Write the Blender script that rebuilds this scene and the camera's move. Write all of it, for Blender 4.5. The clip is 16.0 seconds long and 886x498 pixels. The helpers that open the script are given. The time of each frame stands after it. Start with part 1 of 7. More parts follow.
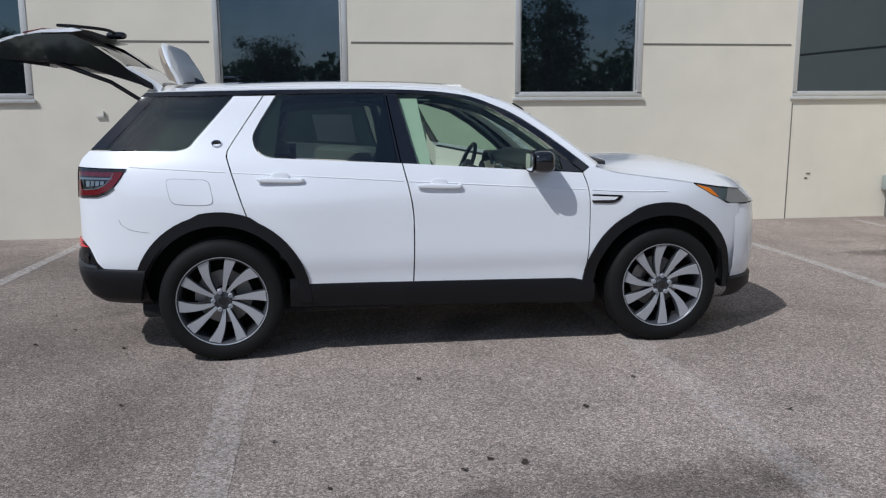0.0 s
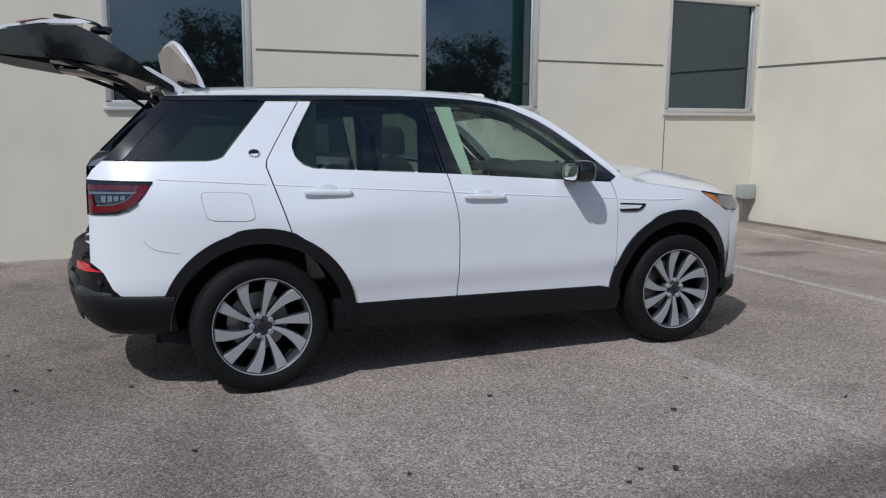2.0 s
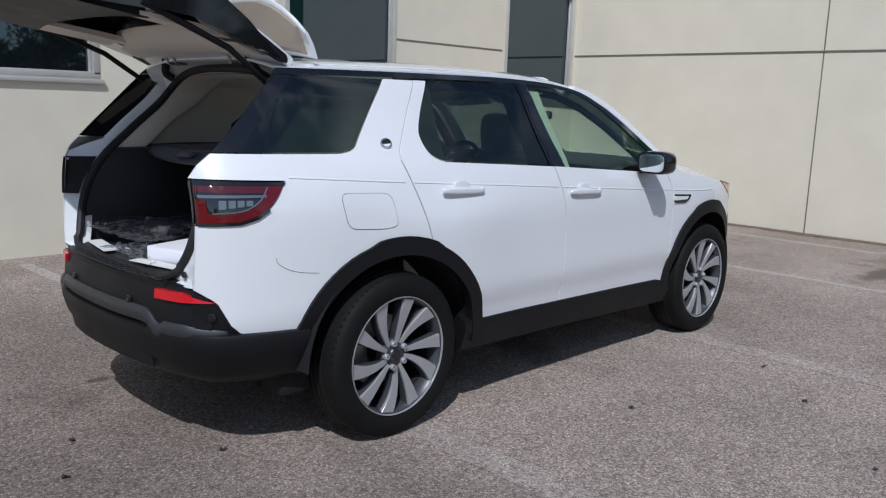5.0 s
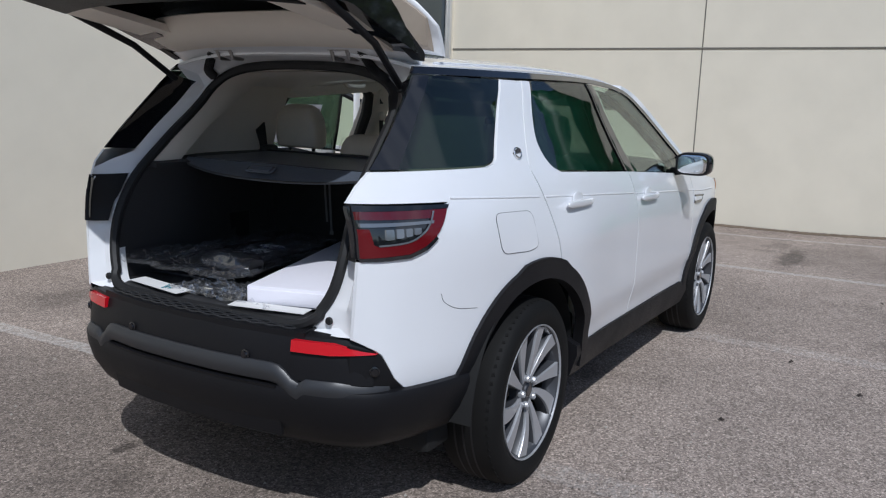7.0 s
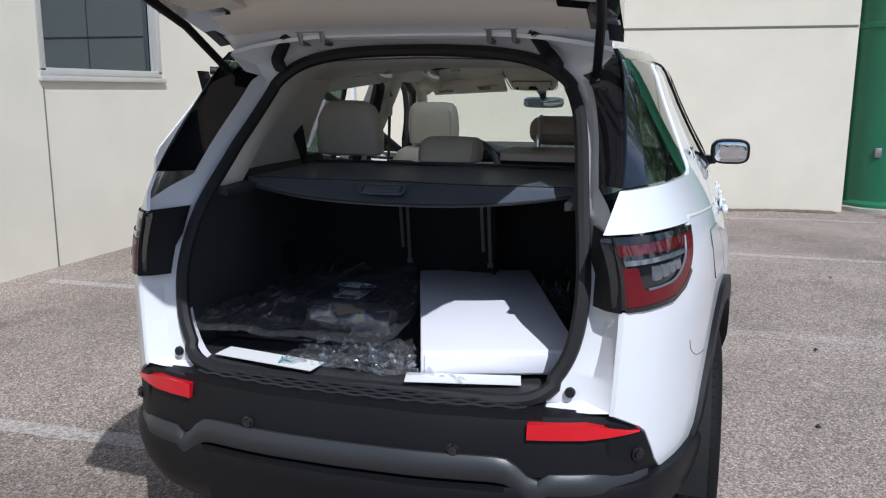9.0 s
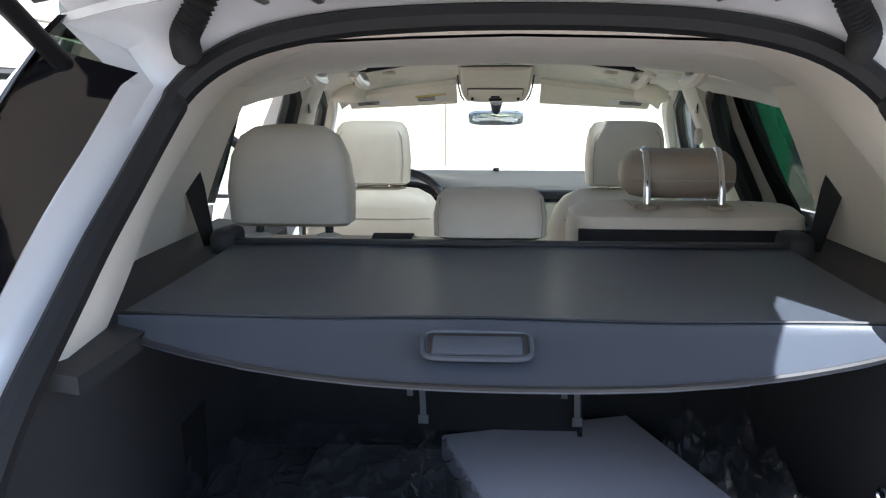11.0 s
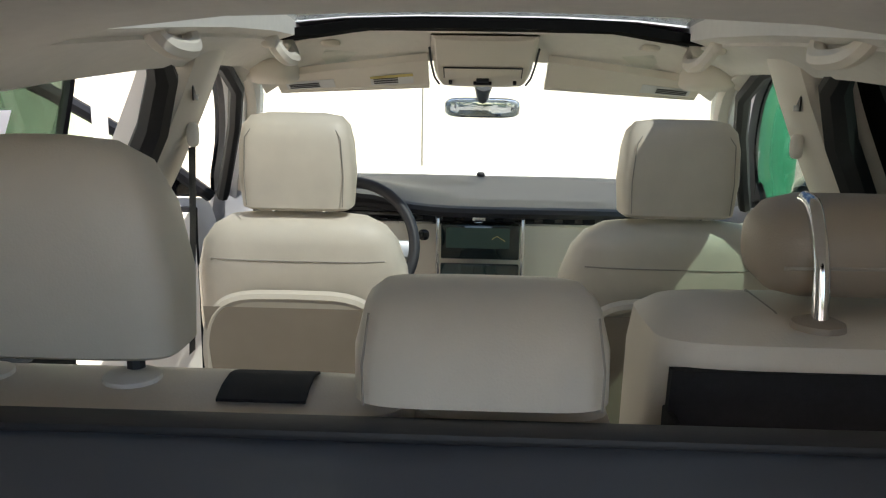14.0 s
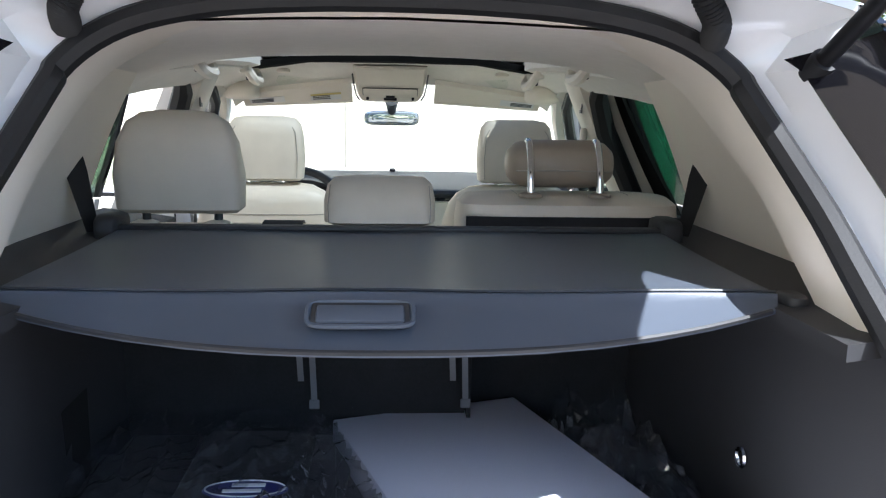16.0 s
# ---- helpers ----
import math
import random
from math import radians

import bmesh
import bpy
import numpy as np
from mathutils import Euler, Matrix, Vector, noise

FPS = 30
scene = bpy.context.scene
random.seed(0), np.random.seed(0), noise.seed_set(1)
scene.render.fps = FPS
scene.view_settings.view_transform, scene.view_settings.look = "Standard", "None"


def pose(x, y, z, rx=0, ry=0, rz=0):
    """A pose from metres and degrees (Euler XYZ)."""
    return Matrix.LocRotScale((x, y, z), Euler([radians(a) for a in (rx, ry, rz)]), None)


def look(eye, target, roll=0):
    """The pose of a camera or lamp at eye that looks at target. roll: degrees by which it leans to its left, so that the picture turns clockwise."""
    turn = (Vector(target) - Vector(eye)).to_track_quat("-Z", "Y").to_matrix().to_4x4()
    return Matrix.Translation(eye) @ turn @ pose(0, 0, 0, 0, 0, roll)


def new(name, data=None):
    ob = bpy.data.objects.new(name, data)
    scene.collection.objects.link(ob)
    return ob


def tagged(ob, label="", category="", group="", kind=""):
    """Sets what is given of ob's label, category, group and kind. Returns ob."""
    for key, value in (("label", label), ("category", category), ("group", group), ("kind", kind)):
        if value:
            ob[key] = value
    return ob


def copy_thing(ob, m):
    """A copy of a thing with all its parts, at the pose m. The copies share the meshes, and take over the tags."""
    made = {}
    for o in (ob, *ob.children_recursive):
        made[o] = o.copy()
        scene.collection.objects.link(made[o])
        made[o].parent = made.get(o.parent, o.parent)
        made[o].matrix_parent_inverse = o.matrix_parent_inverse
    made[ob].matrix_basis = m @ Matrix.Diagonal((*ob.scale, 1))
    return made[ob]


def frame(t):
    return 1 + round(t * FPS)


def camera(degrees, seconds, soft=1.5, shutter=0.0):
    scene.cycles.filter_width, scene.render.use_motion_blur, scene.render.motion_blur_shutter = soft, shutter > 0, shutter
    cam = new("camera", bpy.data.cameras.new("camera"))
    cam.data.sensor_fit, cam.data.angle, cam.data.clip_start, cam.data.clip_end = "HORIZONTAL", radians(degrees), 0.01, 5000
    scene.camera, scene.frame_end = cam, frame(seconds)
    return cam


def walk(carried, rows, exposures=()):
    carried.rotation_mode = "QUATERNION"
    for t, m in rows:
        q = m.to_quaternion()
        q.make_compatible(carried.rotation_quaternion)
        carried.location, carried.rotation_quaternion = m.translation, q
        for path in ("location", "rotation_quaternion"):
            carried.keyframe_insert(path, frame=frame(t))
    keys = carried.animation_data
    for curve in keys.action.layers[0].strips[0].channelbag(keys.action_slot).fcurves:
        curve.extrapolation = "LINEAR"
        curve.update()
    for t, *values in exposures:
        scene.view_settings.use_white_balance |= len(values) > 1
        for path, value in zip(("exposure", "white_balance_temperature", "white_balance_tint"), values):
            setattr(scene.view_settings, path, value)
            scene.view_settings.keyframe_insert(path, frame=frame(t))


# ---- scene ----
cam = camera(57.2, 16.0, soft=1.2)
PATH = [
    (0, (0.607, -5.777, 1.528), (0.897, -3.83, 1.174), -0.3),
    (0.5, (0.201, -5.695, 1.528), (0.641, -3.774, 1.186), -0.3),
    (1, (-0.121, -5.543, 1.505), (0.457, -3.653, 1.195), 0.7),
    (1.5, (-0.474, -5.379, 1.494), (0.226, -3.53, 1.193), 0.8),
    (2, (-0.808, -5.22, 1.489), (-0.022, -3.408, 1.171), 0.4),
    (2.5, (-1.068, -4.979, 1.49), (-0.18, -3.217, 1.16), 0.6),
    (3, (-1.386, -4.745, 1.483), (-0.347, -3.068, 1.156), 1.3),
    (3.5, (-1.629, -4.475, 1.462), (-0.524, -2.842, 1.13), 1.8),
    (4, (-1.821, -4.143, 1.474), (-0.673, -2.54, 1.143), 1.1),
    (4.2, (-1.937, -4.005, 1.475), (-0.739, -2.439, 1.141), 1.4),
    (6.3, (-2.683, -2.616, 1.475), (-1.083, -1.474, 1.108), 1.3),
    (6.5, (-2.707, -2.481, 1.485), (-1.09, -1.361, 1.122), 1.5),
    (7, (-2.822, -2.133, 1.485), (-1.121, -1.145, 1.126), 1.9),
    (7.5, (-2.89, -1.797, 1.482), (-1.144, -0.897, 1.107), 1.9),
    (8, (-2.85, -1.456, 1.512), (-1.064, -0.644, 1.126), 1.2),
    (8.5, (-2.834, -1.081, 1.508), (-0.992, -0.403, 1.124), 0.6),
    (9, (-2.676, -0.779, 1.486), (-0.792, -0.229, 1.103), 0.3),
    (9.2, (-2.572, -0.667, 1.504), (-0.681, -0.14, 1.12), 0.1),
    (11.5, (-1.076, 0.076, 1.494), (0.888, 0.096, 1.118), -0.6),
    (12, (-0.767, 0.043, 1.497), (1.193, 0.03, 1.097), -1.3),
    (12.5, (-0.603, 0.029, 1.503), (1.355, 0.022, 1.095), -1.2),
    (13, (-0.537, 0.027, 1.509), (1.42, 0.047, 1.098), -1.0),
    (13.5, (-0.522, 0.051, 1.498), (1.438, 0.086, 1.102), -0.1),
    (14, (-0.517, 0.046, 1.501), (1.441, 0.103, 1.096), 1.0),
    (14.5, (-0.577, 0.035, 1.496), (1.378, 0.078, 1.081), 1.6),
    (15, (-0.781, 0.047, 1.503), (1.181, -0.011, 1.12), 2.5),
    (15.5, (-1.098, 0.034, 1.474), (0.866, -0.1, 1.122), 1.6),
    (16, (-1.463, 0.009, 1.454), (0.504, -0.121, 1.12), 1.0),
]
walk(cam, [(t, look(eye, target, roll)) for t, eye, target, roll in PATH],
     [(0, -0.05, 5800, 10), (1, -0.2, 5800, 10), (4, -0.12, 5800, 10), (7, -0.08, 5800, 10), (8.5, 0.12, 5760, 10), (9.2, 0.36, 5750, 10), (10.3, 0.95, 5800, 10), (11.4, 2.4, 5950, 10), (12, 2.15, 6450, 10), (12.5, 2.03, 6450, 10), (14.5, 1.9, 6450, 10), (15.5, 2.0, 6100, 10), (16, 2.28, 5750, 10)])

from mathutils.geometry import delaunay_2d_cdt

# ---- light ----
SUN_TO = Vector((-0.68, -0.53, 1.0)).normalized()
world = bpy.data.worlds.new("sky")
scene.world = world
world.use_nodes = True
wn = world.node_tree
sky = wn.nodes.new("ShaderNodeTexSky")
sky.sky_type = "NISHITA"
sky.sun_disc = False
sky.sun_elevation = math.asin(SUN_TO.z)
sky.sun_rotation = math.atan2(SUN_TO.x, SUN_TO.y)
sky.air_density, sky.dust_density, sky.ozone_density = 1.0, 0.6, 1.0
wn.nodes["Background"].inputs["Strength"].default_value = 0.08
# scattered fair-weather clouds
wtc = wn.nodes.new("ShaderNodeTexCoord")
cn = wn.nodes.new("ShaderNodeTexNoise")
cn.inputs["Scale"].default_value, cn.inputs["Detail"].default_value, cn.inputs["Roughness"].default_value = 3.2, 7, 0.6
cr = wn.nodes.new("ShaderNodeMapRange")
cr.inputs["From Min"].default_value, cr.inputs["From Max"].default_value = 0.50, 0.68
cr.inputs["To Min"].default_value, cr.inputs["To Max"].default_value = 0.0, 0.75
cm = wn.nodes.new("ShaderNodeMix")
cm.data_type = "RGBA"
cm.inputs[7].default_value = (10.0, 10.2, 10.8, 1)
wn.links.new(wtc.outputs["Generated"], cn.inputs["Vector"])
wn.links.new(cn.outputs["Fac"], cr.inputs["Value"])
wn.links.new(cr.outputs[0], cm.inputs[0])
wn.links.new(sky.outputs["Color"], cm.inputs[6])
wn.links.new(cm.outputs[2], wn.nodes["Background"].inputs["Color"])
sun_data = bpy.data.lights.new("sun", "SUN")
sun_data.energy, sun_data.angle, sun_data.color = 3.25, radians(0.55), (1.0, 0.965, 0.91)
sun = new("sun", sun_data)
sun.matrix_world = look(SUN_TO * 50, (0, 0, 0))


# ---- materials ----
def mat(name, color, rough=0.5, metal=0.0, coat=0.0, spec=0.5, var=0.0, scale=8.0, bump=0.0, bscale=200.0, sheen=0.0,
        rvar=0.0, island=0.0, big=None):
    """A principled material; var: brightness variation at two scales; bump: fine relief."""
    m = bpy.data.materials.new(name)
    m.use_nodes = True
    nt = m.node_tree
    b = nt.nodes["Principled BSDF"]
    b.inputs["Base Color"].default_value = (*color, 1)
    b.inputs["Roughness"].default_value = rough
    b.inputs["Metallic"].default_value = metal
    b.inputs["Coat Weight"].default_value = coat
    b.inputs["Coat Roughness"].default_value = 0.03
    b.inputs["Specular IOR Level"].default_value = spec
    b.inputs["Sheen Weight"].default_value = sheen
    tc = nt.nodes.new("ShaderNodeTexCoord")
    if var or rvar:
        n1 = nt.nodes.new("ShaderNodeTexNoise")
        n1.inputs["Scale"].default_value, n1.inputs["Detail"].default_value = scale, 6
        n2 = nt.nodes.new("ShaderNodeTexNoise")
        n2.inputs["Scale"].default_value, n2.inputs["Detail"].default_value = (big or scale * 0.13), 4
        for n in (n1, n2):
            nt.links.new(tc.outputs["Object"], n.inputs["Vector"])
        add = nt.nodes.new("ShaderNodeMath")
        add.operation = "ADD"
        nt.links.new(n1.outputs["Fac"], add.inputs[0])
        nt.links.new(n2.outputs["Fac"], add.inputs[1])
        if var:
            rng = nt.nodes.new("ShaderNodeMapRange")
            rng.inputs["From Min"].default_value, rng.inputs["From Max"].default_value = 0.7, 1.3
            rng.inputs["To Min"].default_value, rng.inputs["To Max"].default_value = 1 - var, 1 + var
            nt.links.new(add.outputs[0], rng.inputs["Value"])
            mul = nt.nodes.new("ShaderNodeVectorMath")
            mul.operation = "SCALE"
            mul.inputs[0].default_value = color
            nt.links.new(rng.outputs[0], mul.inputs["Scale"])
            nt.links.new(mul.outputs[0], b.inputs["Base Color"])
        if rvar:
            rr = nt.nodes.new("ShaderNodeMapRange")
            rr.inputs["From Min"].default_value, rr.inputs["From Max"].default_value = 0.7, 1.3
            rr.inputs["To Min"].default_value, rr.inputs["To Max"].default_value = max(0, rough - rvar), rough + rvar
            nt.links.new(add.outputs[0], rr.inputs["Value"])
            nt.links.new(rr.outputs[0], b.inputs["Roughness"])
    if bump:
        nb = nt.nodes.new("ShaderNodeTexNoise")
        nb.inputs["Scale"].default_value, nb.inputs["Detail"].default_value = bscale, 5
        nt.links.new(tc.outputs["Object"], nb.inputs["Vector"])
        bp = nt.nodes.new("ShaderNodeBump")
        bp.inputs["Strength"].default_value, bp.inputs["Distance"].default_value = bump, 0.004
        nt.links.new(nb.outputs["Fac"], bp.inputs["Height"])
        nt.links.new(bp.outputs[0], b.inputs["Normal"])
    return m


def thin_glass(name, tint, ior=1.5, extra=0.0):
    """A thin pane: tinted see-through with a mirror-like gloss by Fresnel."""
    m = bpy.data.materials.new(name)
    m.use_nodes = True
    nt = m.node_tree
    nt.nodes.remove(nt.nodes["Principled BSDF"])
    out = nt.nodes["Material Output"]
    tr = nt.nodes.new("ShaderNodeBsdfTransparent")
    tr.inputs["Color"].default_value = (*tint, 1)
    gl = nt.nodes.new("ShaderNodeBsdfGlossy")
    gl.inputs["Roughness"].default_value = 0.015
    fr = nt.nodes.new("ShaderNodeLayerWeight")
    fr.inputs["Blend"].default_value = 0.5
    pw = nt.nodes.new("ShaderNodeMath")
    pw.operation = "POWER"
    pw.inputs[1].default_value = 4.5
    ad = nt.nodes.new("ShaderNodeMath")
    ad.operation, ad.use_clamp = "MULTIPLY_ADD", True
    ad.inputs[1].default_value, ad.inputs[2].default_value = 0.9, 0.04 + extra
    mx = nt.nodes.new("ShaderNodeMixShader")
    nt.links.new(fr.outputs["Facing"], pw.inputs[0])
    nt.links.new(pw.outputs[0], ad.inputs[0])
    nt.links.new(ad.outputs[0], mx.inputs[0])
    nt.links.new(tr.outputs[0], mx.inputs[1])
    nt.links.new(gl.outputs[0], mx.inputs[2])
    nt.links.new(mx.outputs[0], out.inputs["Surface"])
    return m


def asphalt_mat(name, worn=None):
    """Weathered asphalt: light and dark chips of stone in grey binder, with large faded and stained areas."""
    m = bpy.data.materials.new(name)
    m.use_nodes = True
    nt = m.node_tree
    b = nt.nodes["Principled BSDF"]
    b.inputs["Roughness"].default_value = 0.9
    b.inputs["Specular IOR Level"].default_value = 0.25
    tc = nt.nodes.new("ShaderNodeTexCoord")
    vo = nt.nodes.new("ShaderNodeTexVoronoi")
    vo.inputs["Scale"].default_value = 170
    ramp = nt.nodes.new("ShaderNodeValToRGB")
    sep = nt.nodes.new("ShaderNodeSeparateColor")
    e = ramp.color_ramp.elements
    e[0].position, e[0].color = 0.0, (0.150, 0.122, 0.104, 1)
    e[1].position, e[1].color = 1.0, (0.54, 0.455, 0.395, 1)
    for p, c in ((0.35, (0.243, 0.200, 0.170, 1)), (0.7, (0.305, 0.252, 0.216, 1)), (0.9, (0.37, 0.31, 0.268, 1))):
        k = e.new(p)
        k.color = c
    nt.links.new(tc.outputs["Object"], vo.inputs["Vector"])
    nt.links.new(vo.outputs["Color"], sep.inputs[0])
    # larger stones, pale or dark, in the binder
    v2 = nt.nodes.new("ShaderNodeTexVoronoi")
    v2.inputs["Scale"].default_value = 92
    s2 = nt.nodes.new("ShaderNodeSeparateColor")
    r2 = nt.nodes.new("ShaderNodeMapRange")
    r2.inputs["To Min"].default_value, r2.inputs["To Max"].default_value = 0.70, 1.50
    nt.links.new(tc.outputs["Object"], v2.inputs["Vector"])
    nt.links.new(v2.outputs["Color"], s2.inputs[0])
    nt.links.new(s2.outputs[0], r2.inputs["Value"])
    nt.links.new(sep.outputs[0], ramp.inputs[0])
    big = nt.nodes.new("ShaderNodeTexNoise")
    big.inputs["Scale"].default_value, big.inputs["Detail"].default_value, big.inputs["Roughness"].default_value = 0.55, 8, 0.62
    nt.links.new(tc.outputs["Object"], big.inputs["Vector"])
    rg = nt.nodes.new("ShaderNodeMapRange")
    rg.inputs["From Min"].default_value, rg.inputs["From Max"].default_value = 0.32, 0.68
    rg.inputs["To Min"].default_value, rg.inputs["To Max"].default_value = 0.72, 1.22
    nt.links.new(big.outputs["Fac"], rg.inputs["Value"])
    # damp-looking oil stains
    st = nt.nodes.new("ShaderNodeTexNoise")
    st.inputs["Scale"].default_value, st.inputs["Detail"].default_value = 0.9, 3
    nt.links.new(tc.outputs["Object"], st.inputs["Vector"])
    sr = nt.nodes.new("ShaderNodeMapRange")
    sr.inputs["From Min"].default_value, sr.inputs["From Max"].default_value = 0.60, 0.70
    sr.inputs["To Min"].default_value, sr.inputs["To Max"].default_value = 1.0, 0.62
    nt.links.new(st.outputs["Fac"], sr.inputs["Value"])
    mm = nt.nodes.new("ShaderNodeMath")
    mm.operation = "MULTIPLY"
    nt.links.new(rg.outputs[0], mm.inputs[0])
    nt.links.new(sr.outputs[0], mm.inputs[1])
    m2 = nt.nodes.new("ShaderNodeMath")
    m2.operation = "MULTIPLY"
    nt.links.new(mm.outputs[0], m2.inputs[0])
    nt.links.new(r2.outputs[0], m2.inputs[1])
    mm = m2
    # old oil spots with ragged edges; the last entry is a broad darker area behind the car
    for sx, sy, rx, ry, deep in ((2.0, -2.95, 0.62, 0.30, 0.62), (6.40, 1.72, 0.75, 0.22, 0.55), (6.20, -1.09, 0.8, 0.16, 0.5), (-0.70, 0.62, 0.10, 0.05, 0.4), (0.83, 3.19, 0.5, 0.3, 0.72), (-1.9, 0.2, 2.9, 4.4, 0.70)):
        off = nt.nodes.new("ShaderNodeVectorMath")
        off.operation = "SUBTRACT"
        off.inputs[1].default_value = (sx, sy, 0)
        div = nt.nodes.new("ShaderNodeVectorMath")
        div.operation = "MULTIPLY"
        div.inputs[1].default_value = (1 / rx, 1 / ry, 0)
        ln = nt.nodes.new("ShaderNodeVectorMath")
        ln.operation = "LENGTH"
        rag = nt.nodes.new("ShaderNodeTexNoise")
        rag.inputs["Scale"].default_value, rag.inputs["Detail"].default_value, rag.inputs["Roughness"].default_value = 5.0 / (rx + ry), 6, 0.7
        plus = nt.nodes.new("ShaderNodeMath")
        plus.operation = "MULTIPLY_ADD"
        plus.inputs[1].default_value = 1.6
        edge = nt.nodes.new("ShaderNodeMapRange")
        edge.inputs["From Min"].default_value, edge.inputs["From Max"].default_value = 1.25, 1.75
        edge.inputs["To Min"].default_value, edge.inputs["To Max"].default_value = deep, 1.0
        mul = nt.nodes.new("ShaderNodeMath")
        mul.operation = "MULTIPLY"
        nt.links.new(tc.outputs["Object"], off.inputs[0])
        nt.links.new(off.outputs[0], div.inputs[0])
        nt.links.new(div.outputs[0], ln.inputs[0])
        nt.links.new(tc.outputs["Object"], rag.inputs["Vector"])
        nt.links.new(rag.outputs["Fac"], plus.inputs[0])
        nt.links.new(ln.outputs["Value"], plus.inputs[2])
        nt.links.new(plus.outputs[0], edge.inputs["Value"])
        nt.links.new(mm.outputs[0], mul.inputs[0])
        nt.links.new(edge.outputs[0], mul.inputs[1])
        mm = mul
    sc = nt.nodes.new("ShaderNodeVectorMath")
    sc.operation = "SCALE"
    nt.links.new(ramp.outputs["Color"], sc.inputs[0])
    nt.links.new(mm.outputs[0], sc.inputs["Scale"])
    last = sc.outputs[0]
    if worn:
        wnz = nt.nodes.new("ShaderNodeTexNoise")
        wnz.inputs["Scale"].default_value, wnz.inputs["Detail"].default_value, wnz.inputs["Roughness"].default_value = 26, 8, 0.8
        nt.links.new(tc.outputs["Object"], wnz.inputs["Vector"])
        wr = nt.nodes.new("ShaderNodeMapRange")
        wr.inputs["From Min"].default_value, wr.inputs["From Max"].default_value = worn[0], worn[1]
        nt.links.new(wnz.outputs["Fac"], wr.inputs["Value"])
        mix = nt.nodes.new("ShaderNodeMix")
        mix.data_type = "RGBA"
        nt.links.new(wr.outputs[0], mix.inputs[0])
        nt.links.new(last, mix.inputs[6])
        mix.inputs[7].default_value = (0.66, 0.64, 0.61, 1)
        last = mix.outputs[2]
    nt.links.new(last, b.inputs["Base Color"])
    bp = nt.nodes.new("ShaderNodeBump")
    bp.inputs["Strength"].default_value, bp.inputs["Distance"].default_value = 0.55, 0.006
    nt.links.new(sep.outputs[1], bp.inputs["Height"])
    nt.links.new(bp.outputs[0], b.inputs["Normal"])
    return m


M_PAINT = mat("white_car_paint", (0.80, 0.81, 0.83), 0.32, coat=1.0)
M_BLACKP = mat("black_grained_plastic", (0.0075, 0.0075, 0.009), 0.5, spec=0.26, bump=0.12, bscale=900, rvar=0.06, scale=6)
M_SATIN = mat("satin_grey_plastic", (0.028, 0.029, 0.032), 0.42, bump=0.05, bscale=800, rvar=0.05, scale=6)
M_GLOSSB = mat("gloss_black_trim", (0.008, 0.008, 0.01), 0.06, coat=0.6)
M_RUBBER = mat("black_rubber", (0.009, 0.009, 0.010), 0.62, bump=0.1, bscale=300)
M_TYRE = mat("tyre_rubber", (0.007, 0.0069, 0.0068), 0.72, spec=0.22, var=0.15, scale=14, bump=0.1, bscale=400)
M_ALLOY = mat("machined_alloy", (0.46, 0.47, 0.49), 0.36, metal=0.5, rvar=0.06, scale=20)
M_ALLOYD = mat("dark_grey_alloy", (0.065, 0.067, 0.074), 0.38, metal=0.4)
M_MATTE = mat("matte_black_frame", (0.006, 0.006, 0.006), 0.9, spec=0.08, bump=0.1, bscale=500)
M_STEEL = mat("dull_steel", (0.35, 0.34, 0.33), 0.45, metal=1.0, var=0.12, scale=30)
M_CHROME = mat("chrome", (0.82, 0.83, 0.85), 0.08, metal=1.0)
M_DARKMET = mat("dark_underbody", (0.006, 0.006, 0.006), 0.8)
M_RED = mat("red_lens", (0.115, 0.002, 0.006), 0.10, coat=0.25, bump=0.25, bscale=60)
M_REFL = mat("red_reflector", (0.56, 0.005, 0.014), 0.2, coat=0.3, bump=0.15, bscale=90)
M_STRAP = mat("grey_webbing", (0.13, 0.13, 0.135), 0.7, bump=0.2, bscale=700)
M_REDD = mat("dark_red_lens", (0.085, 0.004, 0.008), 0.08, coat=1.0)
M_SMOKE = mat("smoked_lens", (0.010, 0.011, 0.014), 0.06, coat=1.0)
M_CLEAR = mat("clear_lamp_lens", (0.20, 0.215, 0.235), 0.08, metal=0.5, coat=1.0)
M_AMBER = mat("amber_lens", (0.85, 0.24, 0.02), 0.12, coat=1.0)
M_CREAM = mat("cream_leather", (0.68, 0.61, 0.505), 0.5, var=0.05, scale=18, bump=0.10, bscale=420, rvar=0.05)
M_STITCH = mat("seam_thread", (0.36, 0.325, 0.27), 0.7)
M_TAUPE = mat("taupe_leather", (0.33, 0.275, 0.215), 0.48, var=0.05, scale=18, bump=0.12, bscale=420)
M_TRIM = mat("ivory_interior_plastic", (0.79, 0.735, 0.645), 0.55, var=0.03, scale=10, bump=0.05, bscale=700)
M_FABRIC = mat("ivory_headliner_cloth", (0.77, 0.735, 0.67), 0.9, var=0.04, scale=40, bump=0.12, bscale=1200, sheen=0.2)
M_BLKFAB = mat("black_carpet", (0.012, 0.012, 0.013), 0.95, var=0.25, scale=160, bump=0.25, bscale=900)
M_BLKTRIM = mat("black_boot_trim", (0.030, 0.030, 0.032), 0.55, bump=0.15, bscale=700)
M_COVER = mat("charcoal_load_cover", (0.078, 0.092, 0.118), 0.36, var=0.06, scale=5, bump=0.16, bscale=1400)
M_DASH = mat("black_dashboard_top", (0.022, 0.022, 0.026), 0.5, bump=0.1, bscale=900)
M_SCREEN = mat("dark_screen_glass", (0.012, 0.02, 0.02), 0.05, coat=0.5)
M_MAP = mat("screen_map", (0.06, 0.10, 0.085), 0.2)
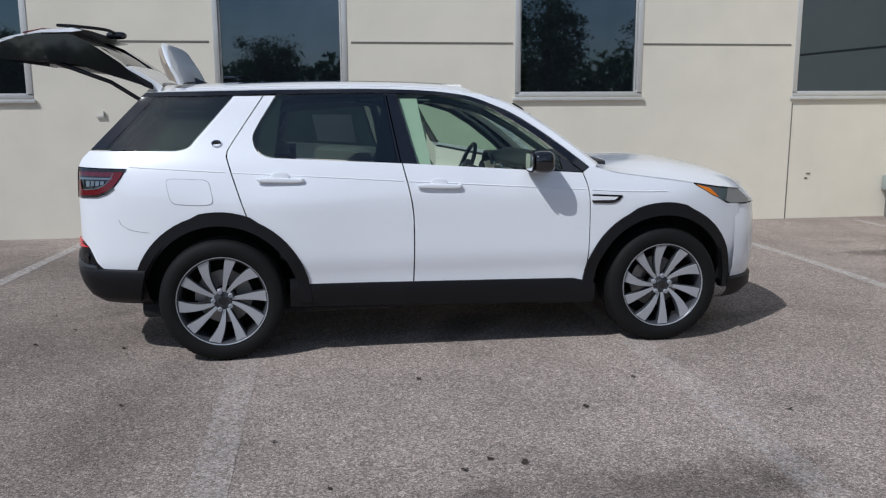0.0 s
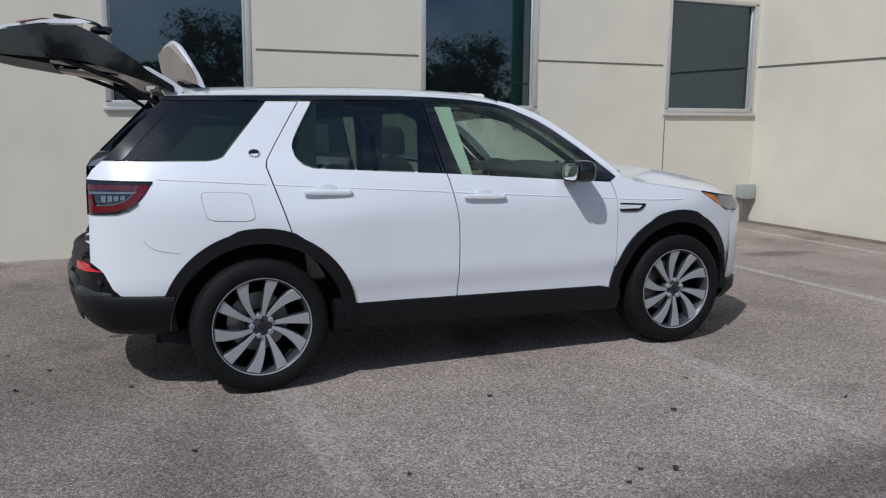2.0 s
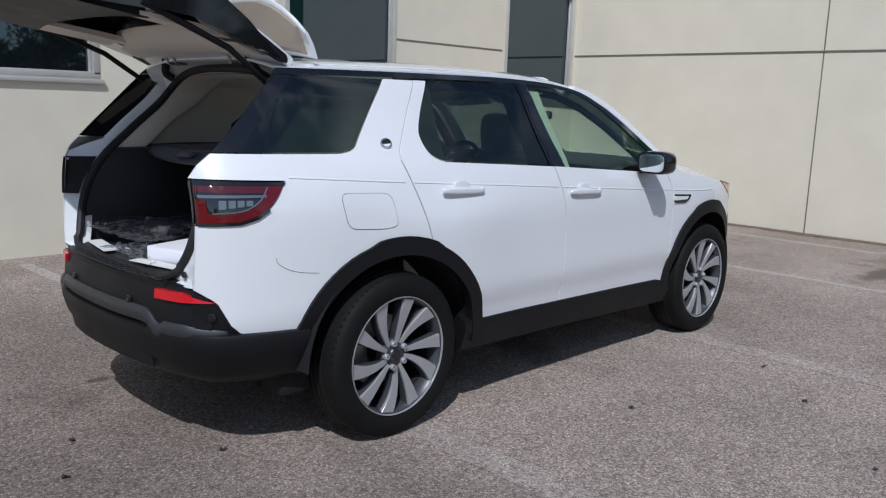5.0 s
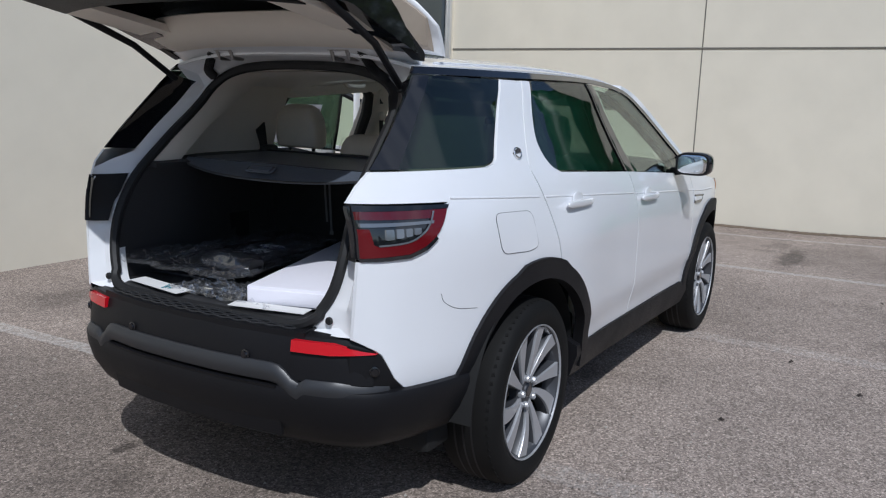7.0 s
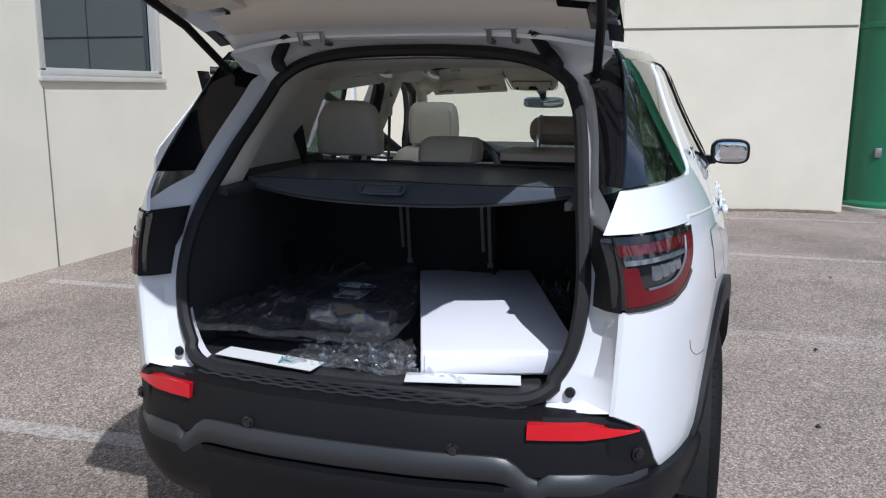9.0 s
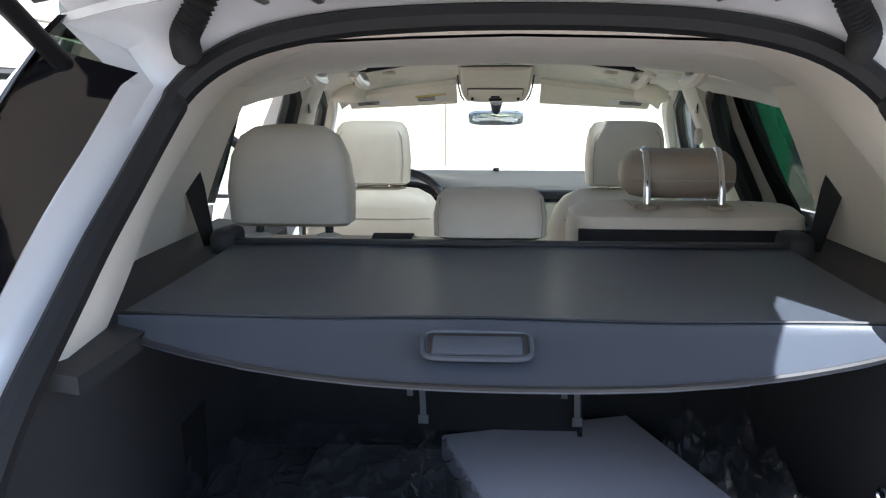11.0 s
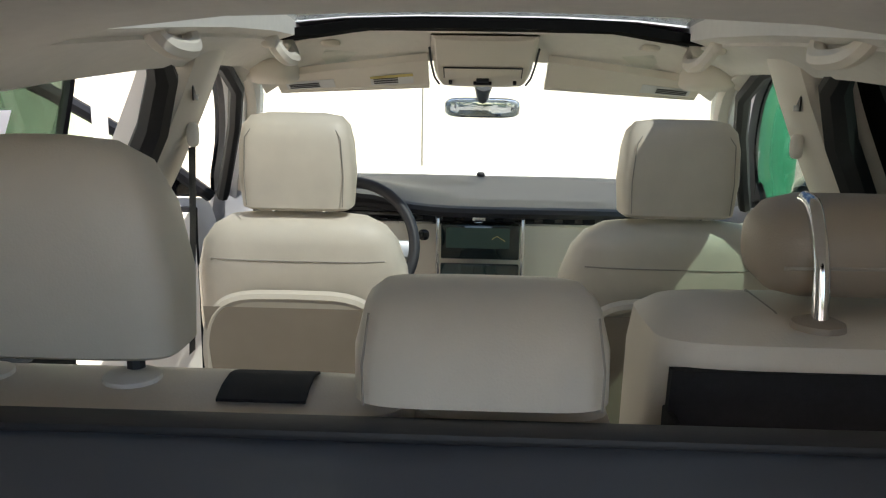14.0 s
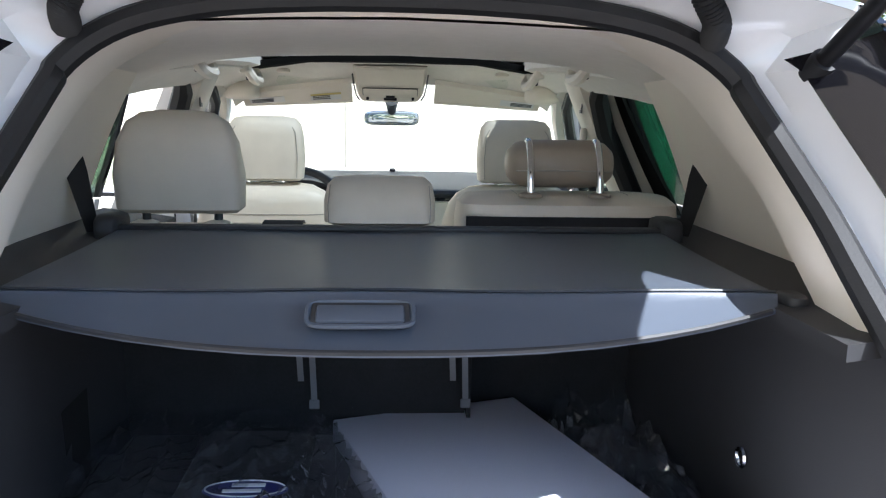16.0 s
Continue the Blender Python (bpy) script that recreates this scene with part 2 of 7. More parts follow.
M_BELT = mat("black_webbing", (0.014, 0.014, 0.015), 0.8, bump=0.3, bscale=900)
M_MIRROR = mat("mirror_silvering", (0.85, 0.87, 0.88), 0.02, metal=1.0)
M_LABEL = mat("white_label", (0.75, 0.75, 0.74), 0.6)
M_INK = mat("dark_print", (0.05, 0.05, 0.055), 0.6)
M_YELLOW = mat("yellow_label", (0.62, 0.52, 0.20), 0.6)
M_PAPER = mat("white_cardboard", (0.80, 0.79, 0.86), 0.55, var=0.03, scale=3, bump=0.04, bscale=120)
M_MAT = mat("black_mat_rubber", (0.020, 0.020, 0.024), 0.42, bump=0.3, bscale=120)
M_BLUE = mat("blue_badge", (0.03, 0.035, 0.16), 0.4)
M_TEAL = mat("teal_print", (0.03, 0.28, 0.36), 0.5)
M_STUCCO = mat("cream_stucco", (0.70, 0.65, 0.54), 0.92, spec=0.2, var=0.05, scale=2.2, bump=0.22, bscale=90, big=0.35)
M_JOINT = mat("joint_sealant", (0.16, 0.15, 0.125), 0.8)
M_ALU = mat("anodised_window_frame", (0.56, 0.55, 0.52), 0.42, metal=0.35, var=0.06, scale=6)
M_GREEN = mat("green_enamel_paint", (0.02, 0.15, 0.075), 0.34, var=0.10, scale=3, rvar=0.06, bump=0.03, bscale=60)
M_GREYBOX = mat("grey_electrical_box", (0.33, 0.36, 0.33), 0.5, var=0.06, scale=12)
M_DIRT = mat("brown_dirt", (0.14, 0.105, 0.075), 0.95, var=0.3, scale=30, bump=0.5, bscale=60)
M_LEAFD = mat("dead_leaf", (0.035, 0.024, 0.018), 0.85, var=0.3, scale=60)
M_BARK = mat("tree_bark", (0.12, 0.085, 0.06), 0.92, var=0.3, scale=14, bump=0.6, bscale=40)
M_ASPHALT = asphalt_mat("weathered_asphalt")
M_STRIPE = asphalt_mat("worn_white_line", (0.38, 0.85))
M_STRIPE2 = asphalt_mat("nearly_worn_off_line", (0.45, 1.04))
M_CONCRETE = mat("pale_concrete", (0.36, 0.34, 0.30), 0.9, var=0.12, scale=5, bump=0.2, bscale=80)
M_ORANGE = mat("orange_cone_plastic", (0.75, 0.13, 0.02), 0.5)
M_CARDARK = mat("dark_blue_car_paint", (0.012, 0.016, 0.028), 0.25, coat=1.0)
M_CARBLUE = mat("blue_car_paint", (0.03, 0.10, 0.26), 0.25, coat=1.0)
M_CARRED = mat("red_car_paint", (0.42, 0.015, 0.02), 0.25, coat=1.0)
G_FRONT = thin_glass("green_tinted_front_glass", (0.79, 0.88, 0.82))
G_REAR = thin_glass("dark_privacy_glass", (0.355, 0.42, 0.38), extra=0.05)
G_HATCH = thin_glass("dark_rear_window_glass", (0.06, 0.066, 0.066), extra=0.02)
G_WIND = thin_glass("windscreen_glass", (0.93, 0.96, 0.94))
G_ROOF = thin_glass("dark_roof_glass", (0.45, 0.47, 0.47), extra=0.02)
G_PANE = mat("dark_reflective_pane", (0.006, 0.008, 0.010), 0.02, spec=1.0)
G_PANE.node_tree.nodes["Principled BSDF"].inputs["Specular Tint"].default_value = (0.66, 0.84, 1.0, 1)
G_PANE.node_tree.nodes["Principled BSDF"].inputs["IOR"].default_value = 1.7


def film_mat():
    m = thin_glass("clear_plastic_film", (0.95, 0.955, 0.965), ior=1.45, extra=0.17)
    nt = m.node_tree
    gl = [n for n in nt.nodes if n.type == "BSDF_GLOSSY"][0]
    gl.inputs["Roughness"].default_value = 0.09
    # milky scatter of the crinkled film
    df = nt.nodes.new("ShaderNodeBsdfTranslucent")
    df.inputs["Color"].default_value = (0.85, 0.87, 0.92, 1)
    d2 = nt.nodes.new("ShaderNodeBsdfDiffuse")
    d2.inputs["Color"].default_value = (0.85, 0.87, 0.92, 1)
    both, mix = nt.nodes.new("ShaderNodeMixShader"), nt.nodes.new("ShaderNodeMixShader")
    mix.inputs[0].default_value = 0.06
    old = nt.nodes["Material Output"].inputs["Surface"].links[0].from_socket
    nt.links.new(df.outputs[0], both.inputs[1])
    nt.links.new(d2.outputs[0], both.inputs[2])
    nt.links.new(old, mix.inputs[1])
    nt.links.new(both.outputs[0], mix.inputs[2])
    nt.links.new(mix.outputs[0], nt.nodes["Material Output"].inputs["Surface"])
    return m


M_FILM = film_mat()


def leaf_mat(name, color):
    m = bpy.data.materials.new(name)
    m.use_nodes = True
    nt = m.node_tree
    b = nt.nodes["Principled BSDF"]
    b.inputs["Roughness"].default_value = 0.6
    b.inputs["Specular IOR Level"].default_value = 0.3
    geo = nt.nodes.new("ShaderNodeNewGeometry")
    rg = nt.nodes.new("ShaderNodeMapRange")
    rg.inputs["To Min"].default_value, rg.inputs["To Max"].default_value = 0.55, 1.5
    nt.links.new(geo.outputs["Random Per Island"], rg.inputs["Value"])
    sc = nt.nodes.new("ShaderNodeVectorMath")
    sc.operation = "SCALE"
    sc.inputs[0].default_value = color
    nt.links.new(rg.outputs[0], sc.inputs["Scale"])
    nt.links.new(sc.outputs[0], b.inputs["Base Color"])
    tl = nt.nodes.new("ShaderNodeBsdfTranslucent")
    nt.links.new(sc.outputs[0], tl.inputs["Color"])
    mx = nt.nodes.new("ShaderNodeMixShader")
    mx.inputs[0].default_value = 0.35
    nt.links.new(b.outputs[0], mx.inputs[1])
    nt.links.new(tl.outputs[0], mx.inputs[2])
    nt.links.new(mx.outputs[0], nt.nodes["Material Output"].inputs["Surface"])
    return m


M_LEAF = leaf_mat("spring_leaves", (0.12, 0.19, 0.035))
M_THINPAPER = leaf_mat("thin_paper", (0.72, 0.71, 0.78))
M_LEAFDK = leaf_mat("dark_leaves", (0.045, 0.075, 0.022))


# ---- mesh helpers ----
def finish(name, bm, material, parent=None, label="", smooth=True, angle=38):
    me = bpy.data.meshes.new(name)
    bmesh.ops.recalc_face_normals(bm, faces=bm.faces)
    bm.to_mesh(me)
    bm.free()
    me.materials.append(material)
    if smooth:
        me.shade_smooth()
        me.set_sharp_from_angle(angle=radians(angle))
    ob = new(name, me)
    if parent is not None:
        ob.parent = parent
    if label:
        ob["label"] = label
    return ob


def part(name, bm, material, parent, label="", smooth=True, angle=38):
    return finish(name, bm, material, parent, label, smooth, angle)


def thing(name, label, category, at=(0, 0, 0), group="", kind=""):
    ob = new(name)
    ob.location = at
    ob.empty_display_size = 0.1
    return tagged(ob, label, category, group, kind)


def box(size, at=(0, 0, 0), bevel=0.0, seg=2, rot=None, bm=None):
    """A box with rounded edges."""
    own = bmesh.new()
    bmesh.ops.create_cube(own, size=1.0)
    bmesh.ops.scale(own, vec=size, verts=own.verts)
    if bevel:
        bmesh.ops.bevel(own, geom=own.edges[:], offset=bevel, segments=seg, profile=0.5, affect="EDGES", clamp_overlap=True)
    if rot is not None:
        bmesh.ops.transform(own, matrix=rot, verts=own.verts)
    bmesh.ops.translate(own, vec=at, verts=own.verts)
    if bm is None:
        return own
    join(bm, own)
    return bm


def join(bm, other):
    me = bpy.data.meshes.new("tmp")
    other.to_mesh(me)
    other.free()
    bm.from_mesh(me)
    bpy.data.meshes.remove(me)
    return bm


def tube(path, r, n=8, bm=None, closed=False, caps=True):
    """A round bar along a path; r is one radius or one for each point."""
    bm = bm or bmesh.new()
    pts = [Vector(p) for p in path]
    rad = r if isinstance(r, (list, tuple)) else [r] * len(pts)
    rings, up = [], None
    for i, p in enumerate(pts):
        a = pts[i - 1] if (i or closed) else p
        b = pts[(i + 1) % len(pts)] if (i < len(pts) - 1 or closed) else p
        d = (b - a).normalized()
        if up is None:
            up = d.orthogonal().normalized()
        up = (up - d * up.dot(d)).normalized()
        side = d.cross(up)
        rings.append([bm.verts.new(p + (up * math.cos(2 * math.pi * k / n) + side * math.sin(2 * math.pi * k / n)) * rad[i]) for k in range(n)])
    m = len(rings)
    for i in range(m if closed else m - 1):
        a, b = rings[i], rings[(i + 1) % m]
        for k in range(n):
            bm.faces.new((a[k], a[(k + 1) % n], b[(k + 1) % n], b[k]))
    if caps and not closed:
        bm.faces.new(rings[0][::-1])
        bm.faces.new(rings[-1])
    return bm


def loft(rings, bm=None, closed=True, caps=True):
    """Skin through rings of equally many points."""
    bm = bm or bmesh.new()
    vs = [[bm.verts.new(p) for p in r] for r in rings]
    n = len(vs[0])
    for a, b in zip(vs, vs[1:]):
        for k in range(n if closed else n - 1):
            bm.faces.new((a[k], a[(k + 1) % n], b[(k + 1) % n], b[k]))
    if caps and closed:
        bm.faces.new(vs[0][::-1])
        bm.faces.new(vs[-1])
    return bm


def lathe(profile, n=40, axis="y", bm=None):
    """Turn a profile of (radius, along) round an axis."""
    bm = bm or bmesh.new()
    rings = []
    for k in range(n):
        a = 2 * math.pi * k / n
        c, s = math.cos(a), math.sin(a)
        rings.append([bm.verts.new((r * c, y, r * s) if axis == "y" else (r * c, r * s, y)) for r, y in profile])
    for k in range(n):
        a, b = rings[k], rings[(k + 1) % n]
        for i in range(len(profile) - 1):
            bm.faces.new((a[i], a[i + 1], b[i + 1], b[i]))
    bmesh.ops.remove_doubles(bm, verts=bm.verts, dist=1e-5)
    return bm


def spline(pts, n=6, closed=False):
    """A smooth curve through points (any dimension)."""
    p = [np.array(q, float) for q in pts]
    m = len(p)
    out = []
    for i in range(m if closed else m - 1):
        p0 = p[i - 1] if (i or closed) else p[0]
        p1, p2 = p[i], p[(i + 1) % m]
        p3 = p[(i + 2) % m] if (closed or i + 2 < m) else p2
        for k in range(n):
            t = k / n
            out.append(tuple(0.5 * (2 * p1 + (p2 - p0) * t + (2 * p0 - 5 * p1 + 4 * p2 - p3) * t * t + (3 * p1 - p0 - 3 * p2 + p3) * t ** 3)))
    if not closed:
        out.append(tuple(p[-1]))
    return out


def rounded(poly, r=0.02, n=4):
    """A polygon with rounded corners; a corner may carry its own radius as third number."""
    out = []
    m = len(poly)
    for i, c in enumerate(poly):
        rr = c[2] if len(c) > 2 else r
        p = Vector(c[:2])
        a, b = Vector(poly[i - 1][:2]) - p, Vector(poly[(i + 1) % m][:2]) - p
        rr = min(rr, a.length * 0.45, b.length * 0.45)
        if rr < 1e-4:
            out.append(tuple(p))
            continue
        s, e = p + a.normalized() * rr, p + b.normalized() * rr
        for k in range(n + 1):
            t = k / n
            out.append(tuple(s * (1 - t) ** 2 + p * 2 * t * (1 - t) + e * t * t))
    return out


def arc(cx, cz, r, a0, a1, n=14):
    return [(cx + r * math.cos(radians(a0 + (a1 - a0) * k / n)), cz + r * math.sin(radians(a0 + (a1 - a0) * k / n))) for k in range(n + 1)]


def cushion(size, at=(0, 0, 0), e=0.45, n=14, rot=None, puff=0.0):
    """A soft rounded block (superellipsoid)."""
    bm = bmesh.new()
    rows = []
    for i in range(n + 1):
        v = -math.pi / 2 + math.pi * i / n
        row = []
        for j in range(2 * n):
            u = 2 * math.pi * j / (2 * n)
            f = lambda w: math.copysign(abs(w) ** e, w)
            row.append(Vector((f(math.cos(v)) * f(math.cos(u)) * size[0] / 2, f(math.cos(v)) * f(math.sin(u)) * size[1] / 2, f(math.sin(v)) * size[2] / 2)))
        rows.append(row)
    bm = loft(rows, caps=False)
    bmesh.ops.remove_doubles(bm, verts=bm.verts, dist=1e-4)
    if rot is not None:
        bmesh.ops.transform(bm, matrix=rot, verts=bm.verts)
    bmesh.ops.translate(bm, vec=at, verts=bm.verts)
    return bm


def smooth_table(xs, ys):
    """A monotone cubic through a table, as a function."""
    n = len(xs)
    d = [(ys[i + 1] - ys[i]) / (xs[i + 1] - xs[i]) for i in range(n - 1)]
    m = [d[0]] + [0 if d[i - 1] * d[i] <= 0 else 2 * d[i - 1] * d[i] / (d[i - 1] + d[i]) for i in range(1, n - 1)] + [d[-1]]

    def f(x):
        x = min(max(x, xs[0]), xs[-1])
        i = min(max(next((k for k in range(n) if xs[k] > x), n - 1) - 1, 0), n - 2)
        h = xs[i + 1] - xs[i]
        t = (x - xs[i]) / h
        return ((1 + 2 * t) * (1 - t) ** 2 * ys[i] + t * (1 - t) ** 2 * h * m[i] + t * t * (3 - 2 * t) * ys[i + 1] + t * t * (t - 1) * h * m[i + 1])
    return f


def flat_panel(poly, place, dx=0.07, dz=0.06, thick=0.012):
    """A thin panel cut out along poly (in a flat sheet a, b), gridded, then bent by place(a, b) -> point and thickened."""
    out = []
    for i, p in enumerate(poly):
        q = poly[(i + 1) % len(poly)]
        n = max(1, int(math.ceil(max(abs(q[0] - p[0]) / dx, abs(q[1] - p[1]) / dz))))
        if math.hypot(q[0] - p[0], q[1] - p[1]) < 1e-5:
            continue
        out += [(p[0] + (q[0] - p[0]) * k / n, p[1] + (q[1] - p[1]) * k / n) for k in range(n)]
    xs, zs = [p[0] for p in out], [p[1] for p in out]
    pts = [Vector(p) for p in out]
    m = len(pts)

    def inside(x, z):
        c = False
        for i in range(m):
            (x1, z1), (x2, z2) = out[i - 1], out[i]
            if (z1 > z) != (z2 > z) and x < (x2 - x1) * (z - z1) / (z2 - z1) + x1:
                c = not c
        return c
    for i in range(math.floor(min(xs) / dx), math.ceil(max(xs) / dx)):
        for j in range(math.floor(min(zs) / dz), math.ceil(max(zs) / dz)):
            x, z = i * dx, j * dz
            if inside(x, z) and all(abs(x - p[0]) > dx * 0.35 or abs(z - p[1]) > dz * 0.35 for p in out):
                pts.append(Vector((x, z)))
    co, _, tris, *_ = delaunay_2d_cdt(pts, [], [list(range(m))], 1, 1e-6)
    bm = bmesh.new()
    vs = [bm.verts.new((c.x, 0, c.y)) for c in co]
    for t in tris:
        bm.faces.new([vs[k] for k in t])
    for v in [v for v in bm.verts if not v.link_faces]:
        bm.verts.remove(v)
    flat = {v: (v.co.x, v.co.z) for v in bm.verts}
    for v, (a, b) in flat.items():
        v.co = place(a, b, 0.0)
    if thick:
        faces = bm.faces[:]
        back = {v: bm.verts.new(place(*flat[v], thick)) for v in list(bm.verts)}
        edges = [e for e in bm.edges if len(e.link_faces) == 1]
        loops = [(e.link_loops[0].vert, e.link_loops[0].link_loop_next.vert) for e in edges]
        for f in faces:
            bm.faces.new([back[v] for v in f.verts][::-1])
        for a, b in loops:
            bm.faces.new((b, a, back[a], back[b]))
    return bm


# ---- ground ----
def ground_z(x, y):
    s = min(max((y - 0.9) / 3.4, 0), 1)
    e = min(max((x - 4.5) / 3.8, 0), 1) * min(max((y + 2.5) / 2.0, 0), 1)
    return -0.05 * max(s * s * (3 - 2 * s), e * e * (3 - 2 * e))


def make_ground():
    xs = [-400, -120, -40, -15, -6] + [-3 + 0.5 * k for k in range(28)] + [12, 16, 25, 60, 160, 400]
    ys = [-400, -160, -60, -25, -12] + [-6 + 0.5 * k for k in range(24)] + [8, 14, 30, 90, 400]
    bm = bmesh.new()
    g = [[bm.verts.new((x, y, ground_z(x, y))) for y in ys] for x in xs]
    for i in range(len(xs) - 1):
        for j in range(len(ys) - 1):
            bm.faces.new((g[i][j], g[i + 1][j], g[i + 1][j + 1], g[i][j + 1]))
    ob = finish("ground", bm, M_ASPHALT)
    tagged(ob, "weathered grey-brown asphalt of a parking lot with stains", "asphalt", kind="structure")


make_ground()


def stripe(x0, x1, y0, y1, material, label, lean=0.0):
    bm = bmesh.new()
    n = 26
    rng = random.Random(int(x0 * 100) + 7)
    a = [bm.verts.new((x0 + lean * (y0 + (y1 - y0) * k / n) + rng.uniform(-.006, .006), y0 + (y1 - y0) * k / n, ground_z(x0, y0 + (y1 - y0) * k / n) + 0.002)) for k in range(n + 1)]
    b = [bm.verts.new((x1 + lean * (y0 + (y1 - y0) * k / n) + rng.uniform(-.006, .006), y0 + (y1 - y0) * k / n, ground_z(x1, y0 + (y1 - y0) * k / n) + 0.002)) for k in range(n + 1)]
    for k in range(n):
        bm.faces.new((a[k], b[k], b[k + 1], a[k + 1]))
    ob = finish("parking_line", bm, material)
    tagged(ob, label, "parking line", group="parking lines", kind="structure")


for x0, x1, mt, lb, ln in ((-2.32, -2.20, M_STRIPE, "white painted parking line on asphalt, chipped", 0.03),
                           (0.03, 0.15, M_STRIPE, "white painted parking line on asphalt, chipped", 0.0),
                           (2.50, 2.62, M_STRIPE, "white painted parking line on asphalt, chipped", 0.01),
                           (5.20, 5.32, M_STRIPE, "white painted parking line on asphalt, chipped", 0.01),
                           (7.64, 7.75, M_STRIPE, "white painted line beside the wall, chipped", 0.0)):
    if x0 < 0:
        stripe(x0, x1, -0.5, 4.1, mt, lb, ln)
    else:
        stripe(x0, x1, -0.6 if x0 < 5 else -3.0, 4.1, mt, lb, ln)
        if x0 < 5:
            stripe(x0, x1 + 0.05, -3.4, -0.604, M_STRIPE2, "faded parking line almost worn off the asphalt", ln)


# ---- building ----
WY, WX, WTOP = 4.41, 8.53, 5.6
WINDOWS = [(-4.26, -2.70), (-0.58, 0.93), (3.08, 4.69), (6.86, 8.44)]
WZ0, WZ1 = 1.63, 3.19


def wall_with_openings():
    """The front wall: piers, spandrel and lintel bands in one mesh, with real openings 0.3 m deep."""
    bm = bmesh.new()
    x0, x1, d = -14.0, WX + 0.3, 0.3
    us = [x0] + [v for w in [(-11.7, -10.14), (-7.98, -6.42)] + WINDOWS for v in w] + [x1]
    zs = [-0.4, WZ0, WZ1, WTOP]
    for i in range(len(us) - 1):
        for j in range(3):
            if i % 2 == 1 and j == 1:
                continue
            box((us[i + 1] - us[i], d, zs[j + 1] - zs[j]), ((us[i] + us[i + 1]) / 2, WY + d / 2, (zs[j] + zs[j + 1]) / 2), bm=bm)
    bmesh.ops.remove_doubles(bm, verts=bm.verts, dist=1e-4)
    inner = [f for f in bm.faces if sum(1 for g in bm.faces if g is not f and (g.calc_center_median() - f.calc_center_median()).length < 1e-4)]
    bmesh.ops.delete(bm, geom=inner, context="FACES_ONLY")
    ob = finish("wall_north", bm, M_STUCCO, smooth=False)
    tagged(ob, "cream stucco wall of a commercial building in sunlight", "wall", kind="structure")
    return ob


wall_n = wall_with_openings()
bm = box((0.3, WY + 2.76, WTOP + 0.4), (WX + 0.15, (WY - 2.76) / 2, WTOP / 2 - 0.2))
wall_e = tagged(finish("wall_east", bm, M_STUCCO, smooth=False), "cream stucco side wall meeting the front wall at a corner", "wall", kind="structure")
bm = box((7.0, 0.3, WTOP + 0.4), (WX + 3.81, -2.755 + 0.15, WTOP / 2 - 0.2))
wall_r = tagged(finish("wall_return", bm, M_STUCCO, smooth=False), "cream stucco return wall behind the green column", "wall", kind="structure")
# roof parapet and plain closing walls behind the facade
bm = box((23.2, 6.0, 0.2), (-2.6, WY + 3.3, WTOP - 0.3))
tagged(finish("roof", bm, M_CONCRETE, smooth=False), "flat pale roof of the building", "roof", kind="structure")


def joint(a, b, w=0.022):
    """A recessed-looking dark joint bead along a wall."""
    a, b = Vector(a), Vector(b)
    d = b - a
    lon = max(range(3), key=lambda i: abs(d[i]))
    size = [0.012, 0.012, 0.012]
    size[lon] = abs(d[lon])
    for i in range(3):
        if i != lon and not (i == (1 if abs(a.y - WY) < 0.05 else 0)):
            size[i] = w
    ob = finish("wall_joint", box(size, (a + b) / 2, 0.003, 1), M_JOINT)
    tagged(ob, "dark control joint in the stucco wall", "wall joint", kind="structure")
    return ob


edges = [-14.0, -11.78, -10.06, -8.06, -6.34, -4.34, -2.62, -0.66, 1.01, 3.02, 4.72, 6.77]
for i in range(0, len(edges), 2):
    joint((edges[i], WY - 0.001, 2.255), (edges[i + 1], WY - 0.001, 2.255))
for x in (-7.98, -4.30, 3.07, 6.84):
    joint((x, WY - 0.001, -0.2), (x, WY - 0.001, 1.50), 0.014)
joint((WX - 0.001, WY - 0.01, 2.285), (WX - 0.001, -2.75, 2.285))
joint((WX - 0.001, 0.56, -0.2), (WX - 0.001, 0.56, 2.27), 0.014)
joint((WX - 0.001, 0.56, 2.30), (WX - 0.001, 0.56, WTOP), 0.014)


def window(name, x0, x1):
    w = thing(name, "dark reflective window pane in a pale metal frame with sill", "window", ((x0 + x1) / 2, WY, WZ0), kind="structure")
    hw, h = (x1 - x0) / 2, WZ1 - WZ0
    for nm, size, at in (("window_frame", (0.065, 0.09, h), (-hw + 0.0, 0.035, h / 2)), ("window_frame", (0.065, 0.09, h), (hw - 0.0, 0.035, h / 2)),
                         ("window_frame", (2 * hw + 0.065, 0.09, 0.065), (0, 0.035, h)), ("window_frame", (2 * hw + 0.065, 0.09, 0.06), (0, 0.035, 0.0))):
        part(nm, box(size, at, 0.008, 2), M_ALU, w)
    for sx in (-1, 1):
        part("bead", box((0.02, 0.03, h - 0.06), (sx * (hw - 0.045), 0.05, h / 2), 0.003, 1), M_ALU, w)
    part("window_sill", box((2 * hw + 0.12, 0.10, 0.042), (0, 0.010, -0.062), 0.006, 2), M_ALU, w)
    part("pane", box((2 * hw - 0.03, 0.012, h - 0.03), (0, 0.075, h / 2), 0.0), G_PANE, w, smooth=False)
    return w


for k, (a, b) in enumerate([(-11.7, -10.14), (-7.98, -6.42)] + WINDOWS):
    window("window_%d" % (k + 1), a, b)

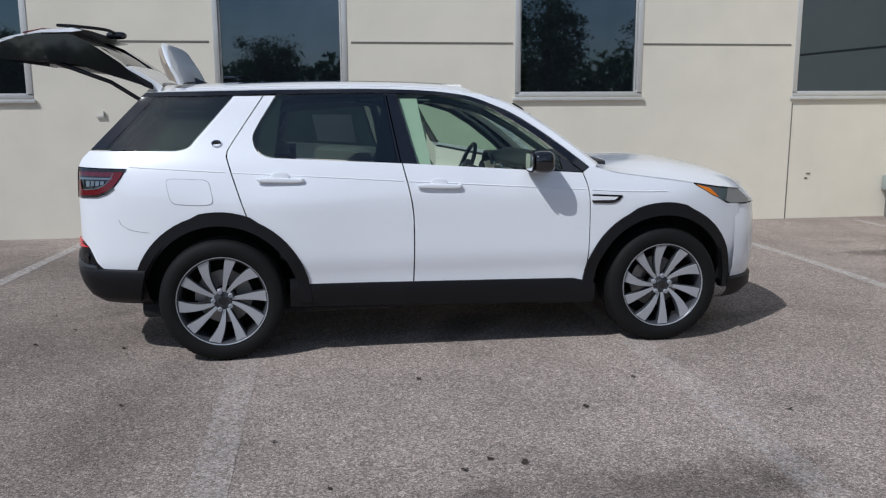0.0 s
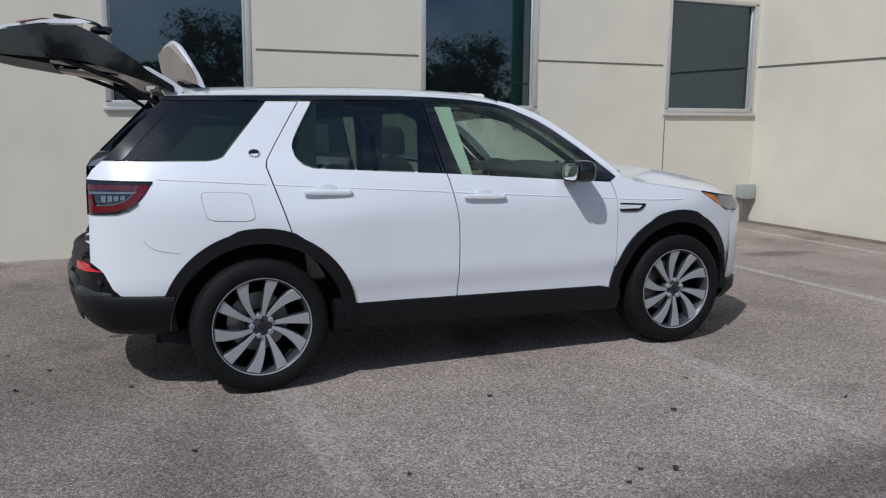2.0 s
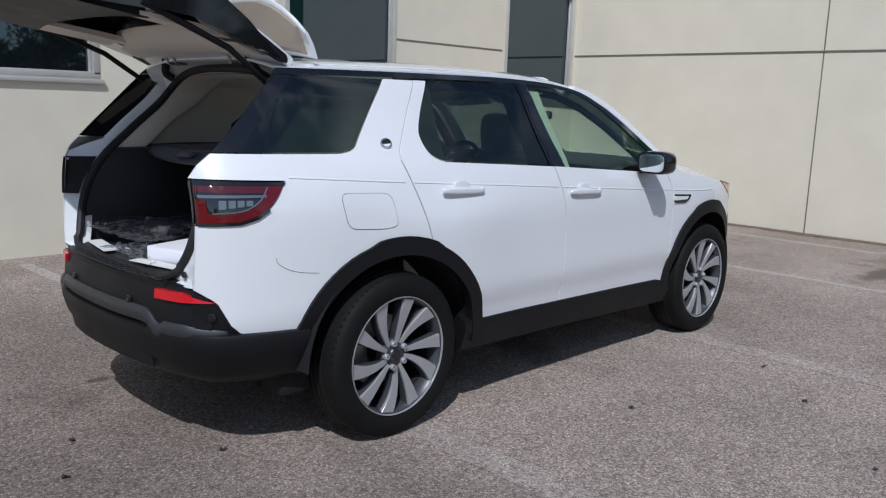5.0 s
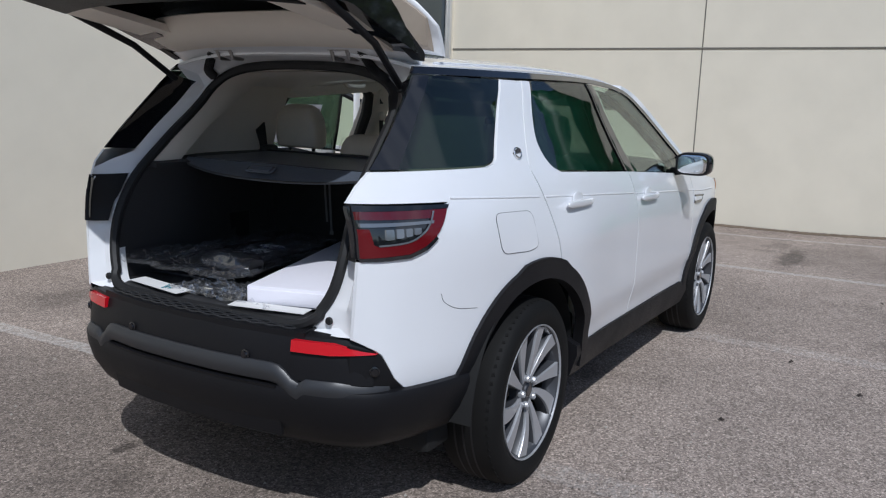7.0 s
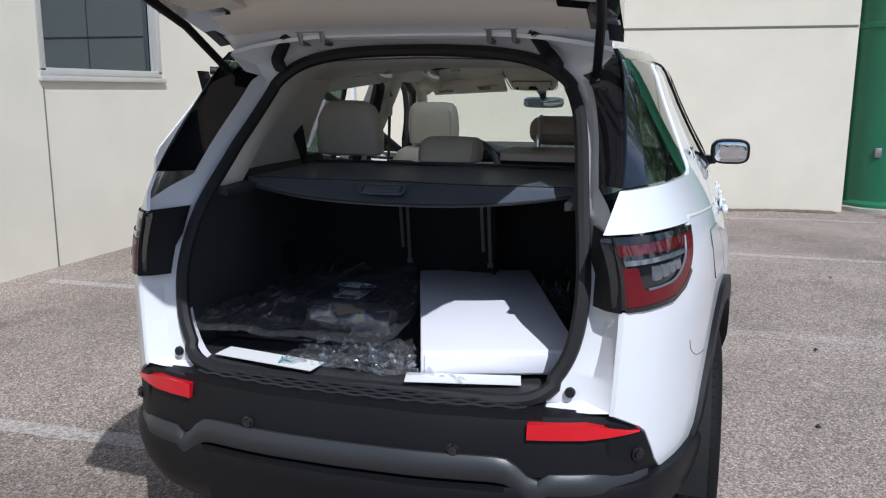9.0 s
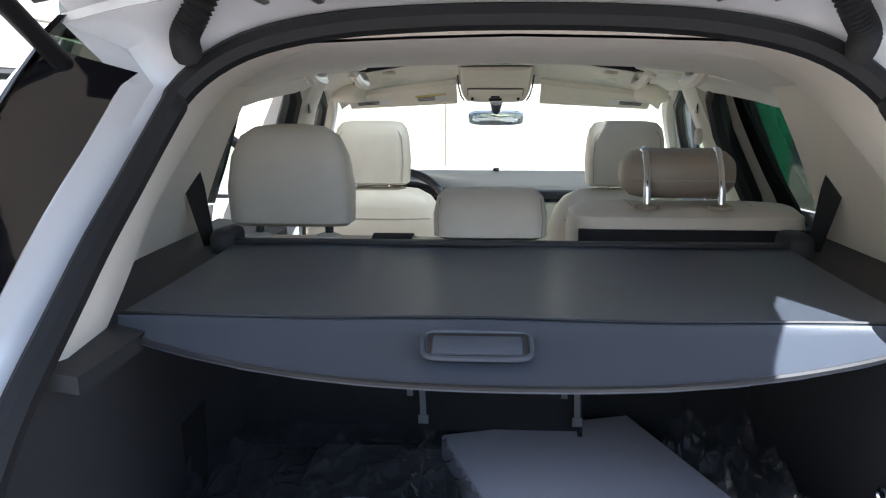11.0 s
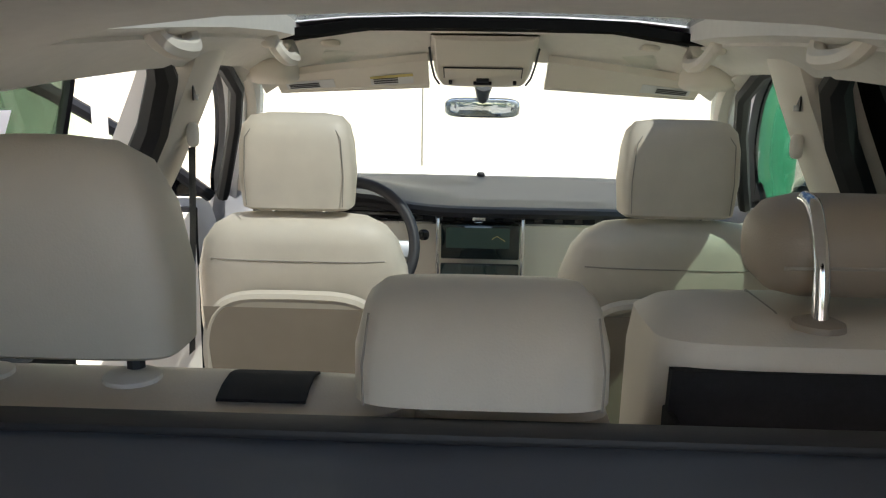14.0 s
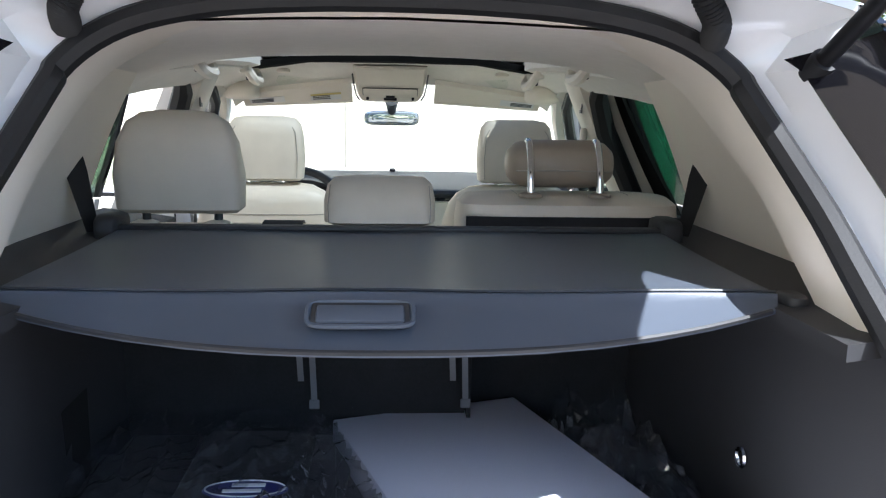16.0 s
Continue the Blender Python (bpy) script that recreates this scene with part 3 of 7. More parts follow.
# ---- fixtures on the walls ----
col = thing("green_steel_column", "tall round green-painted steel column against the wall end", "column", (8.98, -3.27, 0.0))
part("shaft", lathe([(0.0, 0.0), (0.47, 0.0), (0.47, 0.10), (0.43, 0.14), (0.43, 2.26), (0.445, 2.27), (0.445, 2.33), (0.43, 2.34), (0.43, 4.6), (0.40, 4.66), (0.0, 4.66)], 40, "z"), M_GREEN, col)
part("base_ring", lathe([(0.0, -0.02), (0.52, -0.02), (0.52, 0.05), (0.47, 0.06), (0.0, 0.06)], 40, "z"), M_CONCRETE, col)
part("latch", box((0.05, 0.08, 0.12), (-0.40, 0.15, 0.75), 0.01), M_STEEL, col)

ebox = thing("electrical_box", "grey metal electrical box with conduits at the wall corner", "electrical box", (8.36, 4.33, 0.42))
part("body", box((0.24, 0.14, 0.20), (0, 0, 0), 0.012), M_GREYBOX, ebox)
part("cover", box((0.26, 0.015, 0.22), (0, -0.075, 0), 0.006), M_GREYBOX, ebox)
for dx in (-0.07, 0.0, 0.06):
    part("conduit", tube([(dx, 0, -0.10), (dx, 0, -0.48)], 0.016), M_STEEL, ebox)

outlet = thing("wall_bracket", "small metal bracket fixed on the cream wall", "bracket", (-1.95, WY - 0.02, 1.39))
part("plate", box((0.09, 0.02, 0.016), (0, 0, 0), 0.003), M_ALU, outlet)
part("lip", box((0.016, 0.03, 0.07), (0.045, 0, 0.03), 0.003), M_ALU, outlet)
chip = finish("wall_chip", box((0.06, 0.012, 0.02), (7.14, WY - 0.004, 0.56), 0.004), M_JOINT)
tagged(chip, "small dark chipped spot on the stucco wall", "wall chip", kind="structure")
chip2 = finish("wall_chip", box((0.045, 0.012, 0.02), (7.11, WY - 0.004, 0.50), 0.004), M_JOINT)
tagged(chip2, "small dark chipped spot on the stucco wall", "wall chip", kind="structure")


# ---- the car: surface ----
plan_y = smooth_table([-1.0, -0.95, -0.9, -0.8, -0.65, -0.5, -0.3, 0, 0.5, 1.4, 2.3, 2.8, 3.1, 3.35, 3.5, 3.6, 3.66],
                      [0.0, 0.24, 0.50, 0.712, 0.80, 0.848, 0.885, 0.915, 0.935, 0.945, 0.94, 0.925, 0.885, 0.80, 0.68, 0.48, 0.0])
inset = smooth_table([0, 0.2, 0.40, 0.50, 0.62, 0.95, 1.05, 1.15, 1.3, 1.45, 1.57, 1.63, 1.67],
                     [0.07, 0.05, 0.03, 0.022, 0.0, 0.0, 0.008, 0.035, 0.115, 0.19, 0.245, 0.30, 0.42])


haunch = smooth_table([-0.55, -0.2, 0.05, 0.35, 0.9, 1.6, 2.3, 2.75, 3.05, 3.3], [0.0, 0.004, 0.016, 0.032, 0.012, 0.008, 0.02, 0.034, 0.02, 0.0])


def side_y(x, z):
    low = min(max((1.12 - z) / 0.20, 0.0), 1.0)
    return plan_y(x) - inset(z) + haunch(x) * low * low * (3 - 2 * low)


def on_side(side=-1, off=0.0):
    return lambda a, b, t: Vector((a, side * (side_y(a, b) + off - t), b))


def skin(name, poly, material, parent, off=0.0, thick=0.012, side=-1, label="", dx=0.07, dz=0.055):
    return part(name, flat_panel(poly, on_side(side, off), dx, dz, thick), material, parent, label, angle=30)


HUBS = ((0.0, 0.37), (2.741, 0.37))
car = thing("suv", "white mid-size SUV with black lower trim, tailgate raised open", "car", (0.7, 0, 0))
car_off = Matrix.Translation((-0.7, 0, 0))


def cpart(name, bm, material, label="", angle=38, smooth=True):
    bmesh.ops.translate(bm, vec=(-0.7, 0, 0), verts=bm.verts)
    return part(name, bm, material, car, label, smooth, angle)


def cskin(name, poly, material, off=0.0, thick=0.012, side=-1, label="", dx=0.07, dz=0.055):
    return cpart(name, flat_panel(poly, on_side(side, off), dx, dz, thick), material, label, 30)


R_ARCH = 0.50
QUARTER = ([(-0.83, 1.165), (-0.80, 1.215), (-0.752, 1.258), (-0.24, 1.256)] + spline([(-0.24, 1.256), (-0.165, 1.275), (-0.11, 1.335), (0.098, 1.574)], 5)[1:]
           + [(0.268, 1.574)] + spline([(0.268, 1.574), (0.085, 1.30), (0.056, 1.24), (0.065, 1.18), (0.165, 0.868)], 6)[1:]
           + arc(0, 0.37, 0.50, 70, 160, 16)[1:] + [(-0.52, 0.535), (-0.70, 0.565), (-0.735, 0.60), (-0.775, 0.685), (-0.79, 0.70), (-0.835, 0.735), (-0.828, 0.985)]
           + spline([(-0.828, 0.985), (-0.70, 0.995), (-0.60, 1.045), (-0.515, 1.158)], 5)[1:])
RDOOR = ([(0.277, 1.576), (0.345, 1.576)] + spline([(0.345, 1.576), (0.222, 1.375), (0.212, 1.30), (0.245, 1.24), (0.31, 1.213)], 6)[1:]
         + [(1.085, 1.172)] + spline([(1.085, 1.172), (1.138, 0.93), (1.148, 0.73), (1.142, 0.405)], 5)[1:] + [(0.50, 0.452), (0.497, 0.47)]
         + arc(0, 0.37, 0.50, 11.5, 69, 10)[1:] + spline([(0.172, 0.868), (0.073, 1.18), (0.064, 1.24), (0.092, 1.30), (0.277, 1.576)], 6)[:-1])
FDOOR = ([(1.093, 1.172), (2.205, 1.098)] + spline([(2.205, 1.098), (2.243, 0.96), (2.247, 0.66), (2.232, 0.402)], 5)[1:]
         + [(1.150, 0.402)] + spline([(1.150, 0.402), (1.156, 0.73), (1.146, 0.93), (1.093, 1.172)], 5)[1:-1])
FENDER = ([(2.213, 1.10), (2.265, 1.140), (2.42, 1.092), (2.93, 1.018), (3.07, 0.945), (3.20, 0.88), (3.31, 0.868), (3.31, 0.40), (3.24, 0.40)]
          + arc(2.741, 0.37, 0.50, 5, 176, 20) + [(2.242, 0.41)] + spline([(2.242, 0.41), (2.254, 0.66), (2.250, 0.96), (2.213, 1.10)], 5)[1:-1])
QGLASS = ([(-0.745, 1.263), (-0.24, 1.262)] + spline([(-0.24, 1.262), (-0.17, 1.281), (-0.116, 1.34), (0.09, 1.572)], 5)[1:] + [(-0.445, 1.572)])
RGLASS = ([(0.352, 1.578)] + spline([(0.352, 1.578), (0.229, 1.375), (0.219, 1.302), (0.25, 1.246), (0.312, 1.219)], 6)[1:] + [(1.06, 1.179), (0.998, 1.588)])
FGLASS = [(1.082, 1.584)] + spline([(1.082, 1.584), (1.39, 1.563), (1.63, 1.502), (1.91, 1.338), (2.06, 1.205)], 5)[1:] + [(2.085, 1.112), (1.185, 1.167)]
SAIL = [(2.06, 1.205), (2.205, 1.104), (2.085, 1.112)]
BPIL1 = [(0.9995, 1.588), (1.008, 1.588), (1.078, 1.178), (1.0625, 1.179)]
BPIL2 = [(1.016, 1.588), (1.079, 1.584), (1.182, 1.167), (1.086, 1.172)]
TOPTRIM = spline([(-0.45, 1.572), (-0.1, 1.578), (0.5, 1.589), (1.0, 1.592), (1.39, 1.569), (1.63, 1.508), (1.91, 1.344), (2.21, 1.108)], 5)
TOPTRIM2 = spline([(-0.42, 1.598), (-0.1, 1.604), (0.5, 1.613), (1.0, 1.614), (1.39, 1.592), (1.64, 1.532), (1.94, 1.365), (2.26, 1.125)], 5)
TOPBAND = TOPTRIM + TOPTRIM2[::-1]

for side in (-1, 1):
    cskin("quarter_panel", QUARTER, M_PAINT, side=side, dx=0.05)
    cskin("front_fender", FENDER, M_PAINT, side=side)
    cskin("quarter_window", QGLASS, G_REAR, off=-0.006, thick=0.005, side=side, label="dark tinted fixed rear side window")
    cskin("window_trim", TOPBAND, M_GLOSSB, off=-0.001, side=side, dx=0.09)
    # D-pillar gloss strip behind the glass; far side dulled to leave out the wall's reflection
    cskin("pillar_strip", [(-0.748, 1.264), (-0.44, 1.57), (-0.365, 1.57), (-0.655, 1.264)], M_GLOSSB if side < 0 else M_BLACKP, off=-0.003, thick=0.004, side=side)


def door(name, skin_poly, glass, glass_mat, pillar, side, label, hinge=None, turn=0.0, extra=()):
    """A door as one part with its outer skin, glass, pillar cover and inner panel; turned about its hinge where it stands open."""
    d = new(name)
    d.parent = car
    d["label"] = label
    hx, hy = (hinge if hinge else (0, 0))
    d.matrix_basis = Matrix.Translation((hx - 0.7, hy, 0)) @ Matrix.Rotation(turn, 4, "Z")
    back = Matrix.Translation((-hx, -hy, 0))

    def add(nm, bm, m, lb=""):
        bmesh.ops.transform(bm, matrix=back, verts=bm.verts)
        return part(nm, bm, m, d, lb, angle=30)
    add("door_skin", flat_panel(skin_poly, on_side(side), 0.06, 0.045, 0.012), M_PAINT)
    if glass:
        add("window", flat_panel(glass, on_side(side, -0.008), 0.08, 0.06, 0.004), glass_mat)
    for p in pillar:
        add("pillar_cover", flat_panel(p, on_side(side, -0.001), 0.06, 0.06, 0.02), M_GLOSSB)
    for nm, bm, m, lb in extra:
        add(nm, bm, m, lb)
    return d


def handle_parts(x0, x1, z, side):
    """Pull handle with the dished recess behind it."""
    cx, w = (x0 + x1) / 2, x1 - x0
    y = side * side_y(cx, z)
    bar = cushion((w, 0.022, 0.030), (cx, y + side * 0.015, z), 0.55, 10)
    bmesh.ops.rotate(bar, cent=(cx, y, z), matrix=Matrix.Rotation(radians(2.0), 3, "Y"), verts=bar.verts)
    cup = cushion((0.11, 0.012, 0.075), (cx - 0.005, y + side * 0.001, z + 0.012), 0.8, 10)
    key = cushion((0.028, 0.02, 0.026), (x1 - 0.02, y + side * 0.016, z), 0.7, 6)
    return [("handle", bar, M_PAINT, "white door pull handle"), ("handle_cup", cup, M_PAINT, ""), ("handle_cap", key, M_PAINT, "")]


def inner_panel(x0, x1, zt0, zt1, side, depth=0.10):
    """Inner door trim, a shaped slab behind the skin."""
    rings = []
    for z, k in ((0.42, 0.02), (0.50, 0.0), (0.80, -0.03), (0.95, 0.0), (1.02, 0.01)):
        rings.append([(x0, side * (side_y(x0, z) - 0.02), z), (x1, side * (side_y(x1, z) - 0.02), z),
                      (x1, side * (side_y(x1, z) - depth + k), z), (x0, side * (side_y(x0, z) - depth + k), z)])
    zt = 1.15
    rings.append([(x0, side * (side_y(x0, zt) - 0.02), zt0), (x1, side * (side_y(x1, zt) - 0.02), zt1),
                  (x1, side * (side_y(x1, zt) - depth + 0.04), zt1), (x0, side * (side_y(x0, zt) - depth + 0.04), zt0)])
    return loft(rings)


door("rear_door", RDOOR, RGLASS, G_REAR, [BPIL1], -1, "white rear door with dark tinted window",
     extra=handle_parts(0.23, 0.51, 1.085, -1) + [("inner_trim", inner_panel(0.55, 1.02, 1.15, 1.13, -1), M_TRIM, "")])
door("front_door", FDOOR, FGLASS, G_FRONT, [BPIL2, SAIL], -1, "white front door with lightly tinted window",
     extra=handle_parts(1.17, 1.45, 1.035, -1) + [("inner_trim", inner_panel(1.20, 2.15, 1.13, 1.06, -1), M_TRIM, "")])
bar = [("window_frame", tube([(a, side_y(a, b) - 0.03, b) for a, b in TOPTRIM[16:]], 0.022, 8), M_BLACKP, ""),
       ("inner_trim", inner_panel(1.20, 2.15, 1.13, 1.06, 1), M_TRIM, "cream inner door trim"),
       ("inner_trim", inner_panel(1.20, 2.16, 1.145, 1.075, 1, 0.09), M_BLACKP, "black upper door trim"),
       ("speaker", lathe([(0, 0.80), (0.06, 0.80), (0.065, 0.79), (0.075, 0.80), (0.075, 0.82), (0, 0.82)], 24), M_BLACKP, "round black speaker grille")]
bmesh.ops.translate(bar[3][1], vec=(1.98, 0, 0.98), verts=bar[3][1].verts)
door("front_door", FDOOR, FGLASS, G_FRONT, [BPIL2, SAIL], 1, "white front door swung open", hinge=(2.21, 0.93), turn=radians(-62),
     extra=handle_parts(1.17, 1.45, 1.035, 1) + bar)
door("rear_door", RDOOR, RGLASS, G_REAR, [BPIL1], 1, "white rear door standing half open, paper sheet on its window", hinge=(1.10, 0.93), turn=radians(-21),
     extra=handle_parts(0.23, 0.51, 1.085, 1) + [("inner_trim", inner_panel(0.55, 1.02, 1.15, 1.13, 1), M_TRIM, ""),
     ("window_sticker", flat_panel([(0.58, 1.23), (0.91, 1.215), (0.91, 1.44), (0.58, 1.44)], on_side(1, -0.014), 0.1, 0.1, 0.001), M_THINPAPER, "white paper price sheet")])

cskin("b_pillar_inner", [(1.0, 1.575), (1.079, 1.575), (1.182, 1.10), (0.915, 1.10), (0.93, 1.20)], M_MATTE, off=-0.035, thick=0.01)
# fuel flap, side vents, creases, badges
cskin("fuel_flap", rounded([(-0.295, 1.102), (-0.045, 1.092), (-0.02, 0.955), (-0.085, 0.945), (-0.265, 0.955)], 0.04, 6), M_PAINT, off=0.0015, thick=0.004, dx=0.05)
fl = rounded([(-0.295, 1.102), (-0.045, 1.092), (-0.02, 0.955), (-0.085, 0.945), (-0.265, 0.955)], 0.04, 6)
cpart("fuel_flap_gap", tube([(a, -side_y(a, b) - 0.0005, b) for a, b in fl], 0.0014, 5, closed=True), M_SATIN)
for side in (-1, 1):
    v = rounded([(2.262, 0.968), (2.462, 0.957), (2.43, 0.922), (2.39, 0.908), (2.262, 0.913)], 0.012)
    cskin("side_vent", v, M_GLOSSB, off=0.006, thick=0.012, side=side, label="gloss black fender vent trim", dx=0.04)
    v = rounded([(2.258, 0.957), (2.428, 0.948), (2.405, 0.930), (2.258, 0.930)], 0.008)
    cskin("side_vent", v, M_PAINT, off=0.009, thick=0.008, side=side, dx=0.04)
for run in ([(-0.50, 1.168), (-0.2, 1.150), (0.045, 1.134)], [(0.092, 1.131), (0.6, 1.100), (1.09, 1.069)], [(1.125, 1.066), (1.7, 1.03), (2.225, 0.997)], [(2.26, 0.994), (2.5, 0.98), (2.75, 0.975)]):
    cpart("waist_crease", tube([(a, -side_y(a, b) + 0.002, b) for a, b in spline(run, 8)], 0.0048, 8), M_PAINT)
bd = lathe([(0, 0.0), (0.020, 0.0), (0.021, 0.003), (0.018, 0.005), (0, 0.005)], 24)
bmesh.ops.scale(bd, vec=(1.35, 1, 0.85), verts=bd.verts)
bmesh.ops.transform(bd, matrix=Matrix.Translation((0.0, -side_y(0.0, 1.30) - 0.006, 1.30)) @ Matrix.Rotation(radians(26), 4, "X"), verts=bd.verts)
cpart("badge", bd, M_SATIN, "small oval dark badge")
bd = tube([(0.0 + 0.028 * math.cos(a), -side_y(0, 1.30) - 0.009 + 0.018 * math.sin(a) * 0.45, 1.30 + 0.018 * math.sin(a)) for a in np.linspace(0, 2 * math.pi, 24, endpoint=False)], 0.003, 6, closed=True)
cpart("badge_rim", bd, M_CHROME)
# bumper joint line behind the rear arch
cpart("panel_gap", tube([(a, -side_y(a, b) - 0.0003, b) for a, b in spline([(-0.575, 0.86), (-0.56, 0.83), (-0.50, 0.80), (-0.40, 0.785)], 6)], 0.0009, 5), M_SATIN)

# wheel-arch cladding and sills
for side in (-1, 1):
    for (hx, hz), a0, a1 in ((HUBS[0], -2, 163), (HUBS[1], -6, 178)):
        outer = arc(hx, hz, 0.525, a0, a1, 30)
        inner = arc(hx, hz, 0.455, a1, a0, 30)
        mid = len(outer) // 2 + 1
        outer = [(x, z + (0.012 if abs(i - mid) < 4 else 0)) for i, (x, z) in enumerate(outer)]
        cskin("arch_cladding", outer + inner, M_BLACKP, off=0.014, thick=0.045, side=side, dx=0.06, dz=0.06)
        liner = [[Vector((hx + 0.47 * math.cos(radians(a)), side * y, hz + 0.47 * math.sin(radians(a)))) for a in range(-5, 187, 8)] for y in (0.90, 0.58)]
        cpart("arch_liner", loft(liner, closed=False), M_DARKMET)
    rings = []
    for x in np.linspace(0.40, 2.30, 14):
        zt = 0.470 - 0.030 * (x - 0.4) / 1.9 - (0.03 if x > 2.2 else 0)
        y = side_y(x, 0.45)
        zb = 0.30 - 0.045 * (x - 0.4) / 1.9
        rings.append([(x, side * (y - 0.05), zt + 0.015), (x, side * (y + 0.008), zt - 0.01), (x, side * (y + 0.012), zt - 0.05), (x, side * (y - 0.02), zb + 0.02), (x, side * (y - 0.06), zb), (x, side * (y - 0.2), zb)])
    cpart("sill_cladding", loft(rings), M_BLACKP)

# ---- wheels ----
def make_wheel():
    w = new("wheel")
    w["label"] = "alloy wheel with ten swept two-tone spokes and black tyre"
    R, RR = 0.372, 0.268
    part("tyre", lathe([(RR, -0.11), (RR + 0.012, -0.118), (0.31, -0.124), (0.345, -0.118), (0.362, -0.103), (0.369, -0.08), (R, -0.04), (R, 0.04), (0.369, 0.08), (0.362, 0.103), (0.345, 0.118), (0.31, 0.124), (RR + 0.012, 0.118), (RR, 0.11)], 72), M_TYRE, w)
    bm = bmesh.new()
    for k in range(72):
        a = 2 * math.pi * k / 72
        for y in (-0.080, 0.080):
            b = box((0.012, 0.04, 0.010), (0, 0, 0))
            bmesh.ops.transform(b, matrix=Matrix.Rotation(a, 4, "Y") @ Matrix.Translation((0.0, y, 0.3615)) @ Matrix.Rotation(0.35 if y < 0 else -0.35, 4, "Z"), verts=b.verts)
            join(bm, b)
    tagged(part("tread", bm, M_TYRE, w, smooth=False), kind="stuff")
    for y in (-0.035, 0.0, 0.035):
        part("tread_groove", lathe([(R - 0.001, y - 0.004), (R + 0.0015, y - 0.004), (R + 0.0015, y + 0.004), (R - 0.001, y + 0.004)], 72), M_RUBBER, w)
    part("rim", lathe([(0.245, 0.10), (0.265, -0.09), (RR + 0.001, -0.112), (RR, -0.117), (0.2645, -0.116), (0.263, -0.110), (0.265, -0.08)], 72), M_ALLOY, w, "bright machined rim lip")
    part("rim_well", lathe([(0.2635, -0.110), (0.254, -0.100), (0.244, -0.06), (0.240, -0.02), (0.236, 0.09)], 60), M_ALLOYD, w)
    part("barrel", lathe([(0.236, -0.05), (0.228, 0.10), (0.0, 0.10)], 48), M_DARKMET, w)
    part("brake_disc", lathe([(0.07, 0.03), (0.165, 0.03), (0.165, 0.052), (0.07, 0.052)], 48), M_STEEL, w)
    cal = flat_panel(arc(0, 0, 0.175, 150, 205, 8) + arc(0, 0, 0.11, 205, 150, 8), lambda a, b, t: Vector((a, 0.0 + t, b)), 0.2, 0.2, 0.07)
    part("brake_caliper", cal, M_STEEL, w)
    # spokes: five pairs, each swept against the turn
    for k in range(5):
        base = radians(90 + 72 * k)
        for s, (r0a, r1a, wide) in enumerate(((radians(-12), radians(-29), 0.037), (radians(12), radians(7), 0.033))):
            prof = []
            path = []
            for t in np.linspace(0, 1, 9):
                r = 0.055 + (0.256 - 0.055) * t
                a = base + r0a * (1 - t) ** 1.0 + r1a * t
                path.append((r, a, (0.0095 + (wide - 0.0095) * t ** 1.35)))
            for nm, m, y0, y1, grow in (("spoke", M_ALLOY, -0.106, -0.094, 1.0), ("spoke_side", M_ALLOYD, -0.0955, -0.055, 1.12)):
                rings = []
                for r, a, hw in path:
                    c = Vector((r * math.cos(a), 0, r * math.sin(a)))
                    tn = Vector((-math.sin(a), 0, math.cos(a)))
                    dish = 0.022 * max(0, 1 - ((r - 0.05) / 0.206)) ** 1.5
                    h = hw * grow
                    rings.append([c + tn * h * 0.93 + Vector((0, y0 + dish, 0)), c + tn * h + Vector((0, y0 + 0.003 + dish, 0)), c + tn * h + Vector((0, y1 + dish, 0)),
                                  c - tn * h + Vector((0, y1 + dish, 0)), c - tn * h + Vector((0, y0 + 0.003 + dish, 0)), c - tn * h * 0.93 + Vector((0, y0 + dish, 0))])
                part(nm, loft(rings), m, w)
    part("hub", lathe([(0, -0.088), (0.030, -0.090), (0.034, -0.084), (0.066, -0.080), (0.074, -0.072), (0.074, -0.04), (0, -0.04)], 40), M_ALLOYD, w)
    part("centre_cap", lathe([(0, -0.094), (0.022, -0.0935), (0.026, -0.089), (0.026, -0.08), (0, -0.08)], 28), M_GLOSSB, w)
    for k in range(5):
        a = radians(90 + 72 * k + 36)
        n = lathe([(0, -0.093), (0.006, -0.093), (0.007, -0.101), (0.012, -0.100), (0.0145, -0.094), (0.0145, -0.07), (0, -0.07)], 10)
        bmesh.ops.translate(n, vec=(0.056 * math.cos(a), 0, 0.056 * math.sin(a)), verts=n.verts)
        part("lug_nut", n, M_ALLOY, w, smooth=False)
    return w


wheel = make_wheel()
wheel.parent = car
wheel.matrix_basis = pose(-0.7, -0.815, 0.37, 0, 20, 0)
for hx, side, ang in ((2.752, -1, 40), (0.0, 1, 15), (2.752, 1, 60)):
    m = pose(hx - 0.7, side * 0.835, 0.37, 0, ang, 0) if side < 0 else pose(hx - 0.7, side * 0.815, 0.37, 0, ang, 180)
    copy_thing(wheel, m)


# ---- roof, bonnet, windscreen, ends ----
def sheet(us, vs, f, thick=0.012, down=(0, 0, -1)):
    bm = bmesh.new()
    g = [[bm.verts.new(f(u, v)) for v in vs] for u in us]
    for i in range(len(us) - 1):
        for j in range(len(vs) - 1):
            bm.faces.new((g[i][j], g[i + 1][j], g[i + 1][j + 1], g[i][j + 1]))
    if thick:
        r = bmesh.ops.extrude_face_region(bm, geom=bm.faces[:])
        bmesh.ops.translate(bm, vec=Vector(down) * thick, verts=[v for v in r["geom"] if isinstance(v, bmesh.types.BMVert)])
    return bm


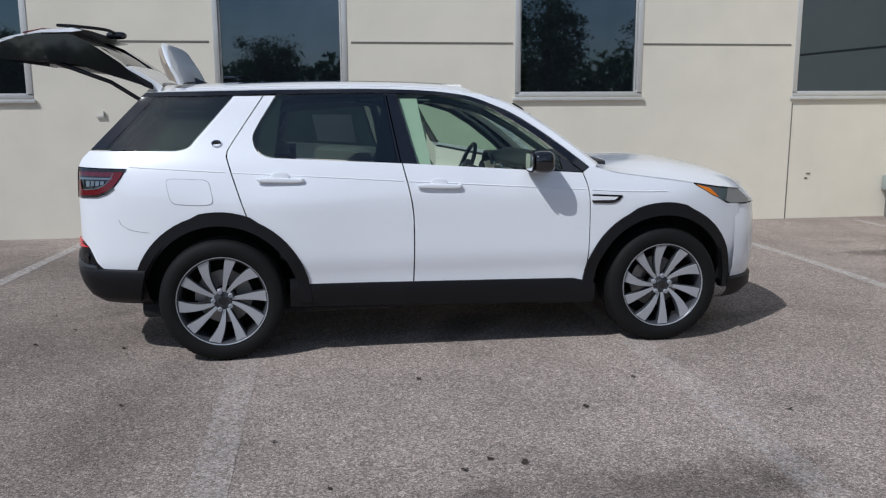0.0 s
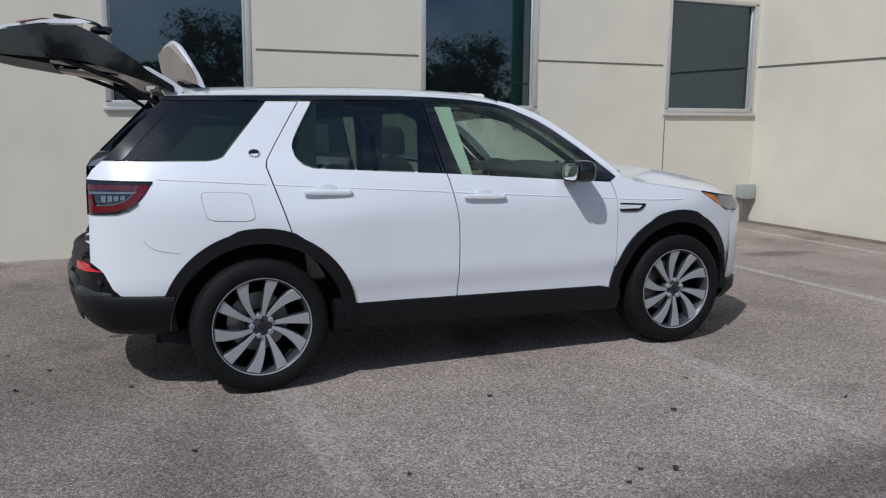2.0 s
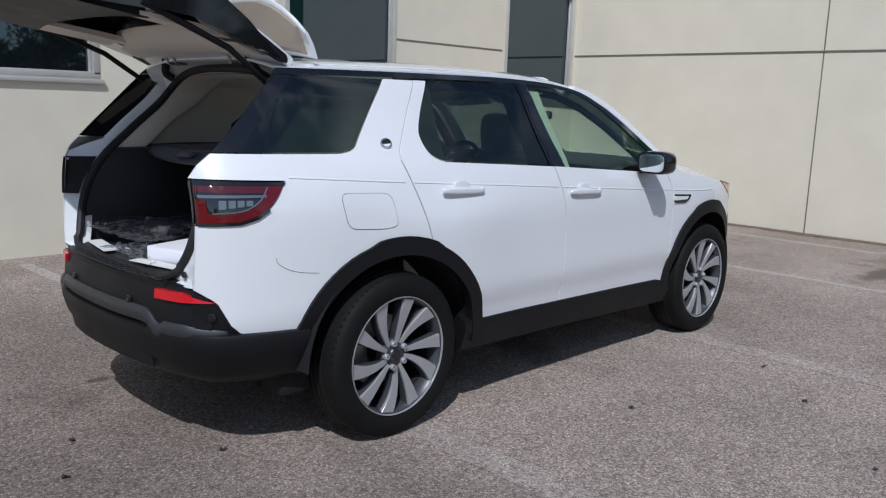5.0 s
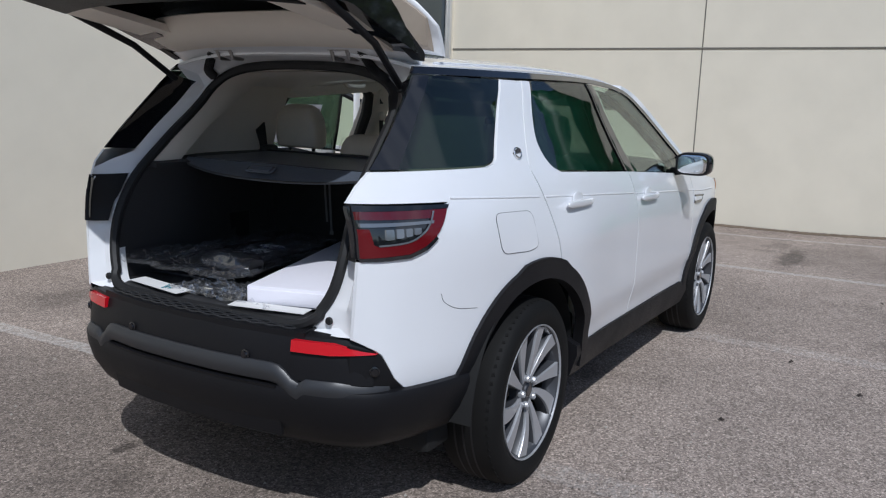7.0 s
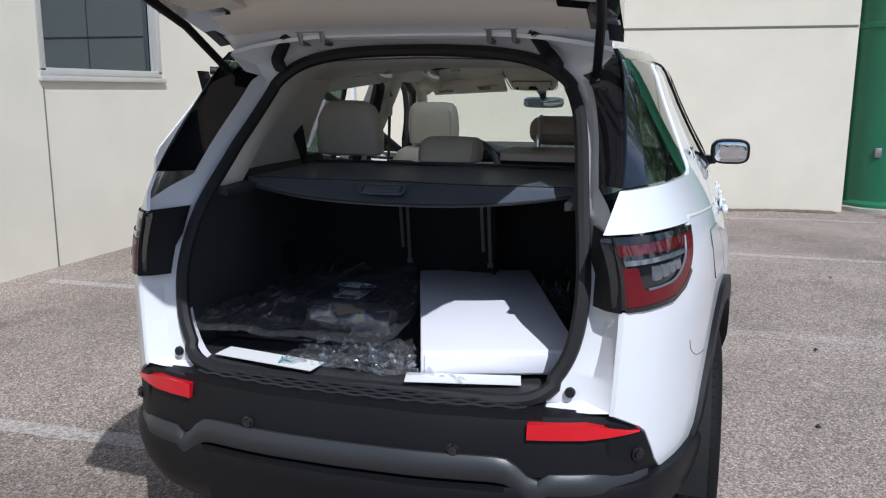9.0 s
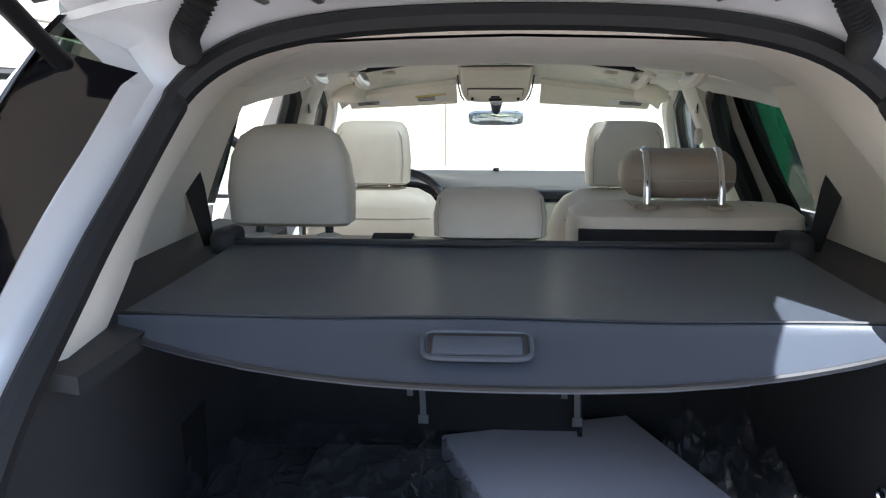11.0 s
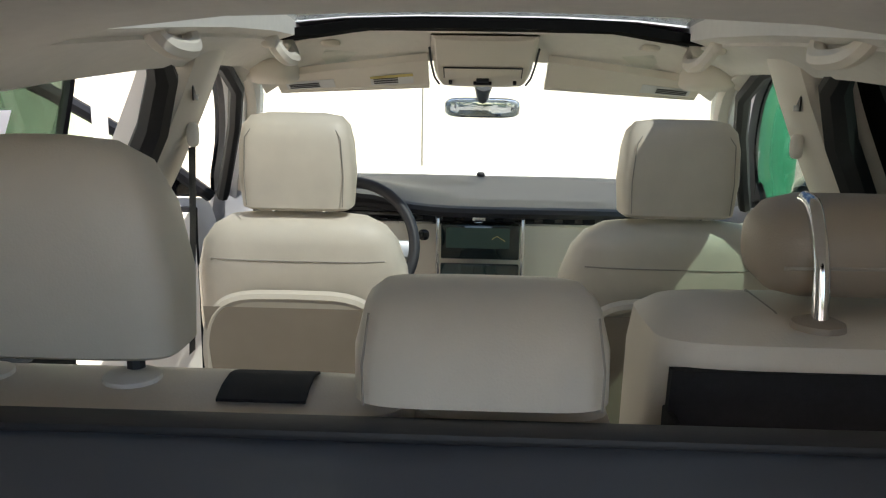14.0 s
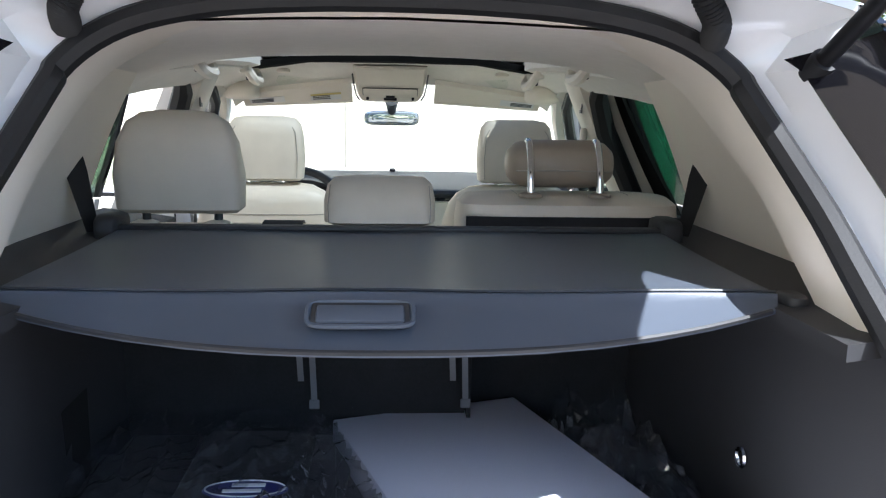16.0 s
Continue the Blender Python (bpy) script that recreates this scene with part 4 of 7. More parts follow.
roof_edge_z = smooth_table([-0.45, 0.0, 0.7, 1.2, 1.55, 1.75, 2.0, 2.28], [1.598, 1.612, 1.622, 1.610, 1.566, 1.50, 1.345, 1.125])
roof_mid_z = smooth_table([-0.45, 0.0, 0.7, 1.2, 1.45, 1.6], [1.648, 1.667, 1.684, 1.676, 1.656, 1.618])
roof_w = lambda x: side_y(x, roof_edge_z(x)) - 0.004
VS = [-1, -0.97, -0.92, -0.85, -0.7, -0.5, -0.25, 0, 0.25, 0.5, 0.7, 0.85, 0.92, 0.97, 1]


def roof_pt(x, v):
    k = abs(v)
    return Vector((x + 0.06 * (1 - k * k) * (1 if x > 1.3 else 0), v * roof_w(x), roof_edge_z(x) + (roof_mid_z(x) - roof_edge_z(x)) * (1 - k ** 3.2)))


def ring_cut(us, lo, hi):
    return [u for u in us if lo - 1e-6 <= u <= hi + 1e-6]


UX = [-0.42, -0.36, -0.28, -0.15, 0.0, 0.10, 0.2, 0.4, 0.6, 0.8, 1.0, 1.2, 1.35, 1.40, 1.48, 1.54]
VL = [-0.70, -0.5, -0.25, 0, 0.25, 0.5, 0.70]
cpart("roof_rear", sheet([-0.42, -0.36, -0.28, -0.15, 0.0, 0.10], VS, roof_pt), M_PAINT)
cpart("roof_front", sheet([1.40, 1.44, 1.48, 1.54], VS, roof_pt), M_PAINT)
mid = [0.10, 0.2, 0.4, 0.6, 0.8, 1.0, 1.2, 1.35, 1.40]
for s in (-1, 1):
    cpart("roof_rail", sheet(mid, [s * v for v in (0.70, 0.78, 0.85, 0.92, 0.97, 1.0)], roof_pt), M_PAINT)
cpart("panoramic_roof", sheet([0.105] + mid[1:-1] + [1.395], [v * 0.99 for v in VL], lambda x, v: roof_pt(x, v) - Vector((0, 0, 0.004)), 0.006), G_ROOF, "dark panoramic glass roof")
for s in (-1, 1):
    cpart("roof_ditch", tube([roof_pt(x, s * 0.93) + Vector((0, 0, 0.002)) for x in np.linspace(-0.25, 1.5, 24)], 0.004, 6), M_PAINT)
    # A-pillar, painted
    pil = []
    for x in np.linspace(1.50, 2.28, 10):
        z = roof_edge_z(x)
        y = side_y(x, z)
        pil.append([(x, s * (y + 0.001), z - 0.012), (x + 0.02, s * (y - 0.01), z + 0.02), (x + 0.05, s * (y - 0.07), z + 0.025), (x + 0.03, s * (y - 0.09), z - 0.01), (x, s * (y - 0.06), z - 0.04)])
    cpart("a_pillar", loft(pil), M_PAINT)


def screen_pt(u, v):
    """Windscreen, from the roof's front edge (u=0) to the cowl (u=1)."""
    x0, x1 = 1.55 + 0.06 * (1 - v * v), 2.27 + 0.13 * (1 - v * v)
    z0, z1 = 1.58 + 0.04 * (1 - v * v), 1.135 + 0.03 * (1 - v * v)
    w = 0.60 + 0.12 * u
    return Vector((x0 + (x1 - x0) * u, v * w, z0 + (z1 - z0) * u + 0.035 * math.sin(math.pi * u)))


SV = [-1, -0.8, -0.5, -0.25, 0, 0.25, 0.5, 0.8, 1]
cpart("windscreen", sheet(np.linspace(0, 1, 8), SV, screen_pt, 0.005), G_WIND, "clear windscreen")
cpart("cowl", sheet([0, 0.5, 1], SV, lambda u, v: screen_pt(1, v) + Vector((0.16 * u, 0, -0.03 - 0.02 * u)), 0.02), M_BLACKP)
for s in (-1, 1):
    a, b = (2.36, -0.60, 1.085), (2.50, 0.05, 1.11)
    pth = [(a[0] + (b[0] - a[0]) * t, (a[1] + (b[1] - a[1]) * t) if s < 0 else (a[1] + 0.62 + (b[1] + 0.62 - a[1] - 0.62) * t), a[2] + 0.03 + (b[2] - a[2]) * t) for t in np.linspace(0, 1, 6)]
    cpart("wiper", tube(pth, 0.009, 6), M_BLACKP)

hood_edge = smooth_table([2.28, 2.42, 2.93, 3.2, 3.42, 3.5], [1.14, 1.10, 1.025, 0.965, 0.905, 0.86])
hood_mid = smooth_table([2.28, 2.45, 2.75, 3.0, 3.25, 3.42, 3.5], [1.143, 1.152, 1.157, 1.125, 1.070, 0.985, 0.90])


def hood_pt(x, v):
    w = min(side_y(x, hood_edge(x)), 0.86) - 0.004
    k = abs(v)
    return Vector((x + 0.12 * (1 - k * k), v * w, hood_edge(x) + (hood_mid(x) - hood_edge(x)) * (1 - k ** 2.6) + 0.012 * math.exp(-((k - 0.72) / 0.08) ** 2)))


cpart("bonnet", sheet(np.linspace(2.285, 3.47, 16), VS, hood_pt, 0.015), M_PAINT, "white bonnet")


def contour(x_from, n, front):
    """Plan outline from one side round an end of the car to the other."""
    if front:
        half = spline([(x_from, plan_y(x_from)), (3.1, 0.885), (3.35, 0.80), (3.5, 0.66), (3.58, 0.46), (3.62, 0.22), (3.63, 0.0)], n)
    else:
        half = spline([(x_from, plan_y(x_from)), (-0.55, 0.834), (-0.68, 0.787), (-0.80, 0.712), (-0.875, 0.575), (-0.92, 0.36), (-0.94, 0.18), (-0.945, 0.0)], n)
    if front:
        half = [(x_from, plan_y(x_from))] + [p for p in half if p[0] > x_from + 0.01]
    else:
        half = [(x_from, plan_y(x_from))] + [p for p in half if p[0] < x_from - 0.01]
    return [(x, -y) for x, y in half] + [(x, y) for x, y in half[::-1][1:]]


def band(levels, x_from, front, n=5, thick=0.02):
    """A bumper skin: levels of (z, outward offset), following the plan outline."""
    base = contour(x_from, n, front)
    c = Vector((1.4, 0, 0))
    rings = []
    for z, off in levels:
        ring = []
        for i, (x, y) in enumerate(base):
            a, b = Vector(base[max(i - 1, 0)]), Vector(base[min(i + 1, len(base) - 1)])
            t = (b - a).normalized()
            nrm = Vector((t.y, -t.x))
            if nrm.dot(Vector((x - 1.4, y))) < 0:
                nrm = -nrm
            ring.append((x + nrm.x * off, y + nrm.y * off, z))
        rings.append(ring)
    return loft(rings, closed=False)


# front bumper, lamps, lower lip
cpart("front_bumper", band([(0.88, -0.06), (0.86, -0.01), (0.80, 0.0), (0.70, 0.008), (0.55, 0.008), (0.44, 0.0), (0.37, -0.02), (0.36, -0.06)], 3.28, True), M_PAINT, "white front bumper")
cpart("front_lip", band([(0.385, -0.02), (0.37, 0.004), (0.30, 0.0), (0.24, -0.05), (0.23, -0.12)], 3.24, True), M_BLACKP)
for side in (-1, 1):
    hl = rounded([(2.945, 1.018), (3.10, 0.990), (3.30, 0.965), (3.43, 0.875), (3.25, 0.875), (3.075, 0.938)], 0.012)
    cskin("headlight", hl, M_CLEAR, off=0.0, thick=0.02, side=side, label="headlight with clear lens", dx=0.04, dz=0.04)
    am = [(2.955, 1.012), (3.06, 0.985), (3.13, 0.925), (3.085, 0.94)]
    cskin("turn_signal", am, M_AMBER, off=0.004, thick=0.006, side=side, label="amber turn signal")
    cskin("headlight_trim", [(2.94, 1.024), (3.10, 0.998), (3.30, 0.972), (3.30, 0.965), (3.10, 0.990), (2.945, 1.016)], M_GLOSSB, off=0.003, thick=0.006, side=side, dx=0.04)
cpart("underbody", box((3.7, 1.5, 0.12), (1.35, 0, 0.30), 0.03), M_DARKMET)
cpart("engine_block", box((0.9, 1.3, 0.5), (2.9, 0, 0.62), 0.05), M_DARKMET)
for s in (-1, 1):
    cpart("inner_wheelhouse", box((1.05, 0.02, 0.7), (0.0, s * 0.585, 0.60), 0.0), M_DARKMET)
    cpart("rocker_inner", box((1.75, 0.12, 0.30), (1.37, s * 0.80, 0.42), 0.02), M_DARKMET)

# rear bumper
cpart("rear_bumper", band([(0.735, -0.115), (0.738, -0.045), (0.728, -0.022), (0.70, -0.012), (0.64, -0.004), (0.585, 0.0), (0.572, -0.014), (0.55, -0.02)], -0.795, False), M_BLACKP, "black grained plastic rear bumper")
cpart("rear_bumper_lower", band([(0.565, -0.02), (0.560, 0.010), (0.545, 0.016), (0.50, 0.012), (0.44, -0.005), (0.38, -0.04), (0.335, -0.10), (0.335, -0.20)], -0.44, False), M_BLACKP)
# raised satin strip that arches over the recessed middle
arch = []
for t in np.linspace(-1, 1, 61):
    y = 0.745 * t
    k = abs(y)
    z = 0.585 + 0.025 * max(0, (k - 0.66) / 0.12) if k > 0.50 else (0.565 + 0.06 * (1 / (1 + math.exp((k - 0.455) / 0.014))))
    arch.append((y, z))


def rear_x(y):
    lo, hi = -0.95, -0.45
    for _ in range(30):
        mid_x = (lo + hi) / 2
        if plan_y(mid_x) < abs(y):
            lo = mid_x
        else:
            hi = mid_x
    return lo


bump_x = smooth_table([0, 0.18, 0.36, 0.575, 0.712, 0.787, 0.834], [-0.945, -0.94, -0.92, -0.875, -0.80, -0.68, -0.55])
rings = []
for y, z in arch:
    q = min(1.0, (0.75 - abs(y)) / 0.12)
    x = bump_x(abs(y)) - 0.014 + 0.024 * (1 - q)
    z = z - 0.035 * (1 - q)
    rings.append([(x + 0.03, y, z + 0.008), (x + 0.008, y, z + 0.010), (x - 0.004, y, z - 0.004), (x - 0.006, y, z - 0.030), (x + 0.004, y, z - 0.052), (x + 0.03, y, z - 0.055)])
cpart("bumper_strip", loft(rings), M_SATIN, "raised satin strip arching across the bumper")
cpart("bumper_recess", sheet(np.linspace(-0.42, 0.42, 21), [0.56, 0.46, 0.38], lambda y, z: Vector((bump_x(abs(y)) - 0.016 + 0.02 * (0.56 - z) / 0.1, y, z)), 0.01, (1, 0, 0)), M_BLACKP)
for y, z in ((-0.73, 0.632), (-0.297, 0.645), (0.266, 0.648), (0.73, 0.632)):
    s = lathe([(0, -0.006), (0.011, -0.006), (0.013, 0.0), (0.017, 0.001), (0.017, 0.006), (0, 0.006)], 20)
    ang = 90 if abs(y) < 0.4 else (90 + math.copysign(38, y))
    bmesh.ops.transform(s, matrix=Matrix.Translation((bump_x(abs(y)) - 0.004 if abs(y) < 0.5 else -0.797, math.copysign(0.722, y) if abs(y) > 0.5 else y, z)) @ Matrix.Rotation(radians(-ang), 4, "Z"), verts=s.verts)
    cpart("parking_sensor", s, M_GLOSSB)
for s in (-1, 1):
    pts = [0.468, 0.53, 0.60, 0.65, 0.69, 0.722]
    rings = []
    for y in pts:
        x = bump_x(y) + 0.012
        top = 0.718 - 0.028 * max(0, (y - 0.60) / 0.125)
        bot = 0.681 + 0.008 * max(0, (y - 0.60) / 0.135)
        rings.append([(x - 0.016, s * y, bot), (x - 0.012, s * y, top), (x + 0.04, s * y, top), (x + 0.04, s * y, bot)])
    cpart("rear_reflector", loft(rings), M_REFL, "red reflector in the bumper")
BCORNER = [(-0.838, 0.715), (-0.79, 0.694), (-0.772, 0.678), (-0.733, 0.595), (-0.698, 0.560), (-0.698, 0.53), (-0.838, 0.53)]
for s in (-1, 1):
    cskin("bumper_corner", BCORNER, M_BLACKP, off=-0.003, side=s, dx=0.03, dz=0.04)
# step pad with ridges
cpart("step_pad", sheet(np.linspace(-0.50, 0.50, 31), [0, 0.35, 0.7, 1], lambda y, t: Vector((bump_x(abs(y)) + 0.02 + 0.075 * t, y, 0.741 + 0.010 * t)), 0.02), M_BLACKP)
for k in range(4):
    pth = [(bump_x(abs(y)) + 0.036 + 0.014 * k, y, 0.7465 + 0.002 * k + 0.0018 * math.cos(y * 95 + k * math.pi)) for y in np.linspace(-0.46, 0.46, 93)]
    cpart("pad_ridge", tube(pth, 0.0032, 4), M_SATIN)


# ---- rear end: lamps, body frame round the tailgate opening ----
TL = [(-0.828, 1.160), (-0.52, 1.152), (-0.605, 1.040), (-0.70, 0.998), (-0.828, 0.990)]
for side in (-1, 1):
    tl = new("tail_light")
    tl.parent = car
    tl.matrix_basis = Matrix.Translation((-0.7, 0, 0))
    tl["label"] = "smoked tail light with red bands"
    place = on_side(side, 0.004)
    part("lens", flat_panel(rounded(TL, 0.012), on_side(side, 0.002), 0.03, 0.03, 0.03), M_SMOKE, tl)
    top = [(-0.828, 1.160), (-0.52, 1.152), (-0.53, 1.140), (-0.828, 1.142)]
    part("lens_top", flat_panel(top, on_side(side, 0.006), 0.04, 0.04, 0.008), M_GLOSSB, tl)
    part("upper_glow", flat_panel([(-0.826, 1.141), (-0.535, 1.139), (-0.560, 1.112), (-0.826, 1.116)], on_side(side, 0.0045), 0.03, 0.03, 0.006), M_REDD, tl)
    outer = [(-0.826, 0.998), (-0.70, 1.006)] + spline([(-0.70, 1.006), (-0.645, 1.026), (-0.600, 1.056), (-0.562, 1.098), (-0.536, 1.139)], 4)[1:]
    inner = spline([(-0.592, 1.139), (-0.612, 1.100), (-0.645, 1.068), (-0.70, 1.042), (-0.79, 1.034)], 4)
    part("red_band", flat_panel(outer + inner + [(-0.80, 1.040), (-0.806, 1.088), (-0.826, 1.088)], on_side(side, 0.008), 0.025, 0.025, 0.012), M_RED, tl, "broad red light band")
    pipe = spline([(-0.594, 1.135), (-0.616, 1.098), (-0.648, 1.067), (-0.70, 1.043), (-0.788, 1.035)], 6)
    part("light_pipe", tube([Vector((a, side * (side_y(a, b) + 0.007), b)) for a, b in pipe], 0.0034, 6), M_CLEAR, tl, "pale light pipe")
    part("lower_trim", flat_panel([(-0.826, 0.997), (-0.70, 1.005), (-0.645, 1.025), (-0.60, 1.055), (-0.594, 1.046), (-0.64, 1.013), (-0.70, 0.993), (-0.826, 0.986)], on_side(side, 0.009), 0.03, 0.03, 0.01), M_SMOKE, tl)
    for k in range(4):
        x = -0.768 + 0.030 * k
        low = 1.052 + 0.004 * k
        part("reflector_cell", flat_panel(rounded([(x, low), (x + 0.023, low + 0.002), (x + 0.026, 1.086), (x + 0.003, 1.086)], 0.004), on_side(side, 0.007), 0.03, 0.03, 0.008), M_CLEAR, tl)
    part("clear_line", flat_panel([(-0.822, 1.106), (-0.60, 1.106), (-0.605, 1.097), (-0.822, 1.094)], on_side(side, 0.0085), 0.03, 0.03, 0.006), M_CLEAR, tl)

rear_edge_x = smooth_table([0.70, 0.74, 1.0, 1.15, 1.26, 1.40, 1.55, 1.60, 1.66], [-0.835, -0.835, -0.828, -0.826, -0.747, -0.61, -0.455, -0.42, -0.42])
rim_x = smooth_table([0.70, 0.745, 0.80, 1.0, 1.15, 1.30, 1.47, 1.58, 1.64], [-0.84, -0.835, -0.805, -0.75, -0.675, -0.53, -0.36, -0.315, -0.31])
RIM = [(0.0, 0.742), (0.25, 0.744), (0.42, 0.748), (0.50, 0.775), (0.55, 0.84), (0.575, 0.92), (0.582, 1.02), (0.572, 1.13), (0.552, 1.25), (0.532, 1.36), (0.505, 1.45), (0.46, 1.525), (0.38, 1.575), (0.26, 1.602), (0.12, 1.612), (0.0, 1.614)]
rim_half = spline(RIM, 4)
rim_loop = [(rim_x(z), y, z) for y, z in rim_half] + [(rim_x(z), -y, z) for y, z in rim_half[::-1][1:-1]]


def outer_pt(y, z):
    """The edge of the outer body beside a point of the opening's rim."""
    if z > 1.52:
        k = min(1, (z - 1.52) / 0.06)
        zz = 1.56 + 0.04 * k
        ye = (side_y(-0.42, zz) - 0.01) * (0.62 + 0.38 * min(1, abs(y) / 0.46)) if abs(y) > 0.45 else abs(y) * 1.28
        v = min(1, ye / roof_w(-0.42))
        p = roof_pt(-0.42, v)
        return Vector((p.x, math.copysign(p.y, y), p.z - 0.01))
    if z < 0.77:
        return Vector((-0.835, math.copysign(min(abs(y) * 1.25, 0.62), y), 0.735))
    zz = 0.735 + (z - 0.77) * (1.545 - 0.735) / (1.52 - 0.77)
    x = rear_edge_x(zz)
    edge = Vector((x, math.copysign(side_y(x, zz) - 0.008, y), zz))
    if zz > 1.19:
        edge = edge.lerp(Vector((rim_x(z) - 0.004, y, z)), 0.64 * min(1, (zz - 1.19) / 0.06)) + Vector((-0.012, 0, 0))
    return edge


outer = [outer_pt(y, z) for x, y, z in rim_loop]
ring1 = []
for o, r in zip(outer, rim_loop):
    r = Vector(r)
    ring1.append(o.lerp(r, 0.45) + Vector((0.022, 0, 0)))
bm = loft([outer, ring1, [Vector(r) for r in rim_loop], [Vector(r) + Vector((0.05, 0, 0)) for r in rim_loop]], caps=False)
cpart("tailgate_frame", bm, M_PAINT, "white body frame round the tailgate opening")
cpart("door_seal", tube([Vector(r) + Vector((-0.008, -0.012 * math.copysign(1, r[1]) if 0.8 < r[2] < 1.5 else 0, -0.010 if r[2] > 1.5 else 0)) for r in rim_loop], 0.019, 8, closed=True), M_RUBBER, "black rubber seal round the opening")
for s in (-1, 1):
    rows = []
    for z in np.linspace(1.262, 1.565, 9):
        x = rear_edge_x(z)
        a = Vector((x + 0.004, s * (side_y(x, z) - 0.002), z))
        zr = 0.77 + (z - 0.735) * (1.52 - 0.77) / (1.545 - 0.735)
        yr = float(np.interp(zr, [q[1] for q in rim_half], [q[0] for q in rim_half]))
        o = outer_pt(s * yr, min(zr, 1.52))
        rows.append([a, a.lerp(o, 0.5) + Vector((-0.014, s * 0.006, 0)), o + Vector((-0.003, 0, 0))])
    cpart("pillar_wrap", loft(rows, closed=False), M_GLOSSB, "gloss black corner of the rear pillar")
    # black backing plate beside the tail light
    rows = []
    for z in np.linspace(0.985, 1.165, 6):
        a = Vector((rear_edge_x(z) - 0.003, s * (side_y(rear_edge_x(z), z) - 0.004), z))
        yk = 0.585 if z < 1.08 else 0.57
        b = Vector((rim_x(z) - 0.012, s * (yk + 0.012), z))
        rows.append([a + Vector((-0.004, 0, 0)), a.lerp(b, 0.5) + Vector((-0.022, 0, 0)), b + Vector((-0.014, 0, 0))])
    cpart("lamp_backing", loft(rows, closed=False), M_BLACKP)
    for yy, zz, xx in ((0.556, 0.777, -0.822), (0.548, 1.47, -0.385)):
        d = lathe([(0, -0.004), (0.011, -0.004), (0.013, 0.0), (0.013, 0.006), (0, 0.006)], 18)
        bmesh.ops.transform(d, matrix=Matrix.Translation((xx, s * yy, zz)) @ Matrix.Rotation(radians(-90), 4, "Z"), verts=d.verts)
        cpart("rubber_stop", d, M_RUBBER)

# ---- tailgate, raised ----
gate = new("tailgate")
gate.parent = car
gate.matrix_basis = Matrix.Translation((-0.7, 0, 0))
gate["label"] = "tailgate swung up, pale trim and dark window seen from below"


def gpart(name, bm, m, lb="", angle=38):
    return part(name, bm, m, gate, lb, angle=angle)


def prism(profile, ys, yscale=None):
    """Extrude an (x, z) profile along y."""
    return loft([[(x, y, z) for x, z in (profile if yscale is None else yscale(y))] for y in ys])


def gate_section(prof):
    return lambda y: [(x + 0.05 * (abs(y) / 0.62) ** 3, z - 0.03 * (abs(y) / 0.62) ** 3) for x, z in prof]


YS = list(np.linspace(-0.60, 0.60, 13))


def taper(bm):
    """Narrow a panel towards the tailgate's lower edge."""
    for v in bm.verts:
        k = min(max((-0.98 - v.co.x) / 0.47, 0), 1)
        v.co.y *= 1 - 0.24 * k * k
    return bm


def rounded_ends(prof, base=1.668):
    def f(y):
        k = 1 - 0.55 * max(0, (abs(y) / 0.60 - 0.55) / 0.45) ** 2.4
        return [(base_x(x, k), base + (z - base) * k - 0.03 * (abs(y) / 0.62) ** 3) for x, z in prof]
    return f


def base_x(x, k):
    return -0.215 + (x + 0.215) * k


SY = [-0.60, -0.59, -0.57, -0.54, -0.50, -0.45, -0.38, -0.28, -0.14, 0, 0.14, 0.28, 0.38, 0.45, 0.50, 0.54, 0.57, 0.59, 0.60]
panel = rounded([(-0.205, 1.668), (-0.250, 1.790), (-0.315, 1.900), (-0.352, 1.916), (-0.352, 1.890), (-0.296, 1.785), (-0.258, 1.680)], 0.012, 3)
gpart("spoiler", prism(None, SY, rounded_ends(panel)), M_PAINT, "white roof spoiler standing up on the open tailgate")
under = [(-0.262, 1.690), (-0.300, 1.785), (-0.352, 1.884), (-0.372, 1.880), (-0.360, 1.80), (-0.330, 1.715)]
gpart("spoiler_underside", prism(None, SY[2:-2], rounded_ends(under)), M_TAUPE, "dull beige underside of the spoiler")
fin = []
for x, h, w in ((-0.125, 0.004, 0.010), (-0.16, 0.018, 0.022), (-0.21, 0.040, 0.028), (-0.255, 0.052, 0.026), (-0.285, 0.050, 0.018), (-0.297, 0.030, 0.010)):
    z = 1.662
    fin.append([(x, -w, z), (x, -w * 0.7, z + h * 0.6), (x, -w * 0.2, z + h), (x, w * 0.2, z + h), (x, w * 0.7, z + h * 0.6), (x, w, z)])
cpart("roof_antenna", loft(fin), M_GLOSSB, "black shark-fin roof antenna")
beam = rounded([(-0.385, 1.625), (-0.36, 1.66), (-0.45, 1.72), (-0.535, 1.77), (-0.57, 1.775), (-0.58, 1.75), (-0.55, 1.71)], 0.015)
gpart("front_beam", prism(None, list(np.linspace(-0.58, 0.58, 13)), gate_section(beam)), M_PAINT, "white painted upper edge of the tailgate")
trimp = [(-0.475, 1.662), (-0.52, 1.672), (-0.585, 1.700), (-0.622, 1.738), (-0.630, 1.770), (-0.615, 1.775), (-0.595, 1.745), (-0.56, 1.712), (-0.485, 1.675)]
gpart("inner_trim", prism(None, list(np.linspace(-0.53, 0.53, 13)), gate_section(trimp)), M_TRIM, "ivory inner trim of the tailgate")
lower = rounded([(-0.98, 1.80), (-1.02, 1.975), (-1.20, 1.945), (-1.44, 1.90), (-1.45, 1.86), (-1.22, 1.815)], 0.03)
gpart("lower_panel", taper(prism(None, YS, gate_section(lower))), M_GLOSSB)
